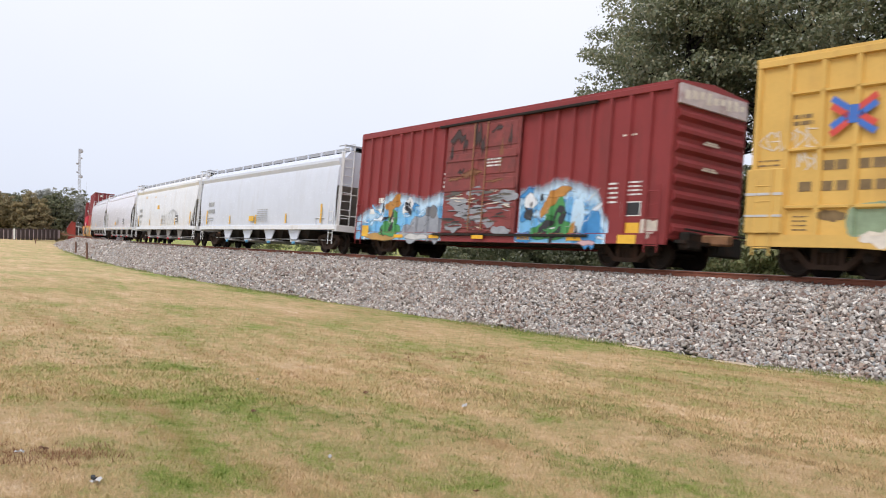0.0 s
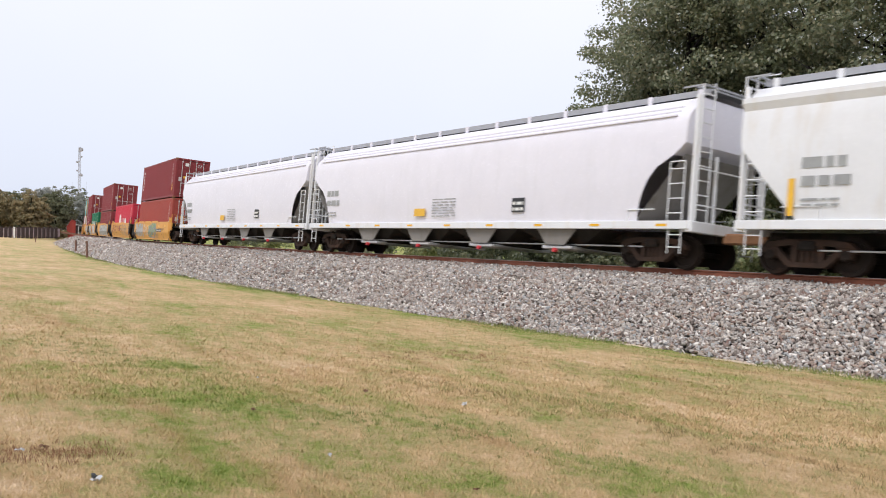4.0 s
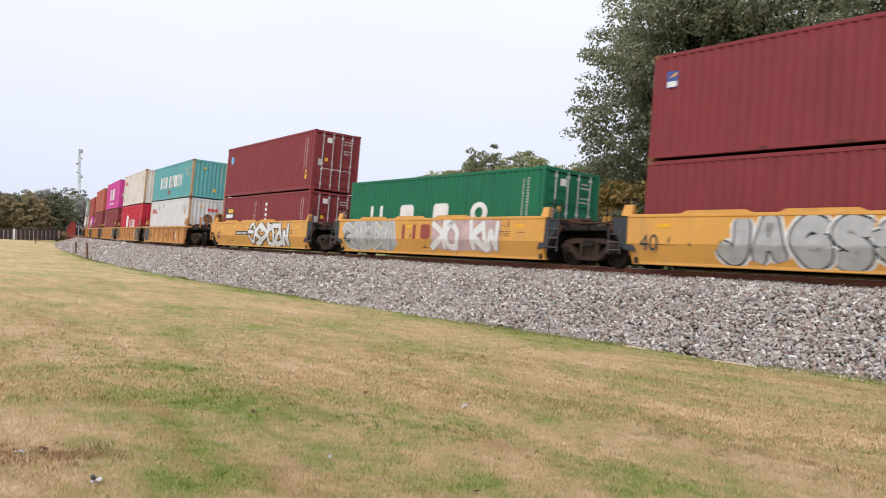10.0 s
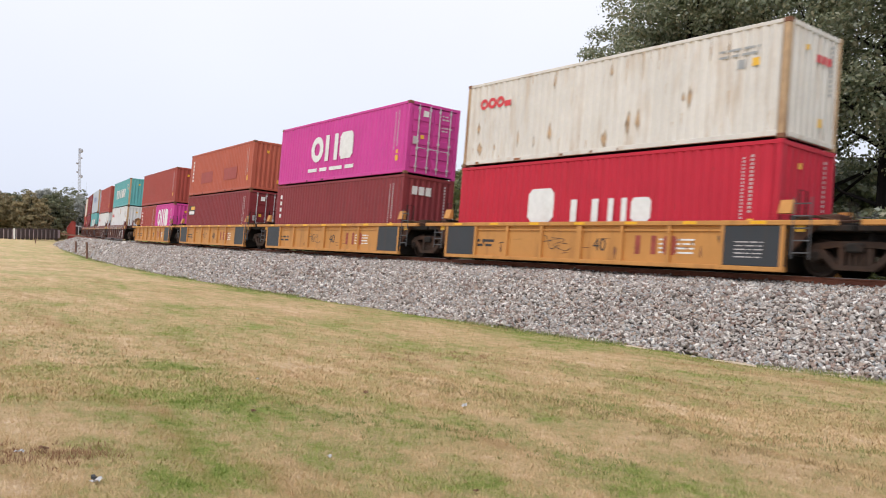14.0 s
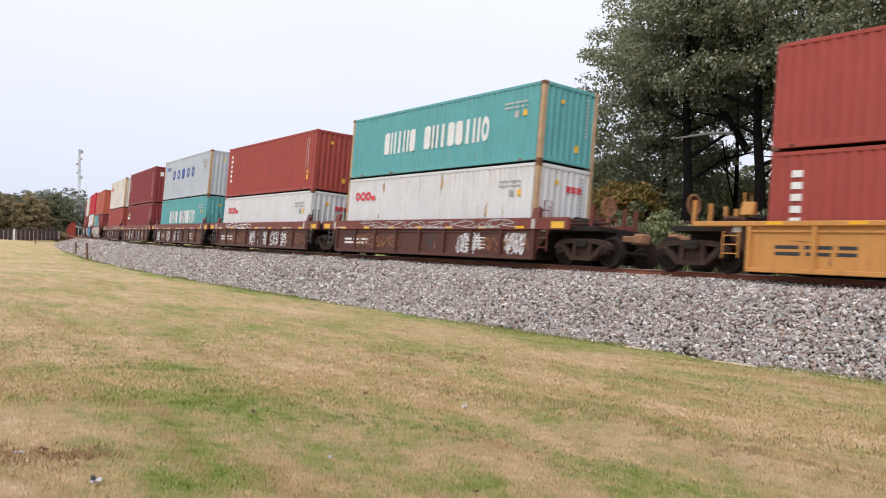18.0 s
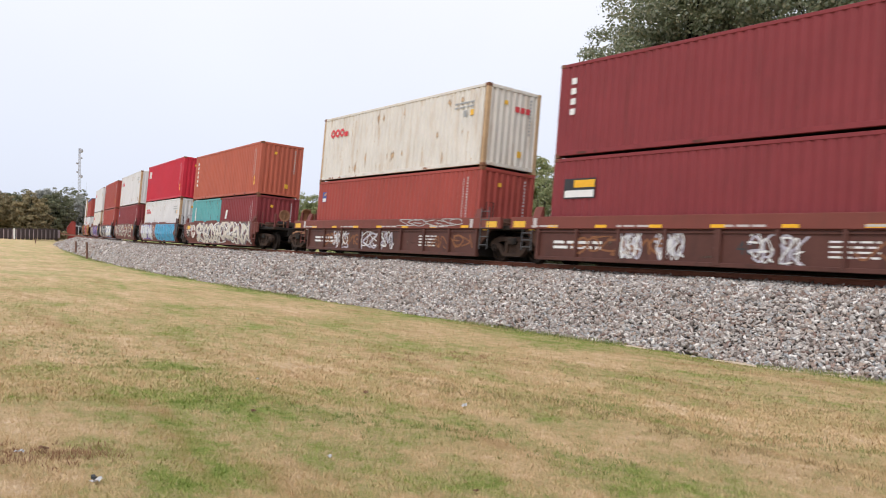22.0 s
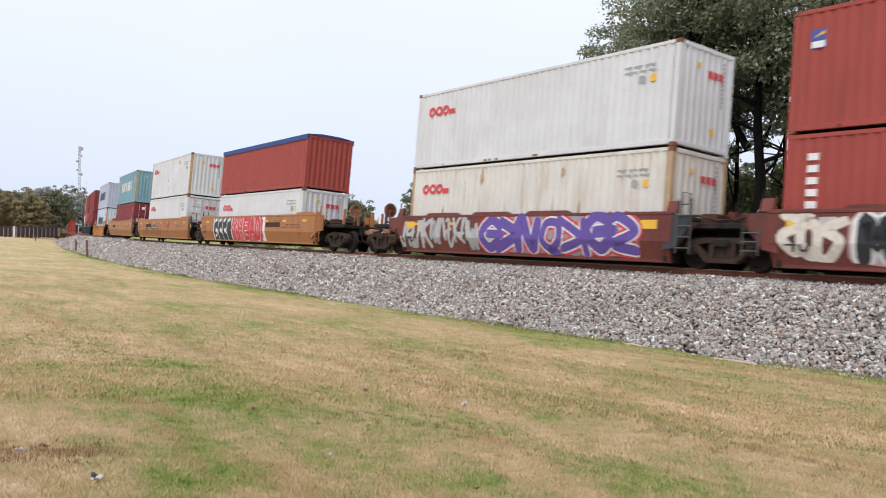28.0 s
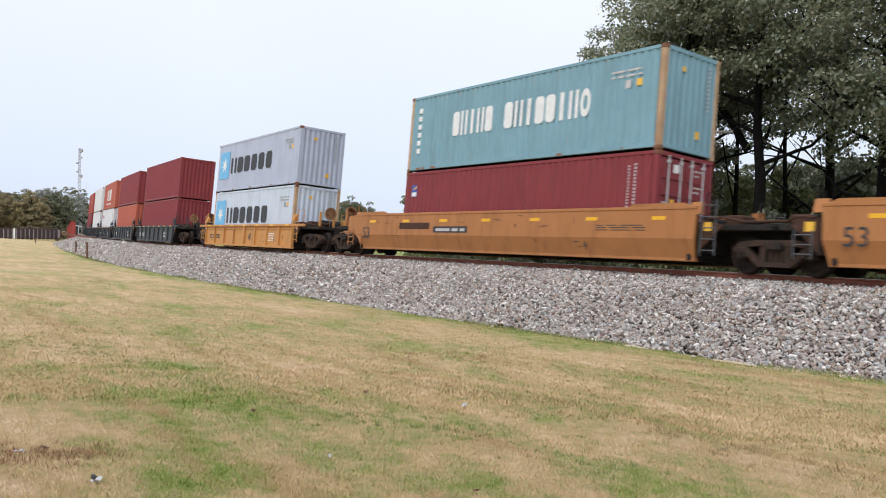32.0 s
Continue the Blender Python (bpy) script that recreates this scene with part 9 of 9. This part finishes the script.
rut_grass = island_material("withered_rut_grass", [(0.20, 0.15, 0.075), (0.36, 0.27, 0.14), (0.50, 0.38, 0.22), (0.26, 0.26, 0.10)], 0.85, 2.0, 0.3, spec=0.15, trans=0.2)
green_grass = island_material("green_tuft_grass", [(0.13, 0.19, 0.05), (0.20, 0.26, 0.08), (0.30, 0.32, 0.13)], 0.85, 2.0, 0.3, spec=0.15, trans=0.2)
red_grass = island_material("red_brown_dead_grass", [(0.20, 0.10, 0.06), (0.33, 0.19, 0.11), (0.42, 0.29, 0.18)], 0.85, 2.0, 0.3, spec=0.15, trans=0.2)
tuft_line("grass_tufts", RUT, 260, 0.16, 0.05, rut_grass, 31, "withered tufts along a shallow rut in the lawn")
tuft_line("grass_tufts", [(0.2, 10.6), (1.6, 10.1), (3.0, 8.6), (4.4, 8.0)], 240, 0.35, 0.045, green_grass, 32, "coarse green tufts beside the rut")
tuft_line("grass_tufts", [(-0.8, 13.4), (0.2, 14.6), (1.2, 14.2)], 90, 0.35, 0.05, red_grass, 33, "red-brown dead tufts on the lawn")
tuft_line("grass_tufts", [(-3.6, 6.3), (-2.9, 6.1), (-2.6, 6.4)], 110, 0.14, 0.045, red_grass, 34, "red-brown dead tufts on the lawn")
tuft_line("grass_tufts", [(-6.5, 13.2), (-4.9, 11.9), (-3.3, 10.8), (-1.9, 9.5)], 220, 0.4, 0.04, green_grass, 35, "coarse green tufts on the lawn")
tuft_line("grass_tufts", [(-2.6, 8.9), (-0.9, 8.3), (0.6, 7.9), (1.9, 6.5)], 240, 0.4, 0.04, green_grass, 36, "coarse green tufts on the lawn")
tuft_line("grass_tufts", [(2.0, 14.0), (4.0, 11.5), (5.5, 9.5)], 200, 0.7, 0.045, rut_grass, 37, "withered tufts on the lawn")


# ---- what moves ----
def motions():
    for thing, off, *up in MOVERS:
        lift = Matrix.Translation((0, 0, up[0] if up else 0))
        walk(thing, [(t, rolling(travel(t) + off) @ lift) for t in range(33)])
    for w, x, z, off in SPINNERS:
        turn = []
        for k in range(961):
            t = k / 30
            s = travel(t) + off
            if -70 < s < 25:
                turn.append((t, pose(x, 0, z, 0, math.degrees(s / WHEEL_R) % 360, 0)))
        still = pose(x, 0, z)
        if not turn:
            turn = [(0, still), (32, still)]
        if turn[0][0] > 0:
            turn.insert(0, (0, turn[0][1]))
        if turn[-1][0] < 32:
            turn.append((32, turn[-1][1]))
        walk(w, turn)


motions()
